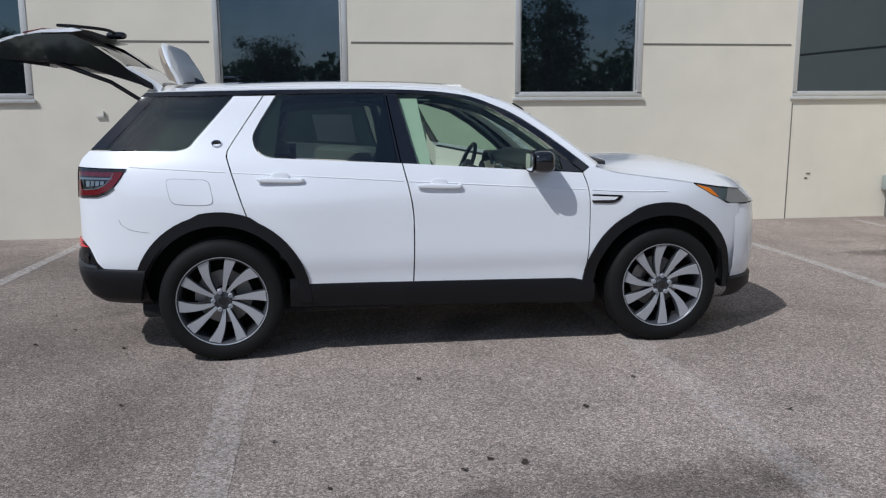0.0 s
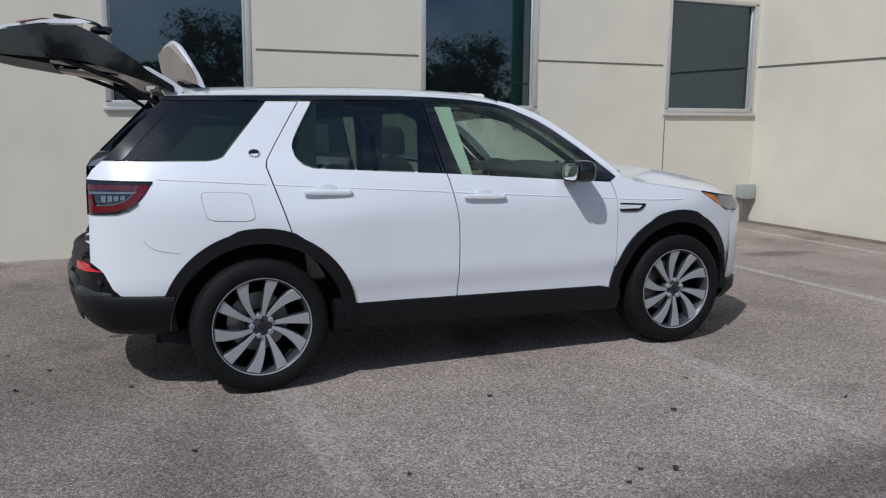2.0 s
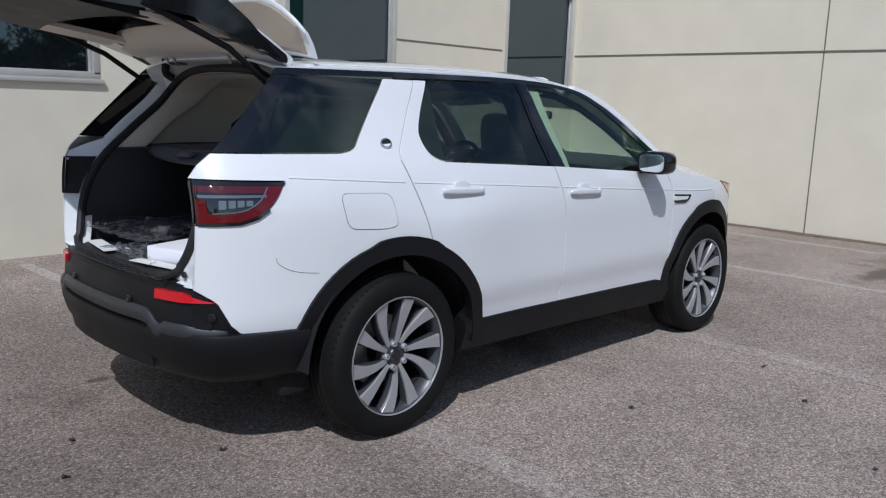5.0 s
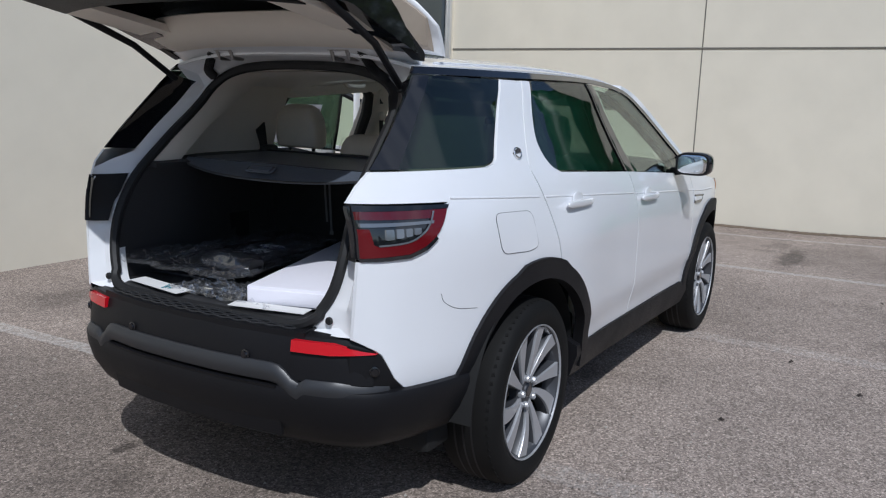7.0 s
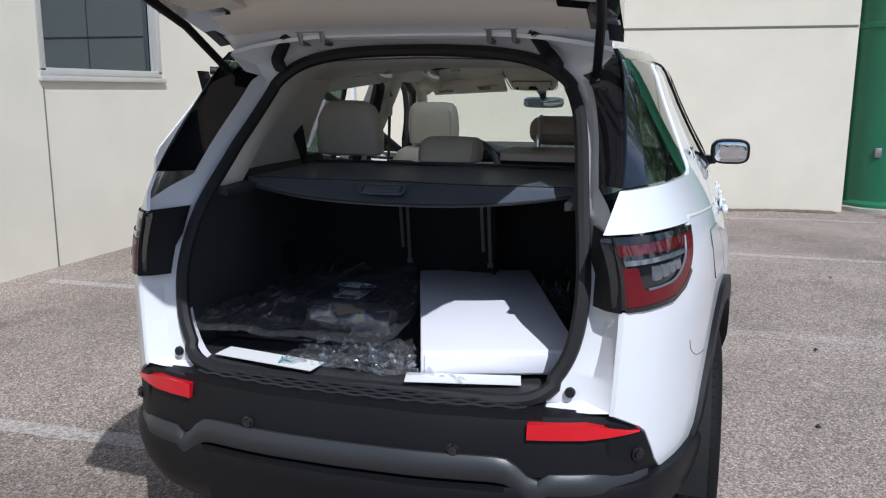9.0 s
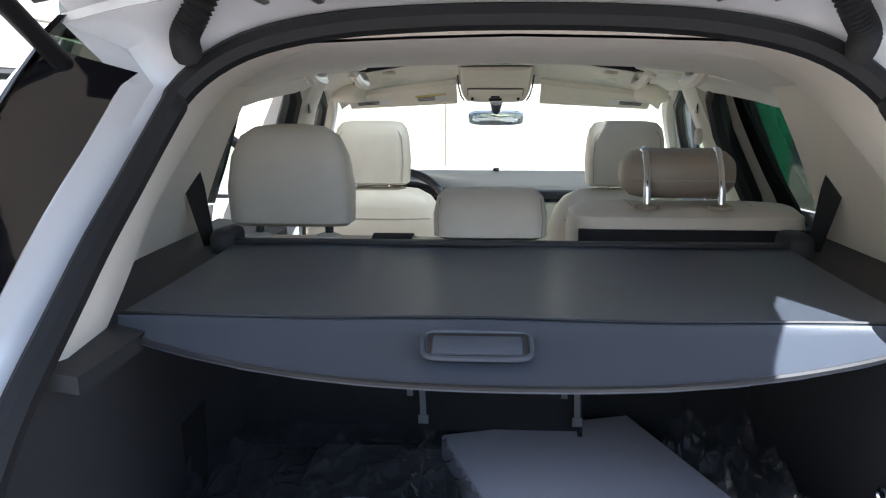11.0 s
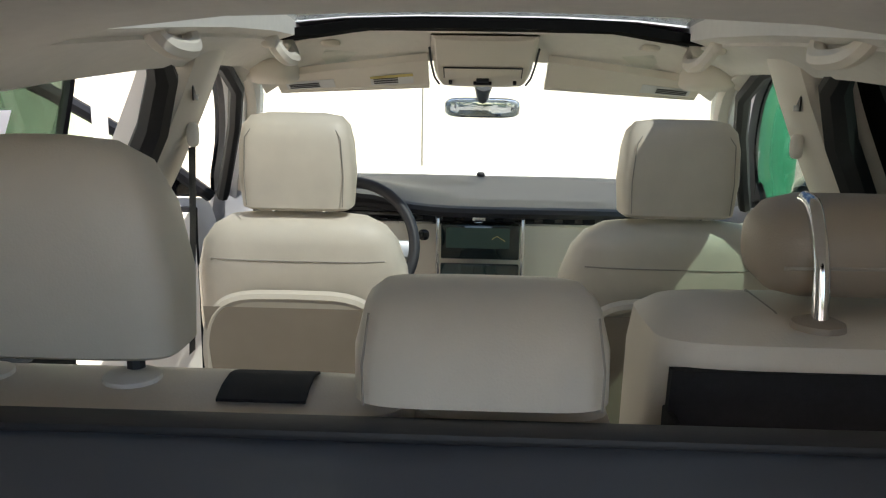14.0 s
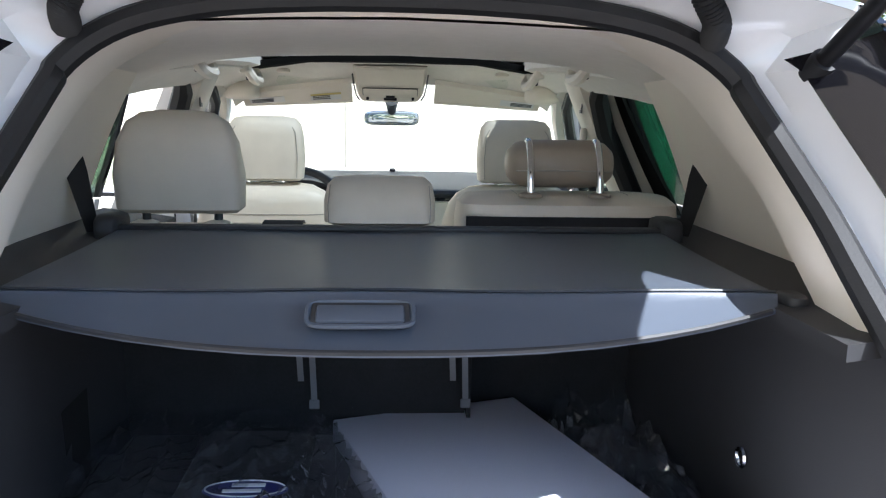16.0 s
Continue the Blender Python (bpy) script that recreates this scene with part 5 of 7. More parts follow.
skin_top = [(-1.455, 1.885), (-1.22, 1.950), (-1.03, 1.988), (-0.86, 2.000), (-0.80, 1.985), (-0.86, 1.976), (-1.03, 1.972), (-1.22, 1.935), (-1.44, 1.875)]
gpart("outer_skin", taper(prism(None, YS, gate_section(skin_top))), M_PAINT, "white outer panel of the raised tailgate")
for s in (-1, 1):
    lampp = [(-1.13, 1.972), (-1.02, 1.994), (-0.99, 1.990), (-1.02, 1.986), (-1.13, 1.964)]
    gpart("gate_lamp", prism(None, [s * v for v in (0.40, 0.50, 0.595)], gate_section([(x, z + 0.002) for x, z in lampp])), M_RED, "red lamp strip on the tailgate")
gpart("rear_wiper", tube(spline([(-0.70, -0.02, 1.985), (-0.74, -0.10, 2.003), (-0.86, -0.30, 2.006), (-0.93, -0.46, 1.998)], 5), 0.010, 8), M_BLACKP, "black rear wiper")
gpart("wiper_hub", cushion((0.13, 0.07, 0.05), (-0.70, 0.0, 1.975), 0.7, 8), M_GLOSSB)
# lower inner trim: the shade under the raised gate is put in as black
lt = [(-0.965, 1.765), (-1.22, 1.805), (-1.43, 1.85), (-1.43, 1.865), (-1.21, 1.83), (-0.99, 1.82)]
gpart("inner_trim", taper(prism(None, list(np.linspace(-0.55, 0.55, 11)), gate_section(lt))), M_BLACKP, "lower inner trim of the tailgate, blackened for its shade")
for s in (-1, 1):
    ys = [s * v for v in (0.46, 0.52, 0.58, 0.615)]
    rail = [(-0.46, 1.665), (-0.60, 1.80), (-0.78, 1.925), (-0.88, 1.968), (-1.05, 1.962), (-1.00, 1.81), (-0.84, 1.79), (-0.62, 1.715)]
    gpart("side_rail", prism(None, ys, gate_section(rail)), M_GLOSSB)
    gpart("side_trim", prism(None, [s * v for v in (0.40, 0.46, 0.56)], gate_section([(-0.60, 1.715), (-0.80, 1.745), (-1.00, 1.775), (-1.00, 1.79), (-0.80, 1.77), (-0.62, 1.745)])), M_TRIM)
    gpart("corner_cover", prism(None, [s * 0.575, s * 0.59, s * 0.612], gate_section(rounded([(-0.42, 1.64), (-0.42, 1.675), (-0.60, 1.785), (-0.75, 1.87), (-0.78, 1.815), (-0.60, 1.72)], 0.03))), M_BLACKP)
    # hinges, hose, strut
    hg = bmesh.new()
    for dy in (-0.035, 0.035):
        tube([(-0.36, s * 0.285 + dy, 1.622), (-0.415, s * 0.285 + dy, 1.622), (-0.43, s * 0.285 + dy, 1.648), (-0.41, s * 0.285 + dy, 1.675)], 0.008, 6, hg)
    box((0.015, 0.10, 0.025), (-0.432, s * 0.285, 1.662), 0.004, bm=hg)
    gpart("hinge", hg, M_STEEL)
    hose = [(-0.345, s * 0.43, 1.555), (-0.38, s * 0.42, 1.575), (-0.395, s * 0.40, 1.60), (-0.405, s * 0.375, 1.64), (-0.43, s * 0.36, 1.68)]
    pth = spline(hose, 14)
    gpart("cable_hose", tube(pth, [0.016 + 0.0035 * (i % 2) for i in range(len(pth))], 10), M_RUBBER, "black ribbed cable hose")
    gpart("strut", tube([(-0.405, s * 0.545, 1.515), (-0.62, s * 0.575, 1.66), (-0.98, s * 0.60, 1.80)], [0.012, 0.0125, 0.014], 12), M_BLACKP, "black gas strut holding the tailgate")
    gpart("strut_collar", tube([(-0.398, s * 0.544, 1.510), (-0.425, s * 0.548, 1.528)], 0.018, 12), M_RUBBER)
    for yy in (0.47,):
        d = lathe([(0, -0.004), (0.012, -0.004), (0.014, 0.0), (0, 0.0)], 16)
        bmesh.ops.transform(d, matrix=Matrix.Translation((-0.455, s * yy, 1.662)) @ Matrix.Rotation(radians(-60), 4, "Y") @ Matrix.Rotation(radians(90), 4, "X"), verts=d.verts)
        gpart("plug", d, M_RUBBER)
gpart("rear_window", sheet(np.linspace(-0.57, -1.02, 8), list(np.linspace(-0.58, 0.58, 9)), lambda x, y: Vector((x, y, 1.968 - 0.19 * ((x + 1.02) / 0.45) ** 2 - 0.03 * (abs(y) / 0.6) ** 3)), 0.005), G_HATCH, "dark rear window")
d = cushion((0.022, 0.028, 0.02), (-0.41, 0.0, 1.651), 0.7, 8)
gpart("plug", d, M_RUBBER)
gl = tube([(-0.385, -0.56, 1.63), (-0.39, -0.3, 1.633), (-0.395, 0, 1.636), (-0.39, 0.3, 1.633), (-0.385, 0.56, 1.63)], 0.004, 6)
gpart("seam", gl, M_SATIN)

# ---- door mirrors ----
for s in (-1, 1):
    if s > 0:
        continue
    mr = new("door_mirror")
    mr.parent = car
    mr["label"] = "black door mirror"
    mr.matrix_basis = pose(1.885 - 0.7, s * 1.025, 1.178)
    part("housing", cushion((0.15, 0.20, 0.135), (0.03, 0, 0), 0.62, 14), M_GLOSSB, mr)
    part("mirror_glass", cushion((0.012, 0.165, 0.105), (-0.043, 0, 0), 0.5, 10), M_MIRROR, mr)
    part("mirror_rim", tube([(-0.040, 0.088 * math.copysign(abs(math.cos(a)) ** 0.55, math.cos(a)), 0.057 * math.copysign(abs(math.sin(a)) ** 0.55, math.sin(a))) for a in np.linspace(0, 2 * math.pi, 32, endpoint=False)], 0.006, 6, closed=True), M_BLACKP, mr)
    part("arm", loft([[(0.04 + 0.05 * c, -s * 0.07, -0.045 + 0.02 * d) for c, d in ((1, 1), (-1, 1), (-1, -1), (1, -1))], [(0.07 + 0.05 * c, -s * 0.16, -0.055 + 0.025 * d) for c, d in ((1, 1), (-1, 1), (-1, -1), (1, -1))]]), M_BLACKP, mr)

# ---- cabin shell ----
FLOOR_Z = 0.755
head_z = smooth_table([-0.31, 0.0, 0.34, 0.6, 1.2, 1.52, 1.62, 1.72], [1.582, 1.574, 1.571, 1.59, 1.622, 1.625, 1.600, 1.556])


def liner_pt(x, v):
    k = abs(v)
    w = 0.60
    return Vector((x, v * w, head_z(x) - 0.085 * k ** 5 - 0.012 * k))


LV = [-1, -0.93, -0.84, -0.7, -0.5, -0.25, 0, 0.25, 0.5, 0.7, 0.84, 0.93, 1]
cpart("headliner", sheet([-0.27, -0.2, -0.1, 0.05, 0.2, 0.34], LV, liner_pt, 0.012, (0, 0, 1)), M_FABRIC, "ivory cloth headliner")
cpart("headliner", sheet([1.52, 1.56, 1.60, 1.66, 1.72], LV, liner_pt, 0.012, (0, 0, 1)), M_FABRIC, "ivory cloth headliner")
for s in (-1, 1):
    cpart("headliner", sheet([0.34, 0.6, 0.9, 1.2, 1.4, 1.52], [s * v for v in (0.82, 0.87, 0.93, 1.0)], liner_pt, 0.012, (0, 0, 1)), M_FABRIC, "ivory cloth headliner")
    cpart("sunroof_frame", sheet([0.34, 0.6, 0.9, 1.2, 1.45, 1.52], [s * 0.825, s * 0.76], lambda x, v: liner_pt(x, v) + Vector((0, 0, 0.006)), 0.045, (0, 0, 1)), M_FABRIC)
cpart("sunroof_frame", sheet([1.42, 1.46, 1.49, 1.53], [v * 0.82 for v in (-1, -0.6, -0.2, 0.2, 0.6, 1)], lambda x, v: liner_pt(x, v) + Vector((0, 0, -0.004 + 0.012 * abs(v))), 0.022, (0, 0, 1)), M_MATTE, "black frame of the glass roof")
# header trim just inside the tailgate opening, ivory above, black below
inner1, inner2 = [], []
for x, y, z in rim_loop:
    c = Vector((0, 0, 1.15))
    inner1.append(Vector((x + 0.012, y * 0.985, z - (0.012 if z > 1.5 else 0))))
    k = min(1.0, max(0, (z - 1.35) / 0.2))
    inner2.append(Vector((x + 0.17 + 0.05 * k, y * (0.985 - 0.0 * k), z - 0.020 * k + (0.012 if z < 0.79 else 0))))
n = len(rim_half)
up = [i for i in range(len(rim_loop)) if rim_loop[i][2] >= 1.19]
upl = up
bm = bmesh.new()
va = [bm.verts.new(inner1[i]) for i in upl]
vb = [bm.verts.new(inner1[i].lerp(inner2[i], 0.25) + Vector((0, 0, -0.012 if rim_loop[i][2] > 1.45 else 0)) - Vector((0, 0.012 * math.copysign(1, rim_loop[i][1]) if rim_loop[i][2] < 1.5 else 0, 0))) for i in upl]
vc = [bm.verts.new(inner2[i]) for i in upl]
for k in range(len(upl) - 1):
    bm.faces.new((va[k], va[k + 1], vb[k + 1], vb[k]))
    bm.faces.new((vb[k], vb[k + 1], vc[k + 1], vc[k]))
cpart("opening_trim", bm, M_TRIM, "ivory trim round the opening")
cpart("headliner", sheet([0, 1], LV, lambda u, v: liner_pt(-0.27, v) * u + Vector((-0.13, v * 0.53, 1.578 - 0.10 * abs(v) ** 4)) * (1 - u), 0.004, (0, 0, 1)), M_FABRIC)

for s in (-1, 1):
    # boot side walls
    wallp = lambda x, z: Vector((x, s * (0.555 - 0.03 * max(0, min(1, (x + 0.2) / 0.5)) + 0.012 * math.sin(9 * x + 2 * z)), z))
    cpart("boot_side_trim", sheet(list(np.linspace(-0.80, 0.42, 12)), [0.74, 0.85, 0.97, 1.08, 1.16, 1.205], lambda x, z: wallp(max(x, rim_x(z) + 0.01), z), 0.02, (0, s, 0)), M_BLKTRIM, "black boot side trim")
    # ledge and upper quarter trim in ivory
    cpart("boot_ledge", sheet(list(np.linspace(-0.62, 0.42, 8)), [0, 1], lambda x, t: Vector((x, s * (0.50 + 0.16 * t), 1.205 + 0.02 * t)), 0.02, (0, 0, -1)), M_BLKTRIM)

    def quarter_pt(u, t):
        x = -0.50 + 0.74 * u + 0.20 * t * (1 - u)
        z = 1.215 + 0.345 * t
        yo = 0.645 - 0.10 * t - 0.05 * t * t - 0.06 * (1 - u) * (1 - t * 0.4) * max(0, 1 - 3 * u)
        return Vector((x, s * yo, z))
    cpart("quarter_trim", sheet(np.linspace(0, 1, 11), np.linspace(0, 1, 8), quarter_pt, 0.015, (0, s, 0)), M_TRIM, "ivory rear side trim")
    # pillar trims and black door seals
    def pillar(x0, x1, slope, zt, wide0, wide1, nm, m, y_in=0.0):
        rings = []
        for z in np.linspace(1.05, zt, 7):
            t = (z - 1.05) / (zt - 1.05)
            y = side_y(1.0, z) - 0.085 - y_in
            xc = x0 + (x1 - x0) * t
            h = wide0 + (wide1 - wide0) * t
            rings.append([(xc - h, s * (y + 0.05 + y_in), z), (xc - h, s * (y + 0.005), z), (xc - h * 0.6, s * (y - 0.012), z), (xc + h * 0.6, s * (y - 0.012), z), (xc + h, s * (y + 0.005), z), (xc + h, s * (y + 0.05 + y_in), z)])
        return cpart(nm, loft(rings), m)
    pillar(1.20, 1.135, 0, 1.555, 0.085, 0.07, "b_pillar_trim", M_TRIM, 0.062)
    pillar(0.26, 0.33, 0, 1.56, 0.05, 0.05, "c_pillar_trim", M_TRIM)
    # seals: rear door opening and front door opening
    def seal(pts, r=0.018):
        return cpart("door_seal", tube([(x, s * (side_y(x, z) - dy), z) for x, z, dy in pts], r, 8), M_RUBBER, "black rubber door seal")
    seal([(1.115, 1.05, 0.12), (1.09, 1.20, 0.12), (1.05, 1.40, 0.12), (1.02, 1.50, 0.11), (0.96, 1.545, 0.10), (0.80, 1.552, 0.09), (0.50, 1.548, 0.09), (0.40, 1.535, 0.09), (0.345, 1.48, 0.09), (0.29, 1.36, 0.09), (0.27, 1.25, 0.09)], [0.032, 0.032, 0.032, 0.03, 0.022] + [0.018] * 6)
    seal([(1.22, 1.54, 0.10), (1.27, 1.552, 0.095), (1.42, 1.535, 0.09), (1.62, 1.475, 0.09), (1.80, 1.37, 0.08), (2.0, 1.22, 0.075), (2.1, 1.12, 0.07)], 0.02)
    # A-pillar trim inside
    rings = []
    for x in np.linspace(1.52, 2.25, 8):
        z = roof_edge_z(x) - 0.02
        y = side_y(x, z) - 0.05
        rings.append([(x, s * y, z), (x + 0.03, s * (y - 0.03), z + 0.025), (x + 0.02, s * (y - 0.07), z + 0.01), (x - 0.01, s * (y - 0.055), z - 0.02)])
    cpart("a_pillar_trim", loft(rings), M_TRIM)
    # cantrail trim between headliner and doors
    cpart("cantrail_trim", sheet(list(np.linspace(0.2, 1.60, 12)), [0, 0.5, 1], lambda x, t: (liner_pt(x, s) * (1 - t) + Vector((x, s * (side_y(x, 1.55) - 0.075), 1.545 - (0.0 if x < 1.4 else 0.3 * (x - 1.4)))) * t), 0.006, (0, 0, 1)), M_FABRIC)
    # grab handles
    for hx, hy, hz in ((0.70, 0.50, 1.568), (1.40, 0.49, 1.572)):
        g = new("grab_handle")
        g.parent = car
        g.matrix_basis = pose(hx - 0.7, s * hy, hz)
        pth = spline([(-0.085, 0, 0.02), (-0.075, -s * 0.018, -0.012), (-0.04, -s * 0.026, -0.026), (0.04, -s * 0.026, -0.026), (0.075, -s * 0.018, -0.012), (0.085, 0, 0.02)], 4)
        part("bow", tube(pth, 0.016, 8), M_TRIM, g)
        for e in (-0.08, 0.08):
            part("foot", cushion((0.05, 0.035, 0.03), (e, 0, 0.008), 0.6, 8), M_TRIM, g)
        part("hook", cushion((0.02, 0.014, 0.028), (0.0, s * 0.005, -0.012), 0.6, 6), M_BLACKP, g)

for s in (-1, 1):
    cpart("header_corner", cushion((0.20, 0.13, 0.075), (1.655, s * 0.565, 1.522), 0.6, 10), M_TRIM)
# outer white strip of the far-side B-pillar
cpart("b_pillar_outer", box((0.05, 0.015, 0.5), (1.165, 0.812, 1.38), 0.004), M_PAINT)

# boot floor, sill plate
cpart("boot_floor", sheet(list(np.linspace(-0.80, 0.45, 8)), [-0.56, -0.3, 0, 0.3, 0.56], lambda x, y: Vector((x, y, FLOOR_Z + 0.002 * math.sin(20 * x + 9 * y))), 0.02), M_BLKFAB, "black carpeted boot floor")
cpart("boot_sill", sheet(list(np.linspace(-0.47, 0.47, 9)), [0, 0.4, 1], lambda y, t: Vector((-0.845 + 0.13 * t, y, 0.752 + 0.014 * math.sin(math.pi * t))), 0.02), M_BLKTRIM, "black boot sill trim")
cpart("latch", box((0.05, 0.10, 0.012), (-0.775, 0.02, 0.772), 0.004), M_GLOSSB)
lt = tube([(-0.785, 0.0, 0.775), (-0.785, 0.0, 0.792), (-0.785, 0.04, 0.792), (-0.785, 0.04, 0.775)], 0.005, 6)
cpart("latch_loop", lt, M_CHROME)
cpart("cabin_floor", box((2.0, 1.4, 0.05), (1.35, 0, 0.42), 0.01), M_BLKFAB)
cpart("firewall", box((0.05, 1.45, 0.75), (2.36, 0, 0.75), 0.01), M_BLKTRIM)


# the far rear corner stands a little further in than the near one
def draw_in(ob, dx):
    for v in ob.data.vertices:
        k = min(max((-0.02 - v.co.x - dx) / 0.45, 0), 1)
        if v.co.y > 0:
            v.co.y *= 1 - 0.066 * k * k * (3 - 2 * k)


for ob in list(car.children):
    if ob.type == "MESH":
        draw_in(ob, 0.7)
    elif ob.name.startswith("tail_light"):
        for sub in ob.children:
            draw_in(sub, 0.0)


# ---- load cover ----
cover = thing("load_cover", "charcoal roller load cover pulled over the boot", "load cover", (-0.1, 0, 1.22))


def vpart(own, org):
    def f(name, bm, m, lb="", angle=38, smooth=True):
        bmesh.ops.translate(bm, vec=(-org[0], -org[1], -org[2]), verts=bm.verts)
        return part(name, bm, m, own, lb, smooth, angle)
    return f


cv = vpart(cover, (-0.1, 0, 1.22))


def cover_pt(u, v):
    """u: 0 at the roller behind the seats, 1 at the crease, 2 at the rear edge; v across."""
    k = abs(v)
    if u <= 1:
        x = 0.085 - 0.505 * u
        z = 1.228 - 0.010 * u * u - 0.004 * math.sin(math.pi * u) - 0.0015 * math.sin(v * 7 + 4 * u)
        w = 0.515
    else:
        t = u - 1
        x = -0.42 - t * (0.112 - 0.085 * k ** 2.4)
        z = 1.218 - 0.048 * t ** 0.8 * (1 - 0.7 * k ** 2.4)
        w = 0.515 - 0.012 * t
    return Vector((x, v * w, z))


VC = [-1, -0.97, -0.9, -0.8, -0.65, -0.5, -0.35, -0.2, -0.1, 0, 0.1, 0.2, 0.35, 0.5, 0.65, 0.8, 0.9, 0.97, 1]
cv("fabric", sheet([0, 0.25, 0.5, 0.75, 0.97], VC, cover_pt, 0.004), M_COVER)
cv("stiff_flap", sheet([0.975, 1.0, 1.03, 1.2, 1.4, 1.6, 1.8, 1.95, 2.0], VC, cover_pt, 0.006), M_COVER, "stiff rear flap with curved edge")
cv("edge_piping", tube([cover_pt(2.0, v) for v in np.linspace(-0.98, 0.98, 41)], 0.004, 6), M_SATIN)
cv("roller", tube([(0.10, y, 1.207) for y in np.linspace(-0.53, 0.53, 5)], 0.024, 14), M_BLKTRIM, "black roller housing")
cv("roller_lip", box((0.03, 1.05, 0.010), (0.078, 0, 1.231), 0.004), M_BLKTRIM)
cv("seam", tube([cover_pt(0.985, v) + Vector((0, 0, 0.002)) for v in np.linspace(-1, 1, 31)], 0.0022, 5), M_SATIN)
hm = Matrix.Translation((-0.480, 0.045, 1.203)) @ Matrix.Rotation(radians(-29), 4, "Y") @ Matrix.Scale(0.87, 4)
for nm, bm, m in (("handle_rim", tube([(0.026 * math.copysign(abs(math.sin(a)) ** 0.4, math.sin(a)), 0.075 * math.copysign(abs(math.cos(a)) ** 0.3, math.cos(a)), 0.003) for a in np.linspace(0, 2 * math.pi, 40, endpoint=False)], 0.0042, 6, closed=True), M_COVER),
                  ("handle_dish", box((0.044, 0.14, 0.006), (0, 0, 0.0025), 0.002), M_BLKTRIM), ("handle_grip", box((0.034, 0.125, 0.010), (-0.004, 0, 0.005), 0.004), M_COVER)):
    bmesh.ops.transform(bm, matrix=hm, verts=bm.verts)
    cv(nm, bm, m)
for s in (-1, 1):
    cv("end_cap", cushion((0.10, 0.05, 0.06), (0.10, s * 0.535, 1.225), 0.5, 8), M_BLKTRIM)
    cv("guide", cushion((0.05, 0.03, 0.022), (-0.43, s * 0.530, 1.212), 0.5, 8), M_BLKTRIM)


# ---- seats ----
def shell(stations, n=20, e=0.55):
    """A padded form: stations of (centre, half depth x, half width y, exponent) stacked along z."""
    rings = []
    for c, hx, hy, ex in stations:
        ring = []
        for k in range(n):
            a = 2 * math.pi * k / n
            f = lambda w: math.copysign(abs(w) ** ex, w)
            ring.append((c[0] + hx * f(math.cos(a)), c[1] + hy * f(math.sin(a)), c[2]))
        rings.append(ring)
    return loft(rings)


def seam_on(points, r=0.0017):
    return tube(points, r, 5)


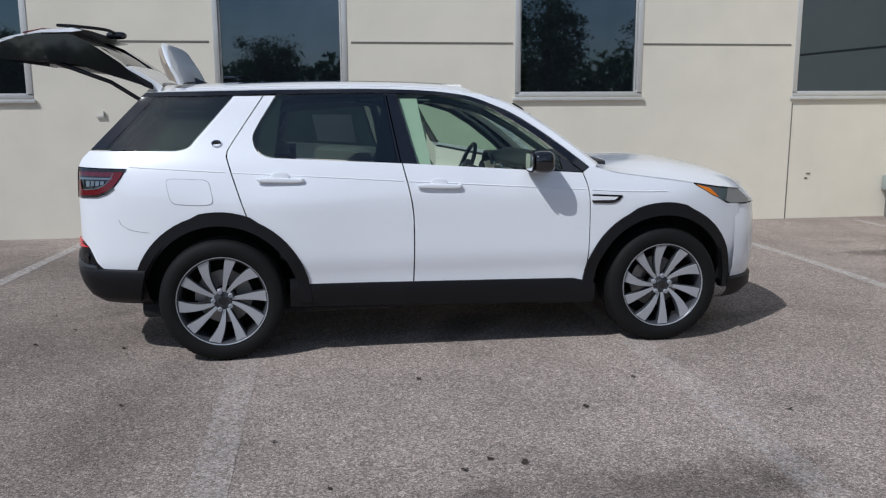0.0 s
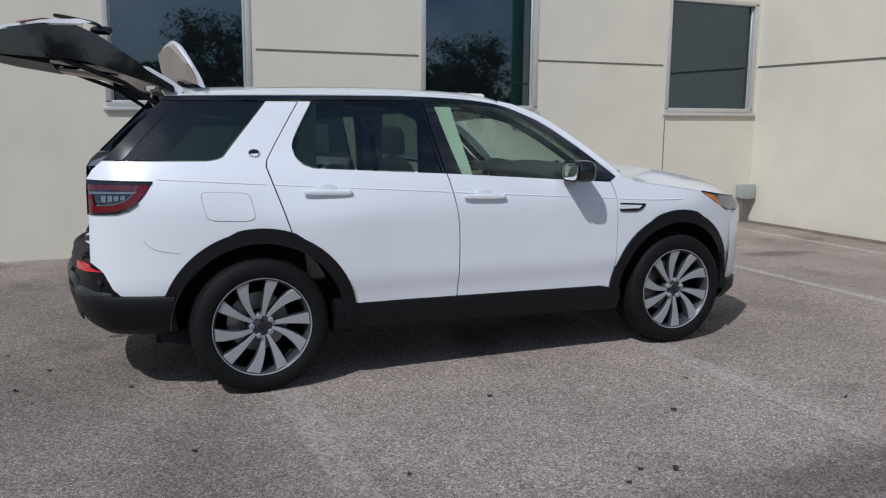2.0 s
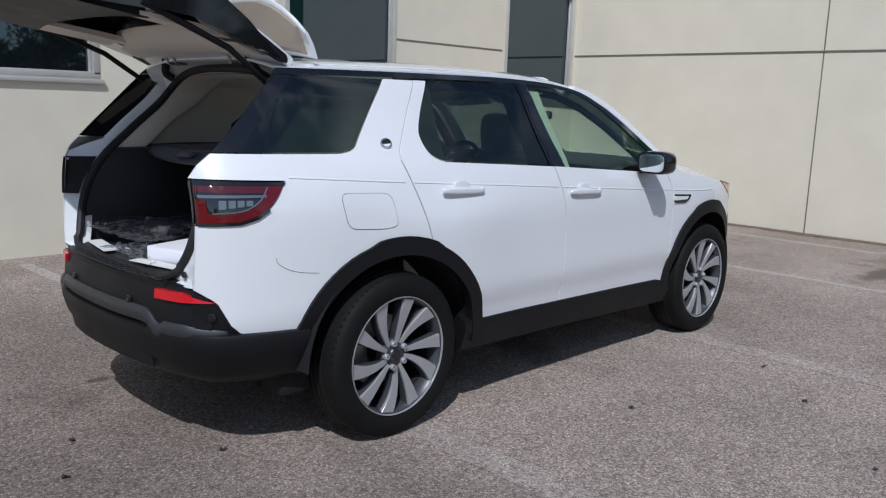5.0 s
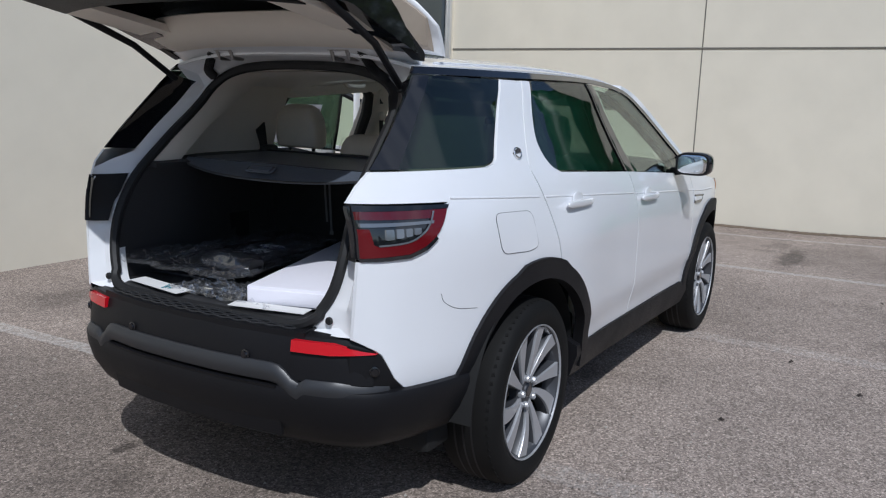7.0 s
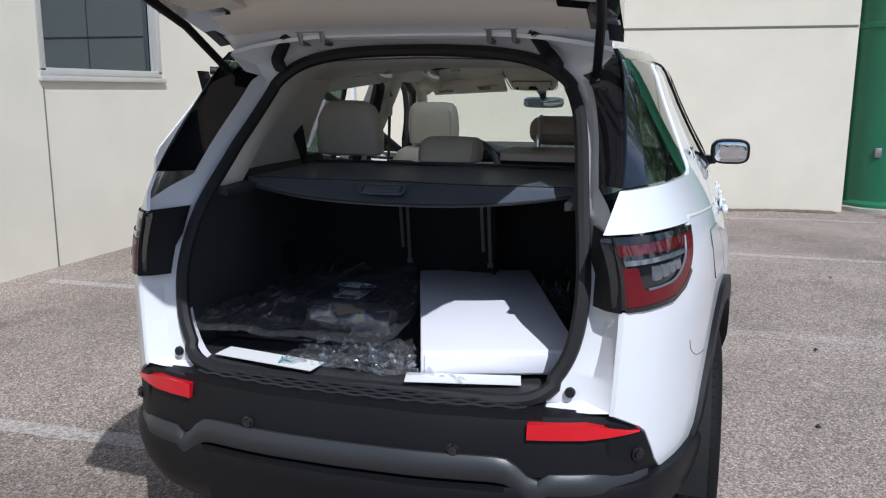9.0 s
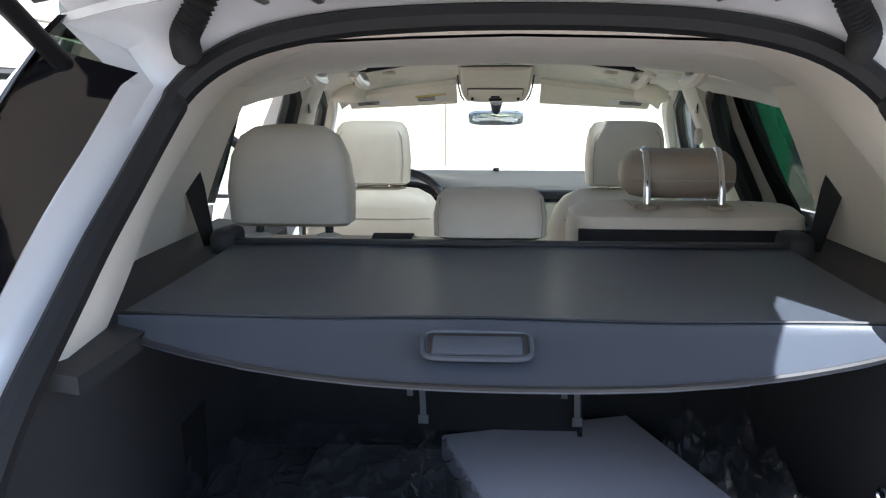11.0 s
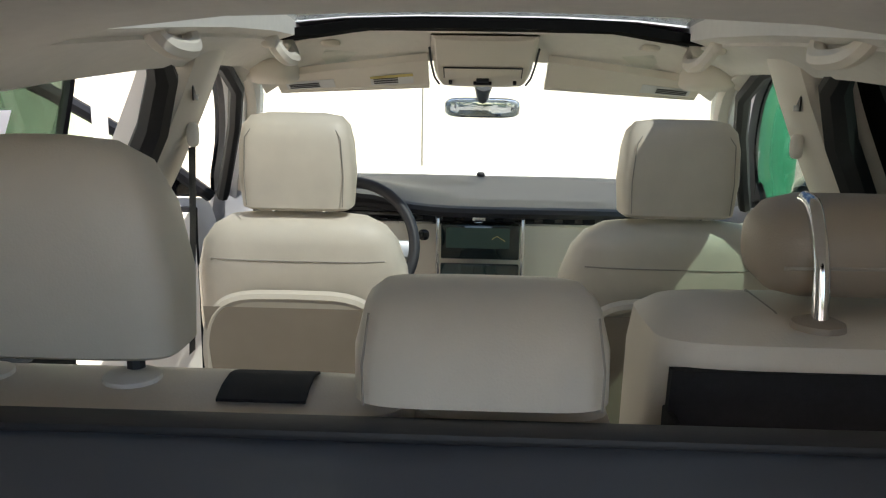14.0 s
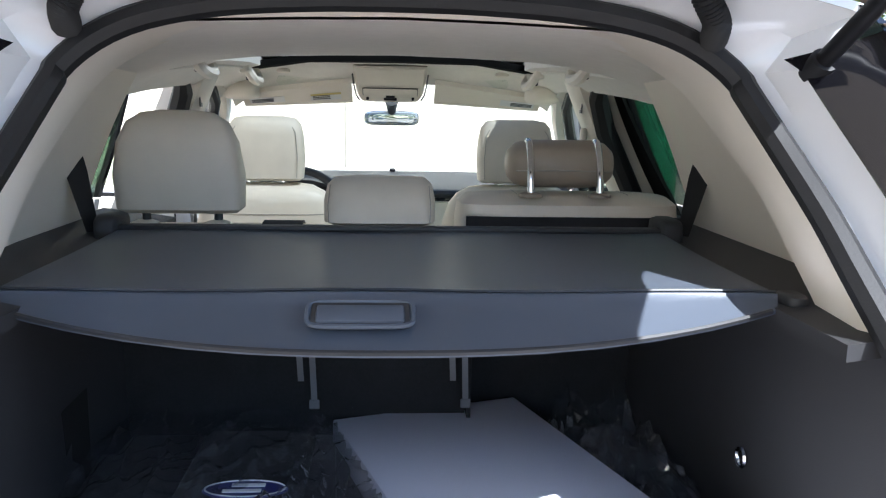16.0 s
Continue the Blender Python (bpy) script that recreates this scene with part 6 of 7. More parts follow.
def front_seat(y0, name_label):
    st = thing("front_seat", name_label, "car seat", (1.20, y0, 0.46), group="front seats")
    o = (1.20, y0, 0.46)
    p = vpart(st, o)
    # backrest, leaning back slightly (towards -x at the top)
    p("backrest", shell([((1.42, y0, 0.56), 0.10, 0.22, 0.5), ((1.38, y0, 0.75), 0.10, 0.245, 0.5), ((1.32, y0, 0.95), 0.095, 0.245, 0.5), ((1.275, y0, 1.08), 0.085, 0.235, 0.55),
                         ((1.25, y0, 1.15), 0.075, 0.215, 0.6), ((1.24, y0, 1.185), 0.06, 0.19, 0.65), ((1.235, y0, 1.208), 0.035, 0.15, 0.75), ((1.235, y0, 1.215), 0.01, 0.10, 0.9)], 28), M_CREAM)
    p("cushion", cushion((0.52, 0.50, 0.18), (1.60, y0, 0.60), 0.45, 12), M_CREAM)
    # hard back shell with map pocket
    rim = []
    for a in np.linspace(0, math.pi, 25):
        yy = y0 + 0.205 * math.copysign(abs(math.cos(a)) ** 0.45, math.cos(a))
        zz = 0.72 + 0.325 * abs(math.sin(a)) ** 0.45
        rim.append((1.385 - 0.30 * (zz - 0.55) - 0.105 + 0.02, yy, zz))
    p("back_shell_rim", tube(rim, 0.014, 8), M_CREAM)
    p("map_pocket", loft([[(1.385 - 0.30 * (zz - 0.55) - 0.098, y0 + 0.195 * t, zz) for t in np.linspace(-1, 1, 7)] for zz in (0.66, 0.80, 0.92, 1.02)], closed=False), M_TAUPE, "beige seat-back pocket")
    for s in (-1, 1):
        p("seam", seam_on([(1.20, y0 + s * 0.115, 1.198), (1.188, y0 + s * 0.115, 1.16), (1.193, y0 + s * 0.12, 1.10), (1.20, y0 + s * 0.125, 1.06)]), M_STITCH)
        p("headrest_post", tube([(1.235, y0 + s * 0.055, 1.18), (1.235, y0 + s * 0.055, 1.26)], 0.007, 8), M_CHROME)
    p("seam", seam_on([(1.1815 + dx, y0 + dy, 1.115) for dx, dy in ((0.017, -0.19), (0.0065, -0.15), (0.0015, -0.10), (0.0, 0.0), (0.0015, 0.10), (0.0065, 0.15), (0.017, 0.19))]), M_STITCH)
    hr = new("headrest")
    hr.parent = st
    hr["label"] = "cream leather headrest"
    q = lambda nm, bm, m: (bmesh.ops.translate(bm, vec=(-o[0], -o[1], -o[2]), verts=bm.verts), part(nm, bm, m, hr))
    q("pad", shell([((1.235, y0, 1.222), 0.035, 0.106, 0.5), ((1.235, y0, 1.230), 0.052, 0.118, 0.38), ((1.232, y0, 1.30), 0.060, 0.123, 0.34), ((1.225, y0, 1.37), 0.058, 0.119, 0.36),
                    ((1.222, y0, 1.405), 0.050, 0.112, 0.42), ((1.222, y0, 1.424), 0.034, 0.096, 0.5), ((1.222, y0, 1.430), 0.012, 0.06, 0.8)], 32), M_CREAM)
    loop = [(1.1765, y0 - 0.102, 1.236), (1.174, y0 - 0.105, 1.30), (1.169, y0 - 0.100, 1.38), (1.178, y0 - 0.085, 1.404), (1.176, y0, 1.408), (1.178, y0 + 0.085, 1.404), (1.169, y0 + 0.100, 1.38), (1.174, y0 + 0.105, 1.30), (1.1765, y0 + 0.102, 1.236)]
    q("seam", seam_on(loop, 0.0012), M_STITCH)
    return st


front_seat(0.412, "cream leather driver seat with upright headrest")
front_seat(-0.400, "cream leather passenger seat with upright headrest")

rear = thing("rear_bench", "cream leather rear bench, one side tipped forward", "car seat", (0.25, 0, 0.46))
rp = vpart(rear, (0.25, 0, 0.46))
# left backrest
rp("backrest", shell([((0.30, 0.36, 0.60), 0.09, 0.27, 0.35), ((0.27, 0.36, 0.85), 0.09, 0.275, 0.35), ((0.22, 0.36, 1.10), 0.08, 0.275, 0.35), ((0.205, 0.36, 1.188), 0.075, 0.272, 0.38), ((0.20, 0.36, 1.211), 0.06, 0.262, 0.45), ((0.20, 0.36, 1.219), 0.03, 0.23, 0.6)], 32), M_CREAM)
# middle backrest, a little lower
rp("middle_backrest", shell([((0.30, 0.0, 0.60), 0.09, 0.10, 0.35), ((0.24, 0.0, 1.05), 0.08, 0.105, 0.35), ((0.225, 0.0, 1.17), 0.07, 0.10, 0.4), ((0.225, 0.0, 1.20), 0.05, 0.09, 0.5), ((0.225, 0.0, 1.206), 0.02, 0.06, 0.8)], 24), M_CREAM)
rp("seat_cushion", cushion((0.55, 1.28, 0.20), (0.55, 0, 0.62), 0.35, 14), M_CREAM)
# right backrest, tipped: leather top and black carpeted back
rp("tipped_backrest", shell([((0.40, -0.375, 0.65), 0.09, 0.235, 0.3), ((0.33, -0.375, 1.10), 0.09, 0.238, 0.3), ((0.31, -0.375, 1.225), 0.092, 0.24, 0.3), ((0.308, -0.375, 1.262), 0.088, 0.236, 0.33), ((0.31, -0.375, 1.277), 0.07, 0.22, 0.45), ((0.31, -0.375, 1.282), 0.04, 0.18, 0.6)], 36), M_CREAM)
rp("back_carpet", sheet([-0.61, -0.5, -0.38, -0.26, -0.150], [0.70, 0.9, 1.10, 1.238], lambda y, z: Vector((0.214 + (0.10 * (1.238 - z)), y, z)), 0.012, (1, 0, 0)), M_BLKFAB, "black carpet on the seat back")
rp("back_carpet", sheet([-0.148, 0.0, 0.2, 0.4, 0.64], [0.70, 0.9, 1.10, 1.19], lambda y, z: Vector((0.108 + (0.10 * (1.19 - z)), y, z)), 0.012, (1, 0, 0)), M_BLKFAB, "black carpet on the seat back")
rp("back_carpet", box((0.125, 0.008, 0.50), (0.178, -0.1535, 0.945), 0.002), M_BLKFAB)
rp("seat_panel_gap", tube([(0.20, 0.092, 1.18), (0.26, 0.092, 1.20)], 0.004, 5), M_BLKFAB)
rp("release_strap", sheet([0.155, 0.175, 0.20, 0.215, 0.23], [0.185, 0.235, 0.265], lambda x, y: Vector((x, y, 1.222 + 0.008 * math.sin((x - 0.155) / 0.075 * math.pi))), 0.003), M_BELT, "black release strap")
rp("seam", seam_on([(0.14, 0.30, 1.204), (0.18, 0.30, 1.213), (0.25, 0.30, 1.211)]), M_STITCH)
rp("seam", seam_on([(0.225, -0.262, 1.262), (0.27, -0.262, 1.281), (0.36, -0.262, 1.281)]), M_STITCH)
rp("seam", seam_on([(0.225, -0.505, 1.262), (0.27, -0.505, 1.281), (0.36, -0.505, 1.281)]), M_STITCH)
rp("bench_infill", box((0.05, 0.05, 0.02), (0.20, 0.125, 1.20), 0.006), M_CREAM)


def rear_headrest(label, pad, posts, seams=(), post_r=0.008):
    h = new("headrest")
    h.parent = rear
    h["label"] = label
    for nm, bm, m in [("pad", pad, None)] + posts + list(seams):
        bmesh.ops.translate(bm, vec=(-0.25, 0, -0.46), verts=bm.verts)
        part(nm, bm, m or (M_TAUPE if "taupe" in label else M_CREAM), h)
    return h


yc = 0.432
rear_headrest("grey-beige leather headrest standing up on two posts",
              shell([((0.215, yc, 1.243), 0.03, 0.112, 0.5), ((0.215, yc, 1.252), 0.050, 0.124, 0.42), ((0.21, yc, 1.32), 0.058, 0.126, 0.40), ((0.205, yc, 1.385), 0.055, 0.116, 0.45), ((0.205, yc, 1.425), 0.045, 0.098, 0.55), ((0.205, yc, 1.443), 0.028, 0.07, 0.7), ((0.205, yc, 1.448), 0.008, 0.03, 1.0)], 36),
              [("post", tube([(0.215, yc + s * 0.072, 1.20), (0.215, yc + s * 0.072, 1.25)], 0.009, 8), M_SATIN) for s in (-1, 1)]
              + [("post_collar", lathe([(0, 1.206), (0.028, 1.206), (0.026, 1.214), (0.016, 1.217), (0, 1.217)], 20, "z"), M_TRIM) for s in ()],
              [("seam", seam_on([(0.160, yc - 0.10, 1.385), (0.1565, yc - 0.05, 1.40), (0.1555, yc, 1.402), (0.1565, yc + 0.05, 1.40), (0.160, yc + 0.10, 1.385)], 0.0010), M_STITCH)])
for s in (-1, 1):
    c = lathe([(0, 0), (0.028, 0), (0.027, 0.006), (0.016, 0.010), (0, 0.010)], 20, "z")
    bmesh.ops.translate(c, vec=(0.205, yc + s * 0.072, 1.217), verts=c.verts)
    rp("post_collar", c, M_TRIM)
rear_headrest("beige leather middle headrest pushed down",
              shell([((0.185, 0.030, 1.228), 0.055, 0.095, 0.45), ((0.185, 0.030, 1.236), 0.075, 0.110, 0.38), ((0.20, 0.030, 1.275), 0.075, 0.112, 0.38), ((0.21, 0.030, 1.305), 0.060, 0.106, 0.45), ((0.215, 0.030, 1.318), 0.035, 0.092, 0.6), ((0.215, 0.030, 1.321), 0.012, 0.06, 0.9)], 36), [],
              [("seam", seam_on([(0.110, 0.030 + s * 0.098, 1.238), (0.118, 0.030 + s * 0.10, 1.27), (0.142, 0.030 + s * 0.097, 1.308)], 0.0011), M_STITCH) for s in (-1, 1)])
# rolled headrest folded forward, lying along y
rings = []
for y in (-0.475, -0.470, -0.455, -0.43, -0.36, -0.29, -0.262, -0.247, -0.242):
    e = min(1.0, 0.35 + 0.65 * min(1, (abs(abs(y + 0.3585) - 0.1165) / 0.03)) ** 0.5)
    rings.append([(0.305 + 0.066 * e * math.cos(a), y, 1.345 + 0.052 * e * math.copysign(abs(math.sin(a)) ** 0.8, math.sin(a))) for a in np.linspace(0, 2 * math.pi, 24, endpoint=False)])
hoops = []
for yy in (-0.285, -0.432):
    hoops.append(("chrome_hoop", tube(spline([(0.222, yy, 1.284), (0.226, yy, 1.315), (0.236, yy, 1.35), (0.262, yy, 1.388), (0.285, yy, 1.394)], 4), 0.008, 10), M_CHROME))
    c = lathe([(0, 0), (0.025, 0), (0.024, 0.006), (0.014, 0.010), (0, 0.010)], 18, "z")
    bmesh.ops.translate(c, vec=(0.225, yy, 1.280), verts=c.verts)
    hoops.append(("post_collar", c, M_TAUPE))
rear_headrest("taupe leather headrest folded forward with chrome hoops", loft(rings), hoops,
              [("seam", seam_on([(0.241, -0.46, 1.333), (0.239, -0.36, 1.335), (0.241, -0.255, 1.333)], 0.002), M_STITCH)])

# seat belts
for s in (-1, 1):
    belt = thing("seat_belt", "black seat belt hanging from the pillar", "seat belt", (0.14, s * 0.60, 1.40), group="seat belts")
    bp = vpart(belt, (0.14, s * 0.60, 1.40))
    bp("webbing", loft([[(0.085, s * 0.628, 1.415), (0.135, s * 0.605, 1.40)], [(0.088, s * 0.612, 1.33), (0.135, s * 0.588, 1.33)], [(0.105, s * 0.585, 1.215), (0.135, s * 0.572, 1.215)]], closed=False), M_BELT)
    bp("guide", cushion((0.05, 0.02, 0.03), (0.11, s * 0.622, 1.412), 0.6, 8), M_BLACKP)
    fb = thing("seat_belt", "dark seat belt on the front pillar", "seat belt", (1.14, s * 0.61, 1.38), group="seat belts")
    fp = vpart(fb, (1.14, s * 0.61, 1.38))
    if s > 0:
        fp("webbing", loft([[(1.115, s * 0.612, 1.36), (1.16, s * 0.612, 1.36)], [(1.14, s * 0.625, 1.20), (1.18, s * 0.625, 1.20)], [(1.17, s * 0.65, 0.9), (1.21, s * 0.65, 0.9)]], closed=False), M_BELT)
    fp("guide", cushion((0.03, 0.022, 0.05), (1.135, s * 0.608, 1.385), 0.6, 8), M_TRIM)
    lb = box((0.03, 0.003, 0.04), (1.10, s * 0.588, 1.475), 0.001)
    fp("pillar_label", lb, M_SATIN)

# ---- dashboard ----
dash = thing("dashboard", "black and cream dashboard with centre screen", "dashboard", (2.05, 0, 1.0))
dp = vpart(dash, (2.05, 0, 1.0))


def dash_pt(u, v):
    y = v * 0.70
    hood = 0.055 * math.exp(-((y - 0.38) / 0.16) ** 2) * math.exp(-((u - 0.25) / 0.3) ** 2)
    return Vector((1.90 + 0.48 * u + 0.05 * v * v, y, 1.128 + 0.045 * u + hood - 0.02 * v ** 4))


dp("top", sheet(np.linspace(0, 1, 9), np.linspace(-1, 1, 29), dash_pt, 0.04), M_DASH, "black dashboard top")
dp("edge", tube([dash_pt(0, v) + Vector((-0.004, 0, -0.012)) for v in np.linspace(-1, 1, 29)], 0.018, 8), M_DASH)
dp("air_vent", box((0.03, 1.24, 0.030), (1.915, -0.02, 1.098), 0.006), M_GLOSSB, "gloss black air vent band")
for y in np.linspace(-0.5, 0.16, 12):
    dp("vent_fin", box((0.006, 0.035, 0.018), (1.898, y, 1.098), 0.001), M_BLACKP)
dp("cream_panel", sheet([0, 0.5, 1], np.linspace(-1, 1, 15), lambda u, v: Vector((1.905 + 0.05 * u, 0.70 * v, 1.082 - 0.20 * u)), 0.03, (1, 0, 0)), M_TRIM, "cream leather dashboard panel")
dp("strip", tube([(1.902, y, 1.083) for y in np.linspace(-0.68, 0.25, 8)], 0.006, 6), M_CHROME)
dp("centre_screen", box((0.012, 0.235, 0.105), (1.876, 0.005, 1.030), 0.004), M_SCREEN, "centre touch screen")
dp("screen_map", box((0.002, 0.19, 0.062), (1.869, 0.012, 1.043), 0.0), M_MAP)
dp("screen_line", tube([(1.867, -0.03, 1.04), (1.867, -0.045, 1.05), (1.867, -0.07, 1.035)], 0.0016, 4), M_YELLOW)
dp("lower_screen", box((0.012, 0.235, 0.12), (1.87, 0.005, 0.905), 0.004), M_SCREEN)
for s in (-1, 1):
    dp("chrome_trim", box((0.014, 0.012, 0.26), (1.878, 0.005 + s * 0.127, 0.972), 0.004), M_CHROME)
dp("clock_logo", box((0.012, 0.04, 0.016), (1.893, 0.01, 1.098), 0.003), M_CHROME)
dp("instrument_hood", sheet(np.linspace(0, math.pi, 11), [0, 1], lambda a, t: Vector((1.86 + 0.14 * t, 0.375 + 0.17 * math.cos(a), 1.075 + 0.085 * math.sin(a))), 0.012, (0, 0, 1)), M_DASH)
dp("instruments", box((0.01, 0.30, 0.10), (1.93, 0.375, 1.085), 0.004), M_SCREEN)
dp("start_button", cushion((0.012, 0.034, 0.034), (1.893, 0.175, 1.045), 0.8, 8), M_GLOSSB)
dp("sensor", cushion((0.03, 0.03, 0.018), (2.37, 0, 1.178), 0.8, 8), M_BLACKP)
dp("console", box((0.65, 0.26, 0.35), (1.62, 0, 0.66), 0.03), M_BLKTRIM)
wheel_o = (1.70, 0.375, 1.045)
swm = Matrix.Translation(wheel_o) @ Matrix.Rotation(radians(-68), 4, "Y")
stw = thing("steering_wheel", "black leather steering wheel with silver spokes", "steering wheel", wheel_o)
for nm, bm, m in (("rim", tube([(0.185 * math.cos(a), 0.185 * math.sin(a), 0) for a in np.linspace(0, 2 * math.pi, 48, endpoint=False)], 0.016, 10, closed=True), M_DASH),
                  ("airbag_hub", cushion((0.15, 0.17, 0.06), (-0.01, 0, -0.01), 0.6, 10), M_DASH),
                  ("spoke", box((0.05, 0.36, 0.018), (-0.005, 0, -0.005), 0.006), M_ALLOY), ("spoke", box((0.18, 0.05, 0.018), (-0.09, 0, -0.005), 0.006), M_ALLOY),
                  ("column", tube([(0, 0, -0.02), (0, 0, -0.25)], 0.04, 12), M_BLACKP)):
    bmesh.ops.transform(bm, matrix=Matrix.Rotation(radians(-68), 4, "Y"), verts=bm.verts)
    part(nm, bm, m, stw)

# ---- visors, roof console, mirror ----
for s in (-1, 1):
    vz = thing("sun_visor", "ivory sun visor folded against the roof with printed label", "sun visor", (1.70, s * 0.35, 1.53), group="sun visors")
    vp = vpart(vz, (1.70, s * 0.35, 1.53))
    pl = lambda u, v: Vector((1.665 + 0.10 * u + 0.02 * v, s * (0.158 + 0.415 * v), (1.572 - 0.050 * v) * (1 - u) + (1.502 - 0.022 * v) * u))
    vp("flap", sheet(np.linspace(0, 1, 5), np.linspace(0, 1, 8), pl, 0.018), M_TRIM)
    vp("edge", tube([pl(1, v) + Vector((0, 0, -0.008)) for v in np.linspace(0, 1, 8)], 0.012, 8), M_TRIM)
    for a, b, m in ((0.62, 0.94, M_LABEL), (0.10, 0.38, M_LABEL)):
        if s < 0 and a < 0.5:
            continue
        lab = sheet([0.40, 0.80], [a, b], lambda u, v: pl(u, v) + Vector((-0.002, 0, -0.0198)), 0.001, (0, 0, 1))
        vp("label", lab, m, "white printed label")
        for k in range(3):
            vp("print", sheet([0.50 + 0.09 * k, 0.54 + 0.09 * k], [a + 0.10, b - 0.02], lambda u, v: pl(u, v) + Vector((-0.003, 0, -0.0212)), 0.0006, (0, 0, 1)), M_INK)
        if a < 0.5:
            vp("print", sheet([0.40, 0.50], [a, b], lambda u, v: pl(u, v) + Vector((-0.003, 0, -0.0212)), 0.0006, (0, 0, 1)), M_YELLOW)
    vp("pivot", cushion((0.05, 0.05, 0.02), (1.585, s * 0.40, 1.590), 0.7, 8), M_TRIM)

rc = thing("roof_console", "ivory roof console with buttons and lamps", "console", (1.72, 0.005, 1.56))
cp = vpart(rc, (1.72, 0.005, 1.56))
def console_ring(x, w, zt, zb):
    return [(x, 0.012 + y, z) for y, z in ((-w, zt), (-w * 0.98, zb + 0.016), (-w * 0.90, zb + 0.003), (-w * 0.5, zb), (w * 0.5, zb), (w * 0.90, zb + 0.003), (w * 0.98, zb + 0.016), (w, zt))]


cp("housing", loft([console_ring(1.560, 0.136, 1.612, 1.600), console_ring(1.60, 0.137, 1.605, 1.578), console_ring(1.68, 0.136, 1.60, 1.545), console_ring(1.74, 0.133, 1.585, 1.515), console_ring(1.775, 0.126, 1.57, 1.494), console_ring(1.80, 0.118, 1.56, 1.487), console_ring(1.84, 0.10, 1.55, 1.490)]), M_TRIM)
tilt = Matrix.Translation((1.722, 0.012, 1.521)) @ Matrix.Rotation(radians(27), 4, "Y")


def on_console(name, size, at, m, lb="", bev=0.002):
    b = box(size, at, bev)
    bmesh.ops.transform(b, matrix=tilt, verts=b.verts)
    cp(name, b, m, lb)


on_console("lamp_cover", (0.052, 0.205, 0.006), (-0.008, 0, -0.001), M_TRIM, "pale reading-lamp cover")
for s in (-1, 1):
    on_console("cover_gap", (0.055, 0.0022, 0.003), (-0.008, s * 0.1045, -0.0015), M_SATIN, bev=0)
on_console("cover_gap", (0.0022, 0.207, 0.003), (-0.0355, 0, -0.0015), M_SATIN, bev=0)
on_console("button", (0.016, 0.034, 0.008), (0.031, 0, -0.003), M_SATIN)
on_console("button", (0.010, 0.050, 0.008), (0.048, 0, -0.003), M_BLACKP)
for s in (-1, 1):
    on_console("button", (0.014, 0.010, 0.008), (0.046, s * 0.088, -0.002), M_BLACKP)
    cp("shadow_gap", tube([(1.60, 0.012 + s * 0.139, 1.583), (1.70, 0.012 + s * 0.138, 1.545), (1.76, 0.012 + s * 0.132, 1.512), (1.785, 0.012 + s * 0.120, 1.493)], 0.003, 6), M_SATIN)
mi = thing("rear_view_mirror", "frameless rear-view mirror under the windscreen top", "mirror", (2.06, 0.006, 1.42))
mp = vpart(mi, (2.06, 0.006, 1.42))
mp("housing", cushion((0.035, 0.235, 0.062), (2.075, 0.006, 1.421), 0.45, 12), M_BLACKP)
mp("mirror_glass", cushion((0.008, 0.228, 0.056), (2.056, 0.006, 1.421), 0.4, 12), M_MIRROR)
mp("stalk", tube([(2.08, 0.006, 1.43), (2.04, 0.006, 1.470), (1.97, 0.006, 1.50)], [0.014, 0.022, 0.03], 10), M_BLACKP)

# ---- things in the boot ----
bx = thing("cardboard_box", "flat white cardboard box lying on the boot floor", "box", (-0.28, -0.26, FLOOR_Z), )
bx.rotation_euler = (0, 0, radians(18))
bx.location = (-0.24, -0.207, FLOOR_Z + 0.012)
part("carton", box((0.95, 0.41, 0.068), (-0.035, 0, 0.034), 0.006, 2), M_PAPER, bx)
part("lid_flap", box((0.006, 0.39, 0.050), (-0.5125, 0, 0.032), 0.002), M_PAPER, bx)

mats = thing("floor_mats", "stack of black rubber floor mats in the boot", "floor mat", (-0.22, 0.30, FLOOR_Z + 0.004))
for k, (w, l, dx, dy, rz) in enumerate(((0.78, 0.50, 0.0, 0.0, 2), (0.70, 0.46, 0.03, 0.02, -3), (0.62, 0.44, -0.05, 0.01, 4))):
    b = box((w, l, 0.014), (0, 0, 0.007), 0.006, 2)
    bmesh.ops.transform(b, matrix=Matrix.Translation((dx, dy, 0.016 * k)) @ Matrix.Rotation(radians(rz), 4, "Z"), verts=b.verts)
    part("mat", b, M_MAT, mats)
case = thing("carpet_mat_pack", "folded black carpet mat with an oval blue badge", "car mat", (-0.16, 0.255, FLOOR_Z + 0.052))
part("carpet", box((0.44, 0.21, 0.03), (0, 0, 0.015), 0.012, 3), M_BLKFAB, case)
ov = lathe([(0, 0), (0.07, 0), (0.068, 0.003), (0, 0.003)], 40, "z")
bmesh.ops.scale(ov, vec=(0.45, 1, 1), verts=ov.verts)
bmesh.ops.translate(ov, vec=(-0.04, -0.012, 0.030), verts=ov.verts)
part("badge", ov, M_BLUE, case, "oval blue badge")
part("badge_rim", tube([(-0.04 + 0.029 * math.cos(a), -0.012 + 0.065 * math.sin(a), 0.033) for a in np.linspace(0, 2 * math.pi, 40, endpoint=False)], 0.0016, 5, closed=True), M_LABEL, case)
for dx, dy, w in ((0.010, -0.004, 0.055), (-0.010, 0.004, 0.062)):
    part("badge_bar", box((0.010, w, 0.002), (-0.04 + dx, -0.012 + dy, 0.0335), 0.0), M_LABEL, case)
tag = thing("paper_tag", "white printed paper tag lying on the mats", "paper tag", (-0.315, 0.215, FLOOR_Z + 0.084))
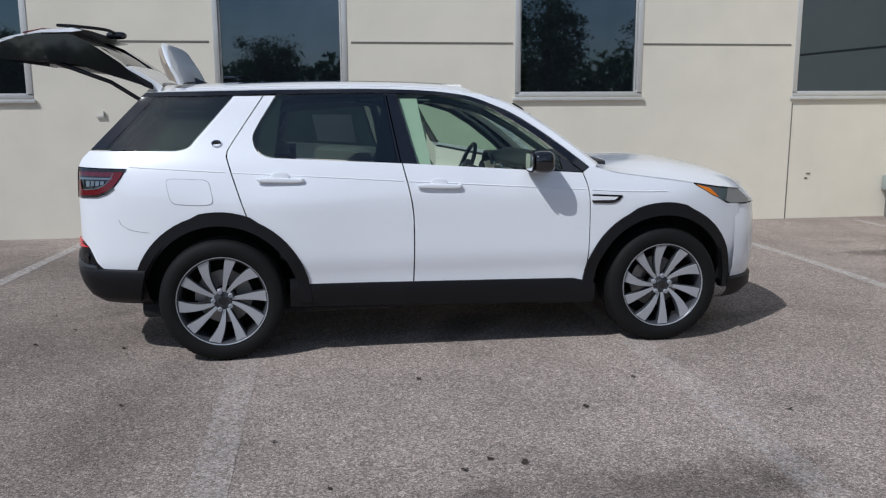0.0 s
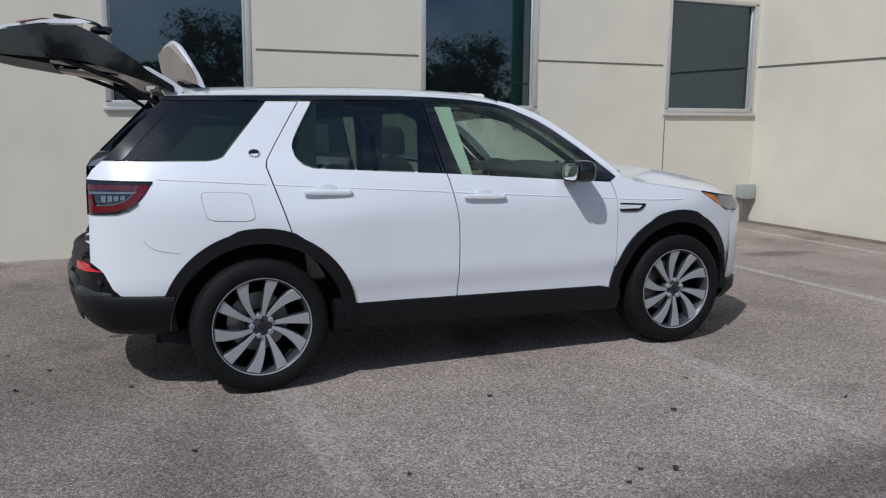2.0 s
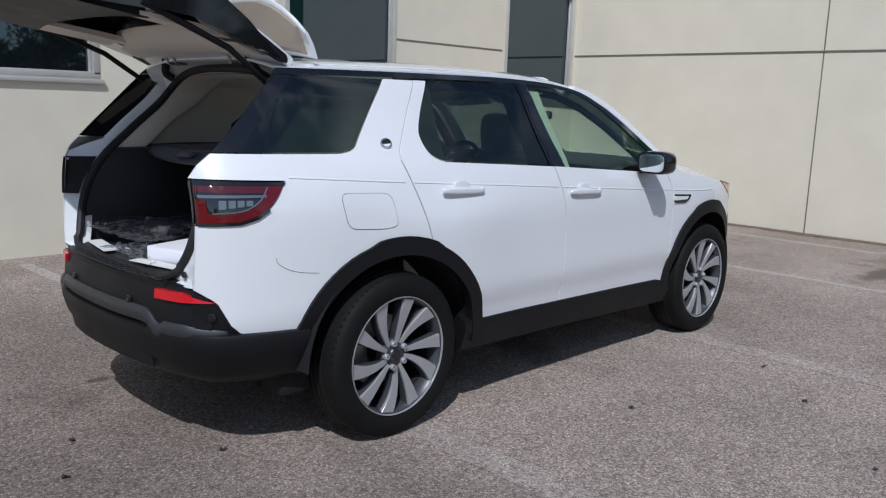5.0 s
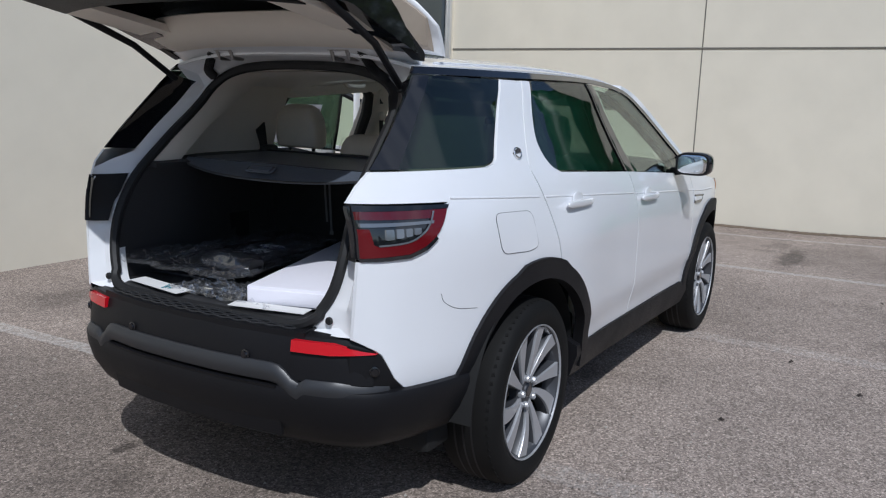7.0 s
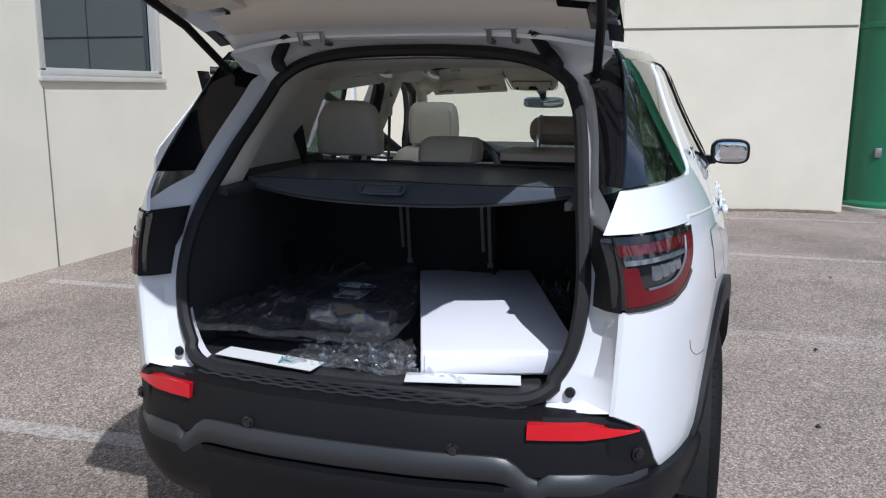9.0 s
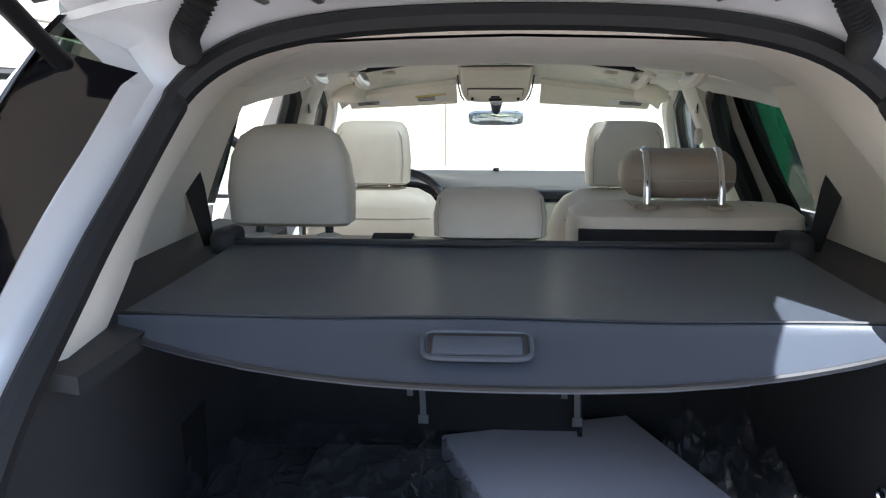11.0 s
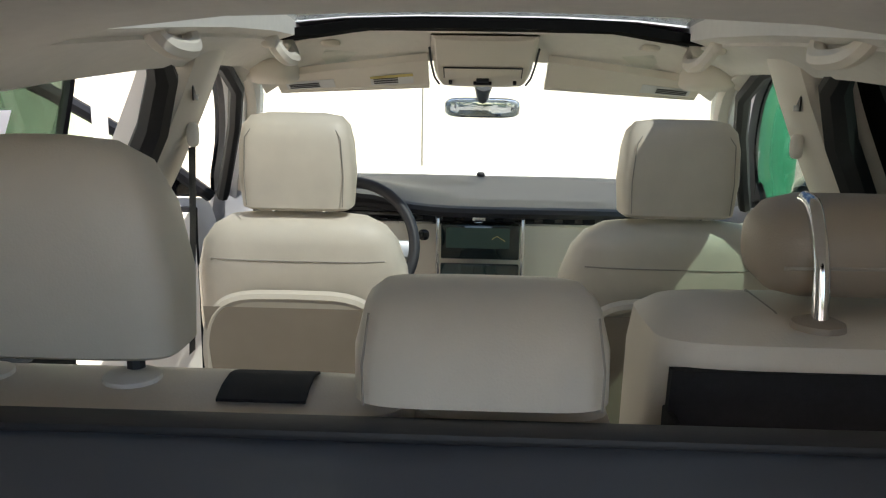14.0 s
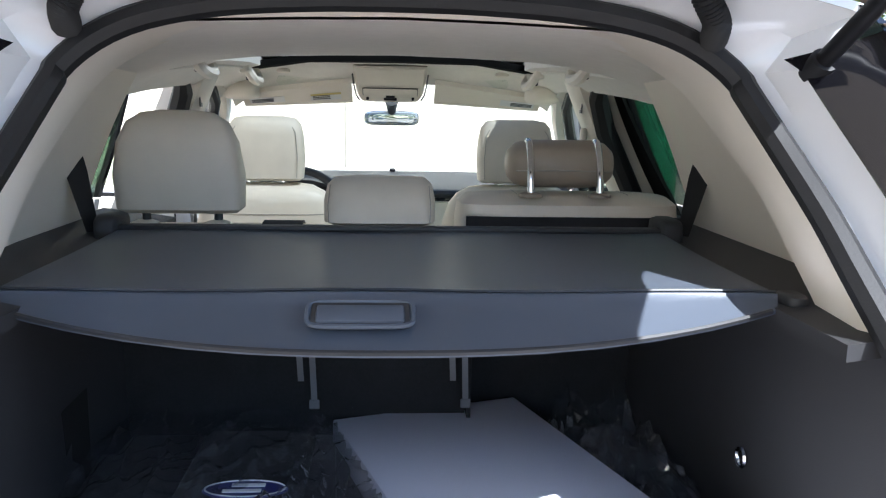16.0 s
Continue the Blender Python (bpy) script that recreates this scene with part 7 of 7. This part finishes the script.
part("card", box((0.10, 0.085, 0.002), (0, 0, 0), 0.0), M_LABEL, tag)
part("print", box((0.012, 0.03, 0.001), (0.03, -0.03, 0.0017), 0.0), M_INK, tag)
part("print", box((0.03, 0.06, 0.001), (-0.035, 0.0, 0.0017), 0.0), M_INK, tag)


def crumpled(cx, cy, lx, ly, z0, amp, seed, nx=84, ny=64, fold=9.0):
    """A crumpled sheet of thin film."""
    bm = bmesh.new()
    g = []
    for i in range(nx):
        row = []
        for j in range(ny):
            u, v = i / (nx - 1) - 0.5, j / (ny - 1) - 0.5
            p = Vector((u * fold, v * fold, seed * 3.1))
            f1 = Vector((p.x * 0.25 + p.y * 0.12, p.y * 1.5 - p.x * 0.35, p.z))
            f2 = Vector((p.x * 1.3 + p.y * 0.7, p.y * 0.22 - p.x * 0.10, p.z + 4))
            h = 0.55 * abs(noise.noise(p * 0.45)) + 1.1 * max(0, 0.20 - abs(noise.noise(f1))) + 0.9 * max(0, 0.18 - abs(noise.noise(f2))) + 0.35 * max(0, 0.2 - abs(noise.noise(p * 1.6)))
            e = 1 - max(abs(u), abs(v)) * 2
            z = z0 + amp * h * (0.35 + 0.65 * min(1, e * 4))
            w = 0.02 * noise.noise(p * 1.7 + Vector((9, 0, 0)))
            row.append(bm.verts.new((cx + u * lx + w, cy + v * ly + w * 0.7, z)))
        g.append(row)
    ca, sa = math.cos(radians(18)), math.sin(radians(18))
    for i in range(nx - 1):
        for j in range(ny - 1):
            # the film stops at the cardboard box
            dx, dy = g[i][j].co.x + 0.273, g[i][j].co.y + 0.218
            if abs(dx * ca + dy * sa) > 0.485 or abs(dy * ca - dx * sa) > 0.215:
                bm.faces.new((g[i][j], g[i + 1][j], g[i + 1][j + 1], g[i][j + 1]))
    for v in [v for v in bm.verts if not v.link_faces]:
        bm.verts.remove(v)
    return bm


for args in ((-0.26, 0.25, 1.04, 0.62, FLOOR_Z + 0.072, 0.075, 1, 110, 80), (0.10, -0.42, 0.56, 0.26, FLOOR_Z + 0.012, 0.14, 4, 50, 30), (-0.70, -0.03, 0.24, 0.52, FLOOR_Z + 0.014, 0.07, 7, 40, 70)):
    tagged(finish("plastic_bag", crumpled(*args), M_FILM, smooth=True, angle=40), "clear crumpled plastic bag in the boot", "plastic bag")
roll = thing("wrapped_roll", "grey roll wrapped in clear plastic film", "package", (-0.58, 0.10, FLOOR_Z + 0.09))
rings = []
for k, y in enumerate(np.linspace(-0.12, 0.12, 15)):
    e = 0.75 + 0.25 * math.sin(math.pi * k / 14) ** 0.5
    rings.append([(e * 0.055 * math.cos(a) * (1 + 0.10 * noise.noise(Vector((3 * math.cos(a), y * 25, 3 * math.sin(a))))), y, e * 0.04 * math.sin(a) * (1 + 0.2 * noise.noise(Vector((2 * math.cos(a), y * 30, 5))))) for a in np.linspace(0, 2 * math.pi, 22, endpoint=False)])
part("core", loft(rings), M_SATIN, roll)
part("film", loft([[(x * 1.15, y * 1.05, z * 1.18) for x, y, z in r] for r in rings], caps=False), M_FILM, roll, angle=20)
for x0, y0, rz, w, l, lb in ((-0.800, 0.255, -9, 0.066, 0.31, 1), (-0.800, -0.285, 12, 0.060, 0.29, 0)):
    pc = thing("paper_card", "white instruction card on the boot sill", "paper card", (x0, y0, FLOOR_Z + 0.021), group="paper cards")
    pc.rotation_euler = (0, radians(-2), radians(rz))
    part("card", box((w, l, 0.002), (0, 0, 0), 0.0), M_LABEL, pc)
    if lb:
        part("print", tube([(0.02, -0.03, 0.0015), (0.0, -0.045, 0.0015), (-0.025, -0.05, 0.0015), (0.0, -0.045, 0.0015), (-0.004, -0.075, 0.0015)], 0.003, 4), M_TEAL, pc)
for y in (0.168, -0.135):
    ts = thing("tether_strap", "grey tether strap hanging behind the seat", "strap", (0.088, y, 1.0), group="tether straps")
    for dy, low in ((0, -0.12), (0.026, -0.08)):
        part("webbing", loft([[(0.0, dy - 0.006, 0.19), (0.0, dy + 0.006, 0.19)], [(0.004, dy - 0.010, 0.05), (0.004, dy + 0.002, 0.05)], [(0.012, dy - 0.016, low), (0.012, dy - 0.004, low)]], closed=False), M_STRAP, ts)
    part("loop", box((0.004, 0.020, 0.018), (0.012, -0.010, -0.128), 0.001), M_STRAP, ts)
hk = thing("cargo_hook", "chrome cargo hook on the boot side", "hook", (-0.30, -0.545, 0.93))
part("ring", tube([(0.014 * math.cos(a), 0.006, 0.014 * math.sin(a)) for a in np.linspace(0, 2 * math.pi, 14, endpoint=False)], 0.004, 6, closed=True), M_CHROME, hk)


# ---- surroundings ----
def tree(name, label, h, crown_r, seed, leaf, n_clumps=60, per=46, leaf_size=0.16, bare=0.35):
    rng = random.Random(seed)
    t = thing(name, label, "tree")
    bm = bmesh.new()
    trunk = [(0.12 * math.sin(k * 1.3 + seed), 0.10 * math.cos(k * 1.7 + seed), h * 0.8 * k / 6) for k in range(7)]
    tube(trunk, [h * 0.026 * (1 - 0.11 * k) for k in range(7)], 9, bm)
    tips = []
    for k in range(11):
        a = 2.4 * k + seed
        z0 = h * (bare + 0.04 * k)
        out = crown_r * rng.uniform(0.55, 0.95) * (1 - 0.03 * k)
        base = Vector(trunk[min(6, int(z0 / (h * 0.8) * 6))])
        base.z = z0
        p1 = base + Vector((math.cos(a), math.sin(a), 0.6)) * out * 0.45
        p2 = base + Vector((math.cos(a + 0.2), math.sin(a + 0.2), 0.75)) * out
        tube([base, p1, p2], [h * 0.010, h * 0.006, h * 0.002], 6, bm)
        tips += [p1, p2, (p1 + p2) / 2]
        for e in range(2):
            b = p1 + Vector((rng.uniform(-1, 1), rng.uniform(-1, 1), rng.uniform(0, 1))) * out * 0.5
            tube([p1, b], [h * 0.004, h * 0.001], 5, bm)
            tips.append(b)
    part("trunk", bm, M_BARK, t)
    verts, faces = [], []
    for c in range(n_clumps):
        base = rng.choice(tips) + Vector((rng.gauss(0, 1), rng.gauss(0, 1), rng.gauss(0.2, 0.8))) * crown_r * 0.17
        cr = crown_r * rng.uniform(0.10, 0.22)
        for _ in range(per):
            d = Vector((rng.gauss(0, 1), rng.gauss(0, 1), rng.gauss(0, 0.75)))
            p = base + d * cr * 0.55
            s = leaf_size * rng.uniform(0.6, 1.3)
            q = Euler((rng.uniform(-1, 1), rng.uniform(-1, 1), rng.uniform(0, 6.28))).to_matrix()
            i = len(verts)
            verts += [p + q @ Vector(v) * s for v in ((-0.5, 0, 0), (0, -0.28, 0.05), (0.55, 0, 0), (0, 0.28, 0.05))]
            faces.append((i, i + 1, i + 2, i + 3))
    me = bpy.data.meshes.new("crown")
    me.from_pydata(verts, [], faces)
    me.materials.append(leaf)
    cr = new("crown", me)
    cr.parent = t
    return t


t1 = tree("tree", "tall leafy tree in fresh spring green", 9.5, 3.6, 3, M_LEAF, 110, 60, 0.20)
t1.matrix_basis = pose(16.5, -10.6, 0, 0, 0, 40)
t2 = tree("tree", "dark leafy shade tree beside the parking lot", 8.5, 3.3, 8, M_LEAFDK, 120, 60, 0.22, 0.25)
t2.matrix_basis = pose(22.5, -10.2, 0, 0, 0, 10)
for x, y, r, which, sc in ((27, -21, 80, 0, 1.1), (36, -12, 150, 1, 1.2), (38, -22, 20, 0, 1.1), (13.5, -31, 70, 1, 1.0), (22, -34, 200, 1, 0.9), (6, -33, 10, 1, 0.95),
                           (-3, -48, 120, 1, 0.85), (-11, -46, 250, 0, 0.8), (-20, -44, 30, 1, 0.85), (31, -33, 99, 0, 1.1), (-32, -30, 140, 1, 0.9), (-40, -14, 200, 0, 0.9), (-36, 2, 300, 1, 0.9)):
    src = t1 if which == 0 else t2
    c = copy_thing(src, pose(x, y, 0, 0, 0, r) @ Matrix.Diagonal((sc, sc, sc, 1)))
    c["label"] = "leafy tree at the edge of the parking lot"


def woods(name, x0, y0, x1, y1, h, n, seed):
    """A far belt of dense leaves."""
    rng = random.Random(seed)
    verts, faces = [], []
    for _ in range(n):
        t = rng.random()
        top = h * (0.72 + 0.28 * math.sin(t * 37 + seed) * math.sin(t * 13))
        p = Vector((x0 + (x1 - x0) * t + rng.gauss(0, 2.2), y0 + (y1 - y0) * t + rng.gauss(0, 2.2), top * rng.random() ** 0.7))
        s = rng.uniform(0.5, 1.1)
        q = Euler((rng.uniform(-1.2, 1.2), rng.uniform(-1.2, 1.2), rng.uniform(0, 6.28))).to_matrix()
        i = len(verts)
        verts += [p + q @ Vector(v) * s for v in ((-0.5, 0, 0), (0, -0.4, 0.1), (0.55, 0, 0), (0, 0.4, 0.1))]
        faces.append((i, i + 1, i + 2, i + 3))
    me = bpy.data.meshes.new(name)
    me.from_pydata(verts, [], faces)
    me.materials.append(M_LEAFDK)
    tagged(new(name, me), "dense far belt of dark green woodland", "woods", kind="stuff")


woods("woodland", 62, 10, 40, -48, 8.5, 7000, 1)
woods("woodland", 40, -50, -45, -64, 6.2, 9000, 2)
woods("woodland", -50, -60, -62, 40, 7.0, 5000, 5)


def parked_car(label, paint, m):
    c = thing("parked_car", label, "car", group="parked cars far off")
    prof = [(-2.25, 0.45), (-2.22, 0.85), (-1.9, 0.98), (-1.2, 1.02), (1.0, 0.98), (1.9, 0.88), (2.2, 0.72), (2.28, 0.45), (2.2, 0.26), (-2.15, 0.26)]
    prof = rounded(prof, 0.12, 3)
    part("body", loft([[(x * k, y, 0.6 + (z - 0.6) * (0.94 + 0.06 * k)) for x, z in prof] for y, k in ((-0.90, 0.955), (-0.86, 0.985), (-0.5, 1.0), (0.5, 1.0), (0.86, 0.985), (0.90, 0.955))]), paint, c)
    cab = rounded([(-1.75, 0.98), (-1.25, 1.40), (-0.5, 1.47), (0.25, 1.44), (1.05, 0.98)], 0.08, 3)
    part("windows", loft([[(x, y * (1 - 0.35 * max(0, z - 0.98)), z - 0.012) for x, z in cab] for y in (-0.84, -0.8, 0.8, 0.84)]), G_PANE, c, "dark windows")
    part("roof", loft([[(x * 0.9 - 0.12, y, 1.455 - 0.03 * (abs(x + 0.35) / 0.7) ** 2 + dz) for x, dz in ((-1.05, 0), (-0.5, 0.02), (0.1, 0.02), (0.42, 0), (0.42, -0.03), (-1.05, -0.03))] for y in (-0.66, -0.6, 0.6, 0.66)]), paint, c)
    for sx in (-1.4, 1.38):
        for s in (-1, 1):
            w = new("wheel")
            w.parent = c
            w.matrix_basis = pose(sx, s * 0.82, 0.33, 0, 0, 0 if s < 0 else 180)
            part("tyre", lathe([(0.22, -0.10), (0.31, -0.10), (0.33, -0.07), (0.33, 0.08), (0.22, 0.08)], 24), M_TYRE, w)
            part("rim", lathe([(0.0, -0.06), (0.06, -0.07), (0.19, -0.09), (0.225, -0.10), (0.225, 0.0), (0, 0.0)], 24), M_ALLOY, w)
            for k in range(5):
                a = 2 * math.pi * k / 5
                b = box((0.10, 0.03, 0.05), (0, 0, 0))
                bmesh.ops.transform(b, matrix=Matrix.Rotation(a, 4, "Y") @ Matrix.Translation((0.13, -0.078, 0)), verts=b.verts)
                part("opening", b, M_DARKMET, w)
    for s in (-1, 1):
        part("headlight", cushion((0.25, 0.3, 0.13), (2.1, s * 0.66, 0.70), 0.6, 8), M_CLEAR, c)
        part("tail_light", cushion((0.12, 0.32, 0.14), (-2.18, s * 0.66, 0.80), 0.6, 8), M_REDD, c)
    c.matrix_basis = m
    return c


parked_car("dark blue saloon car parked in the far row", M_CARDARK, pose(31.5, -16.6, 0, 0, 0, 108))
parked_car("blue-grey car parked behind the kerb", M_CARBLUE, pose(27.5, -12.2, 0, 0, 0, 112))
parked_car("red car parked in the far row", M_CARRED, pose(35.0, -22.5, 0, 0, 0, 60))
parked_car("red car parked in the far row", M_CARRED, pose(38.5, -25.0, 0, 0, 0, 60))
parked_car("dark car parked in the far row", M_CARDARK, pose(33.5, -20.0, 0, 0, 0, 100))
cone = thing("traffic_cone", "orange traffic cone on a dark rubber base", "traffic cone", (22.4, -11.9, 0))
part("cone_body", lathe([(0, 0.72), (0.03, 0.72), (0.15, 0.05), (0, 0.05)], 20, "z"), M_ORANGE, cone)
part("reflective_band", lathe([(0.066, 0.52), (0.09, 0.40), (0.086, 0.40), (0.062, 0.52)], 20, "z"), M_LABEL, cone)
part("base", box((0.36, 0.36, 0.05), (0, 0, 0.025), 0.015), M_RUBBER, cone)
kerb = finish("kerb", box((1.6, 34, 0.16), (20.2, -24.5, 0.06), 0.03), M_CONCRETE)
tagged(kerb, "pale concrete kerb of a planted island", "kerb", kind="structure")
bed = finish("planting_bed", box((1.2, 33.4, 0.10), (20.2, -24.5, 0.115), 0.03), M_DIRT)
tagged(bed, "brown mulch bed on the island", "planting bed", kind="structure")
lamp = thing("street_lamp", "tall grey parking-lot lamp post with flat head", "street lamp", (-6.5, -30, 0))
part("pole", tube([(0, 0, 0), (0, 0, 7.6)], [0.10, 0.06], 12), M_STEEL, lamp)
part("arm", tube([(-1.1, 0, 7.6), (1.1, 0, 7.6)], 0.04, 8), M_STEEL, lamp)
for s in (-1, 1):
    part("lamp_head", box((0.6, 0.35, 0.10), (s * 1.2, 0, 7.6), 0.03), M_STEEL, lamp)

# dirt along the wall foot, fallen leaves and pebbles on the asphalt
dirt = bmesh.new()
rng = random.Random(5)
for k in range(60):
    y = -2.6 + 6.9 * k / 59
    w = 0.16 + 0.10 * noise.noise(Vector((y * 1.3, 0, 0))) + 0.05 * rng.random()
    x = WX - w / 2
    b = cushion((w, 0.20, 0.03), (x, y, ground_z(x, y) + 0.004), 0.8, 4)
    join(dirt, b)
tagged(finish("dirt_strip", dirt, M_DIRT), "line of brown dirt at the foot of the wall", "dirt", kind="stuff")
LEAVES = [(2.312, -1.599), (1.111, -1.444), (-0.666, -0.566), (-1.10, -0.062), (1.30, -2.528), (1.431, -2.588), (1.16, -2.62), (0.60, -2.70), (2.9, -2.2), (-1.35, 0.35), (-1.25, -0.4), (-1.45, 0.9), (3.6, -1.2), (4.4, -2.0), (0.35, -2.2), (5.9, 0.9), (6.4, 1.8), (1.9, -2.0), (-0.45, -1.6), (-1.7, -0.9)]
for k, (x, y) in enumerate(LEAVES):
    rg = random.Random(k)
    bm = bmesh.new()
    n = 7
    c = bm.verts.new((0, 0, 0.006))
    ring = []
    for i in range(n):
        a = 2 * math.pi * i / n
        r = rg.uniform(0.006, 0.019)
        ring.append(bm.verts.new((r * math.cos(a) * 1.3, r * math.sin(a), rg.uniform(0.001, 0.016))))
    for i in range(n):
        bm.faces.new((c, ring[i], ring[(i + 1) % n]))
    ob = finish("fallen_leaf", bm, M_LEAFD)
    ob.location = (x, y, ground_z(x, y) + 0.001)
    tagged(ob, "small dark dry leaf lying on the asphalt", "leaf", group="fallen leaves")
rng = random.Random(11)
verts, faces = [], []
for _ in range(900):
    x, y = rng.uniform(-3.2, 7.5), rng.uniform(-3.5, 3.9)
    s = rng.uniform(0.002, 0.006)
    i = len(verts)
    z = ground_z(x, y) + 0.001
    verts += [(x - s, y - s * .6, z), (x + s, y - s, z), (x + s * .7, y + s, z), (x - s, y + s * .8, z), (x, y, z + s * 1.2)]
    faces += [(i, i + 1, i + 4), (i + 1, i + 2, i + 4), (i + 2, i + 3, i + 4), (i + 3, i, i + 4)]
me = bpy.data.meshes.new("pebbles")
me.from_pydata(verts, [], faces)
me.materials.append(M_CONCRETE)
tagged(new("pebbles", me), "loose pale grit scattered on the asphalt", "grit", kind="stuff")
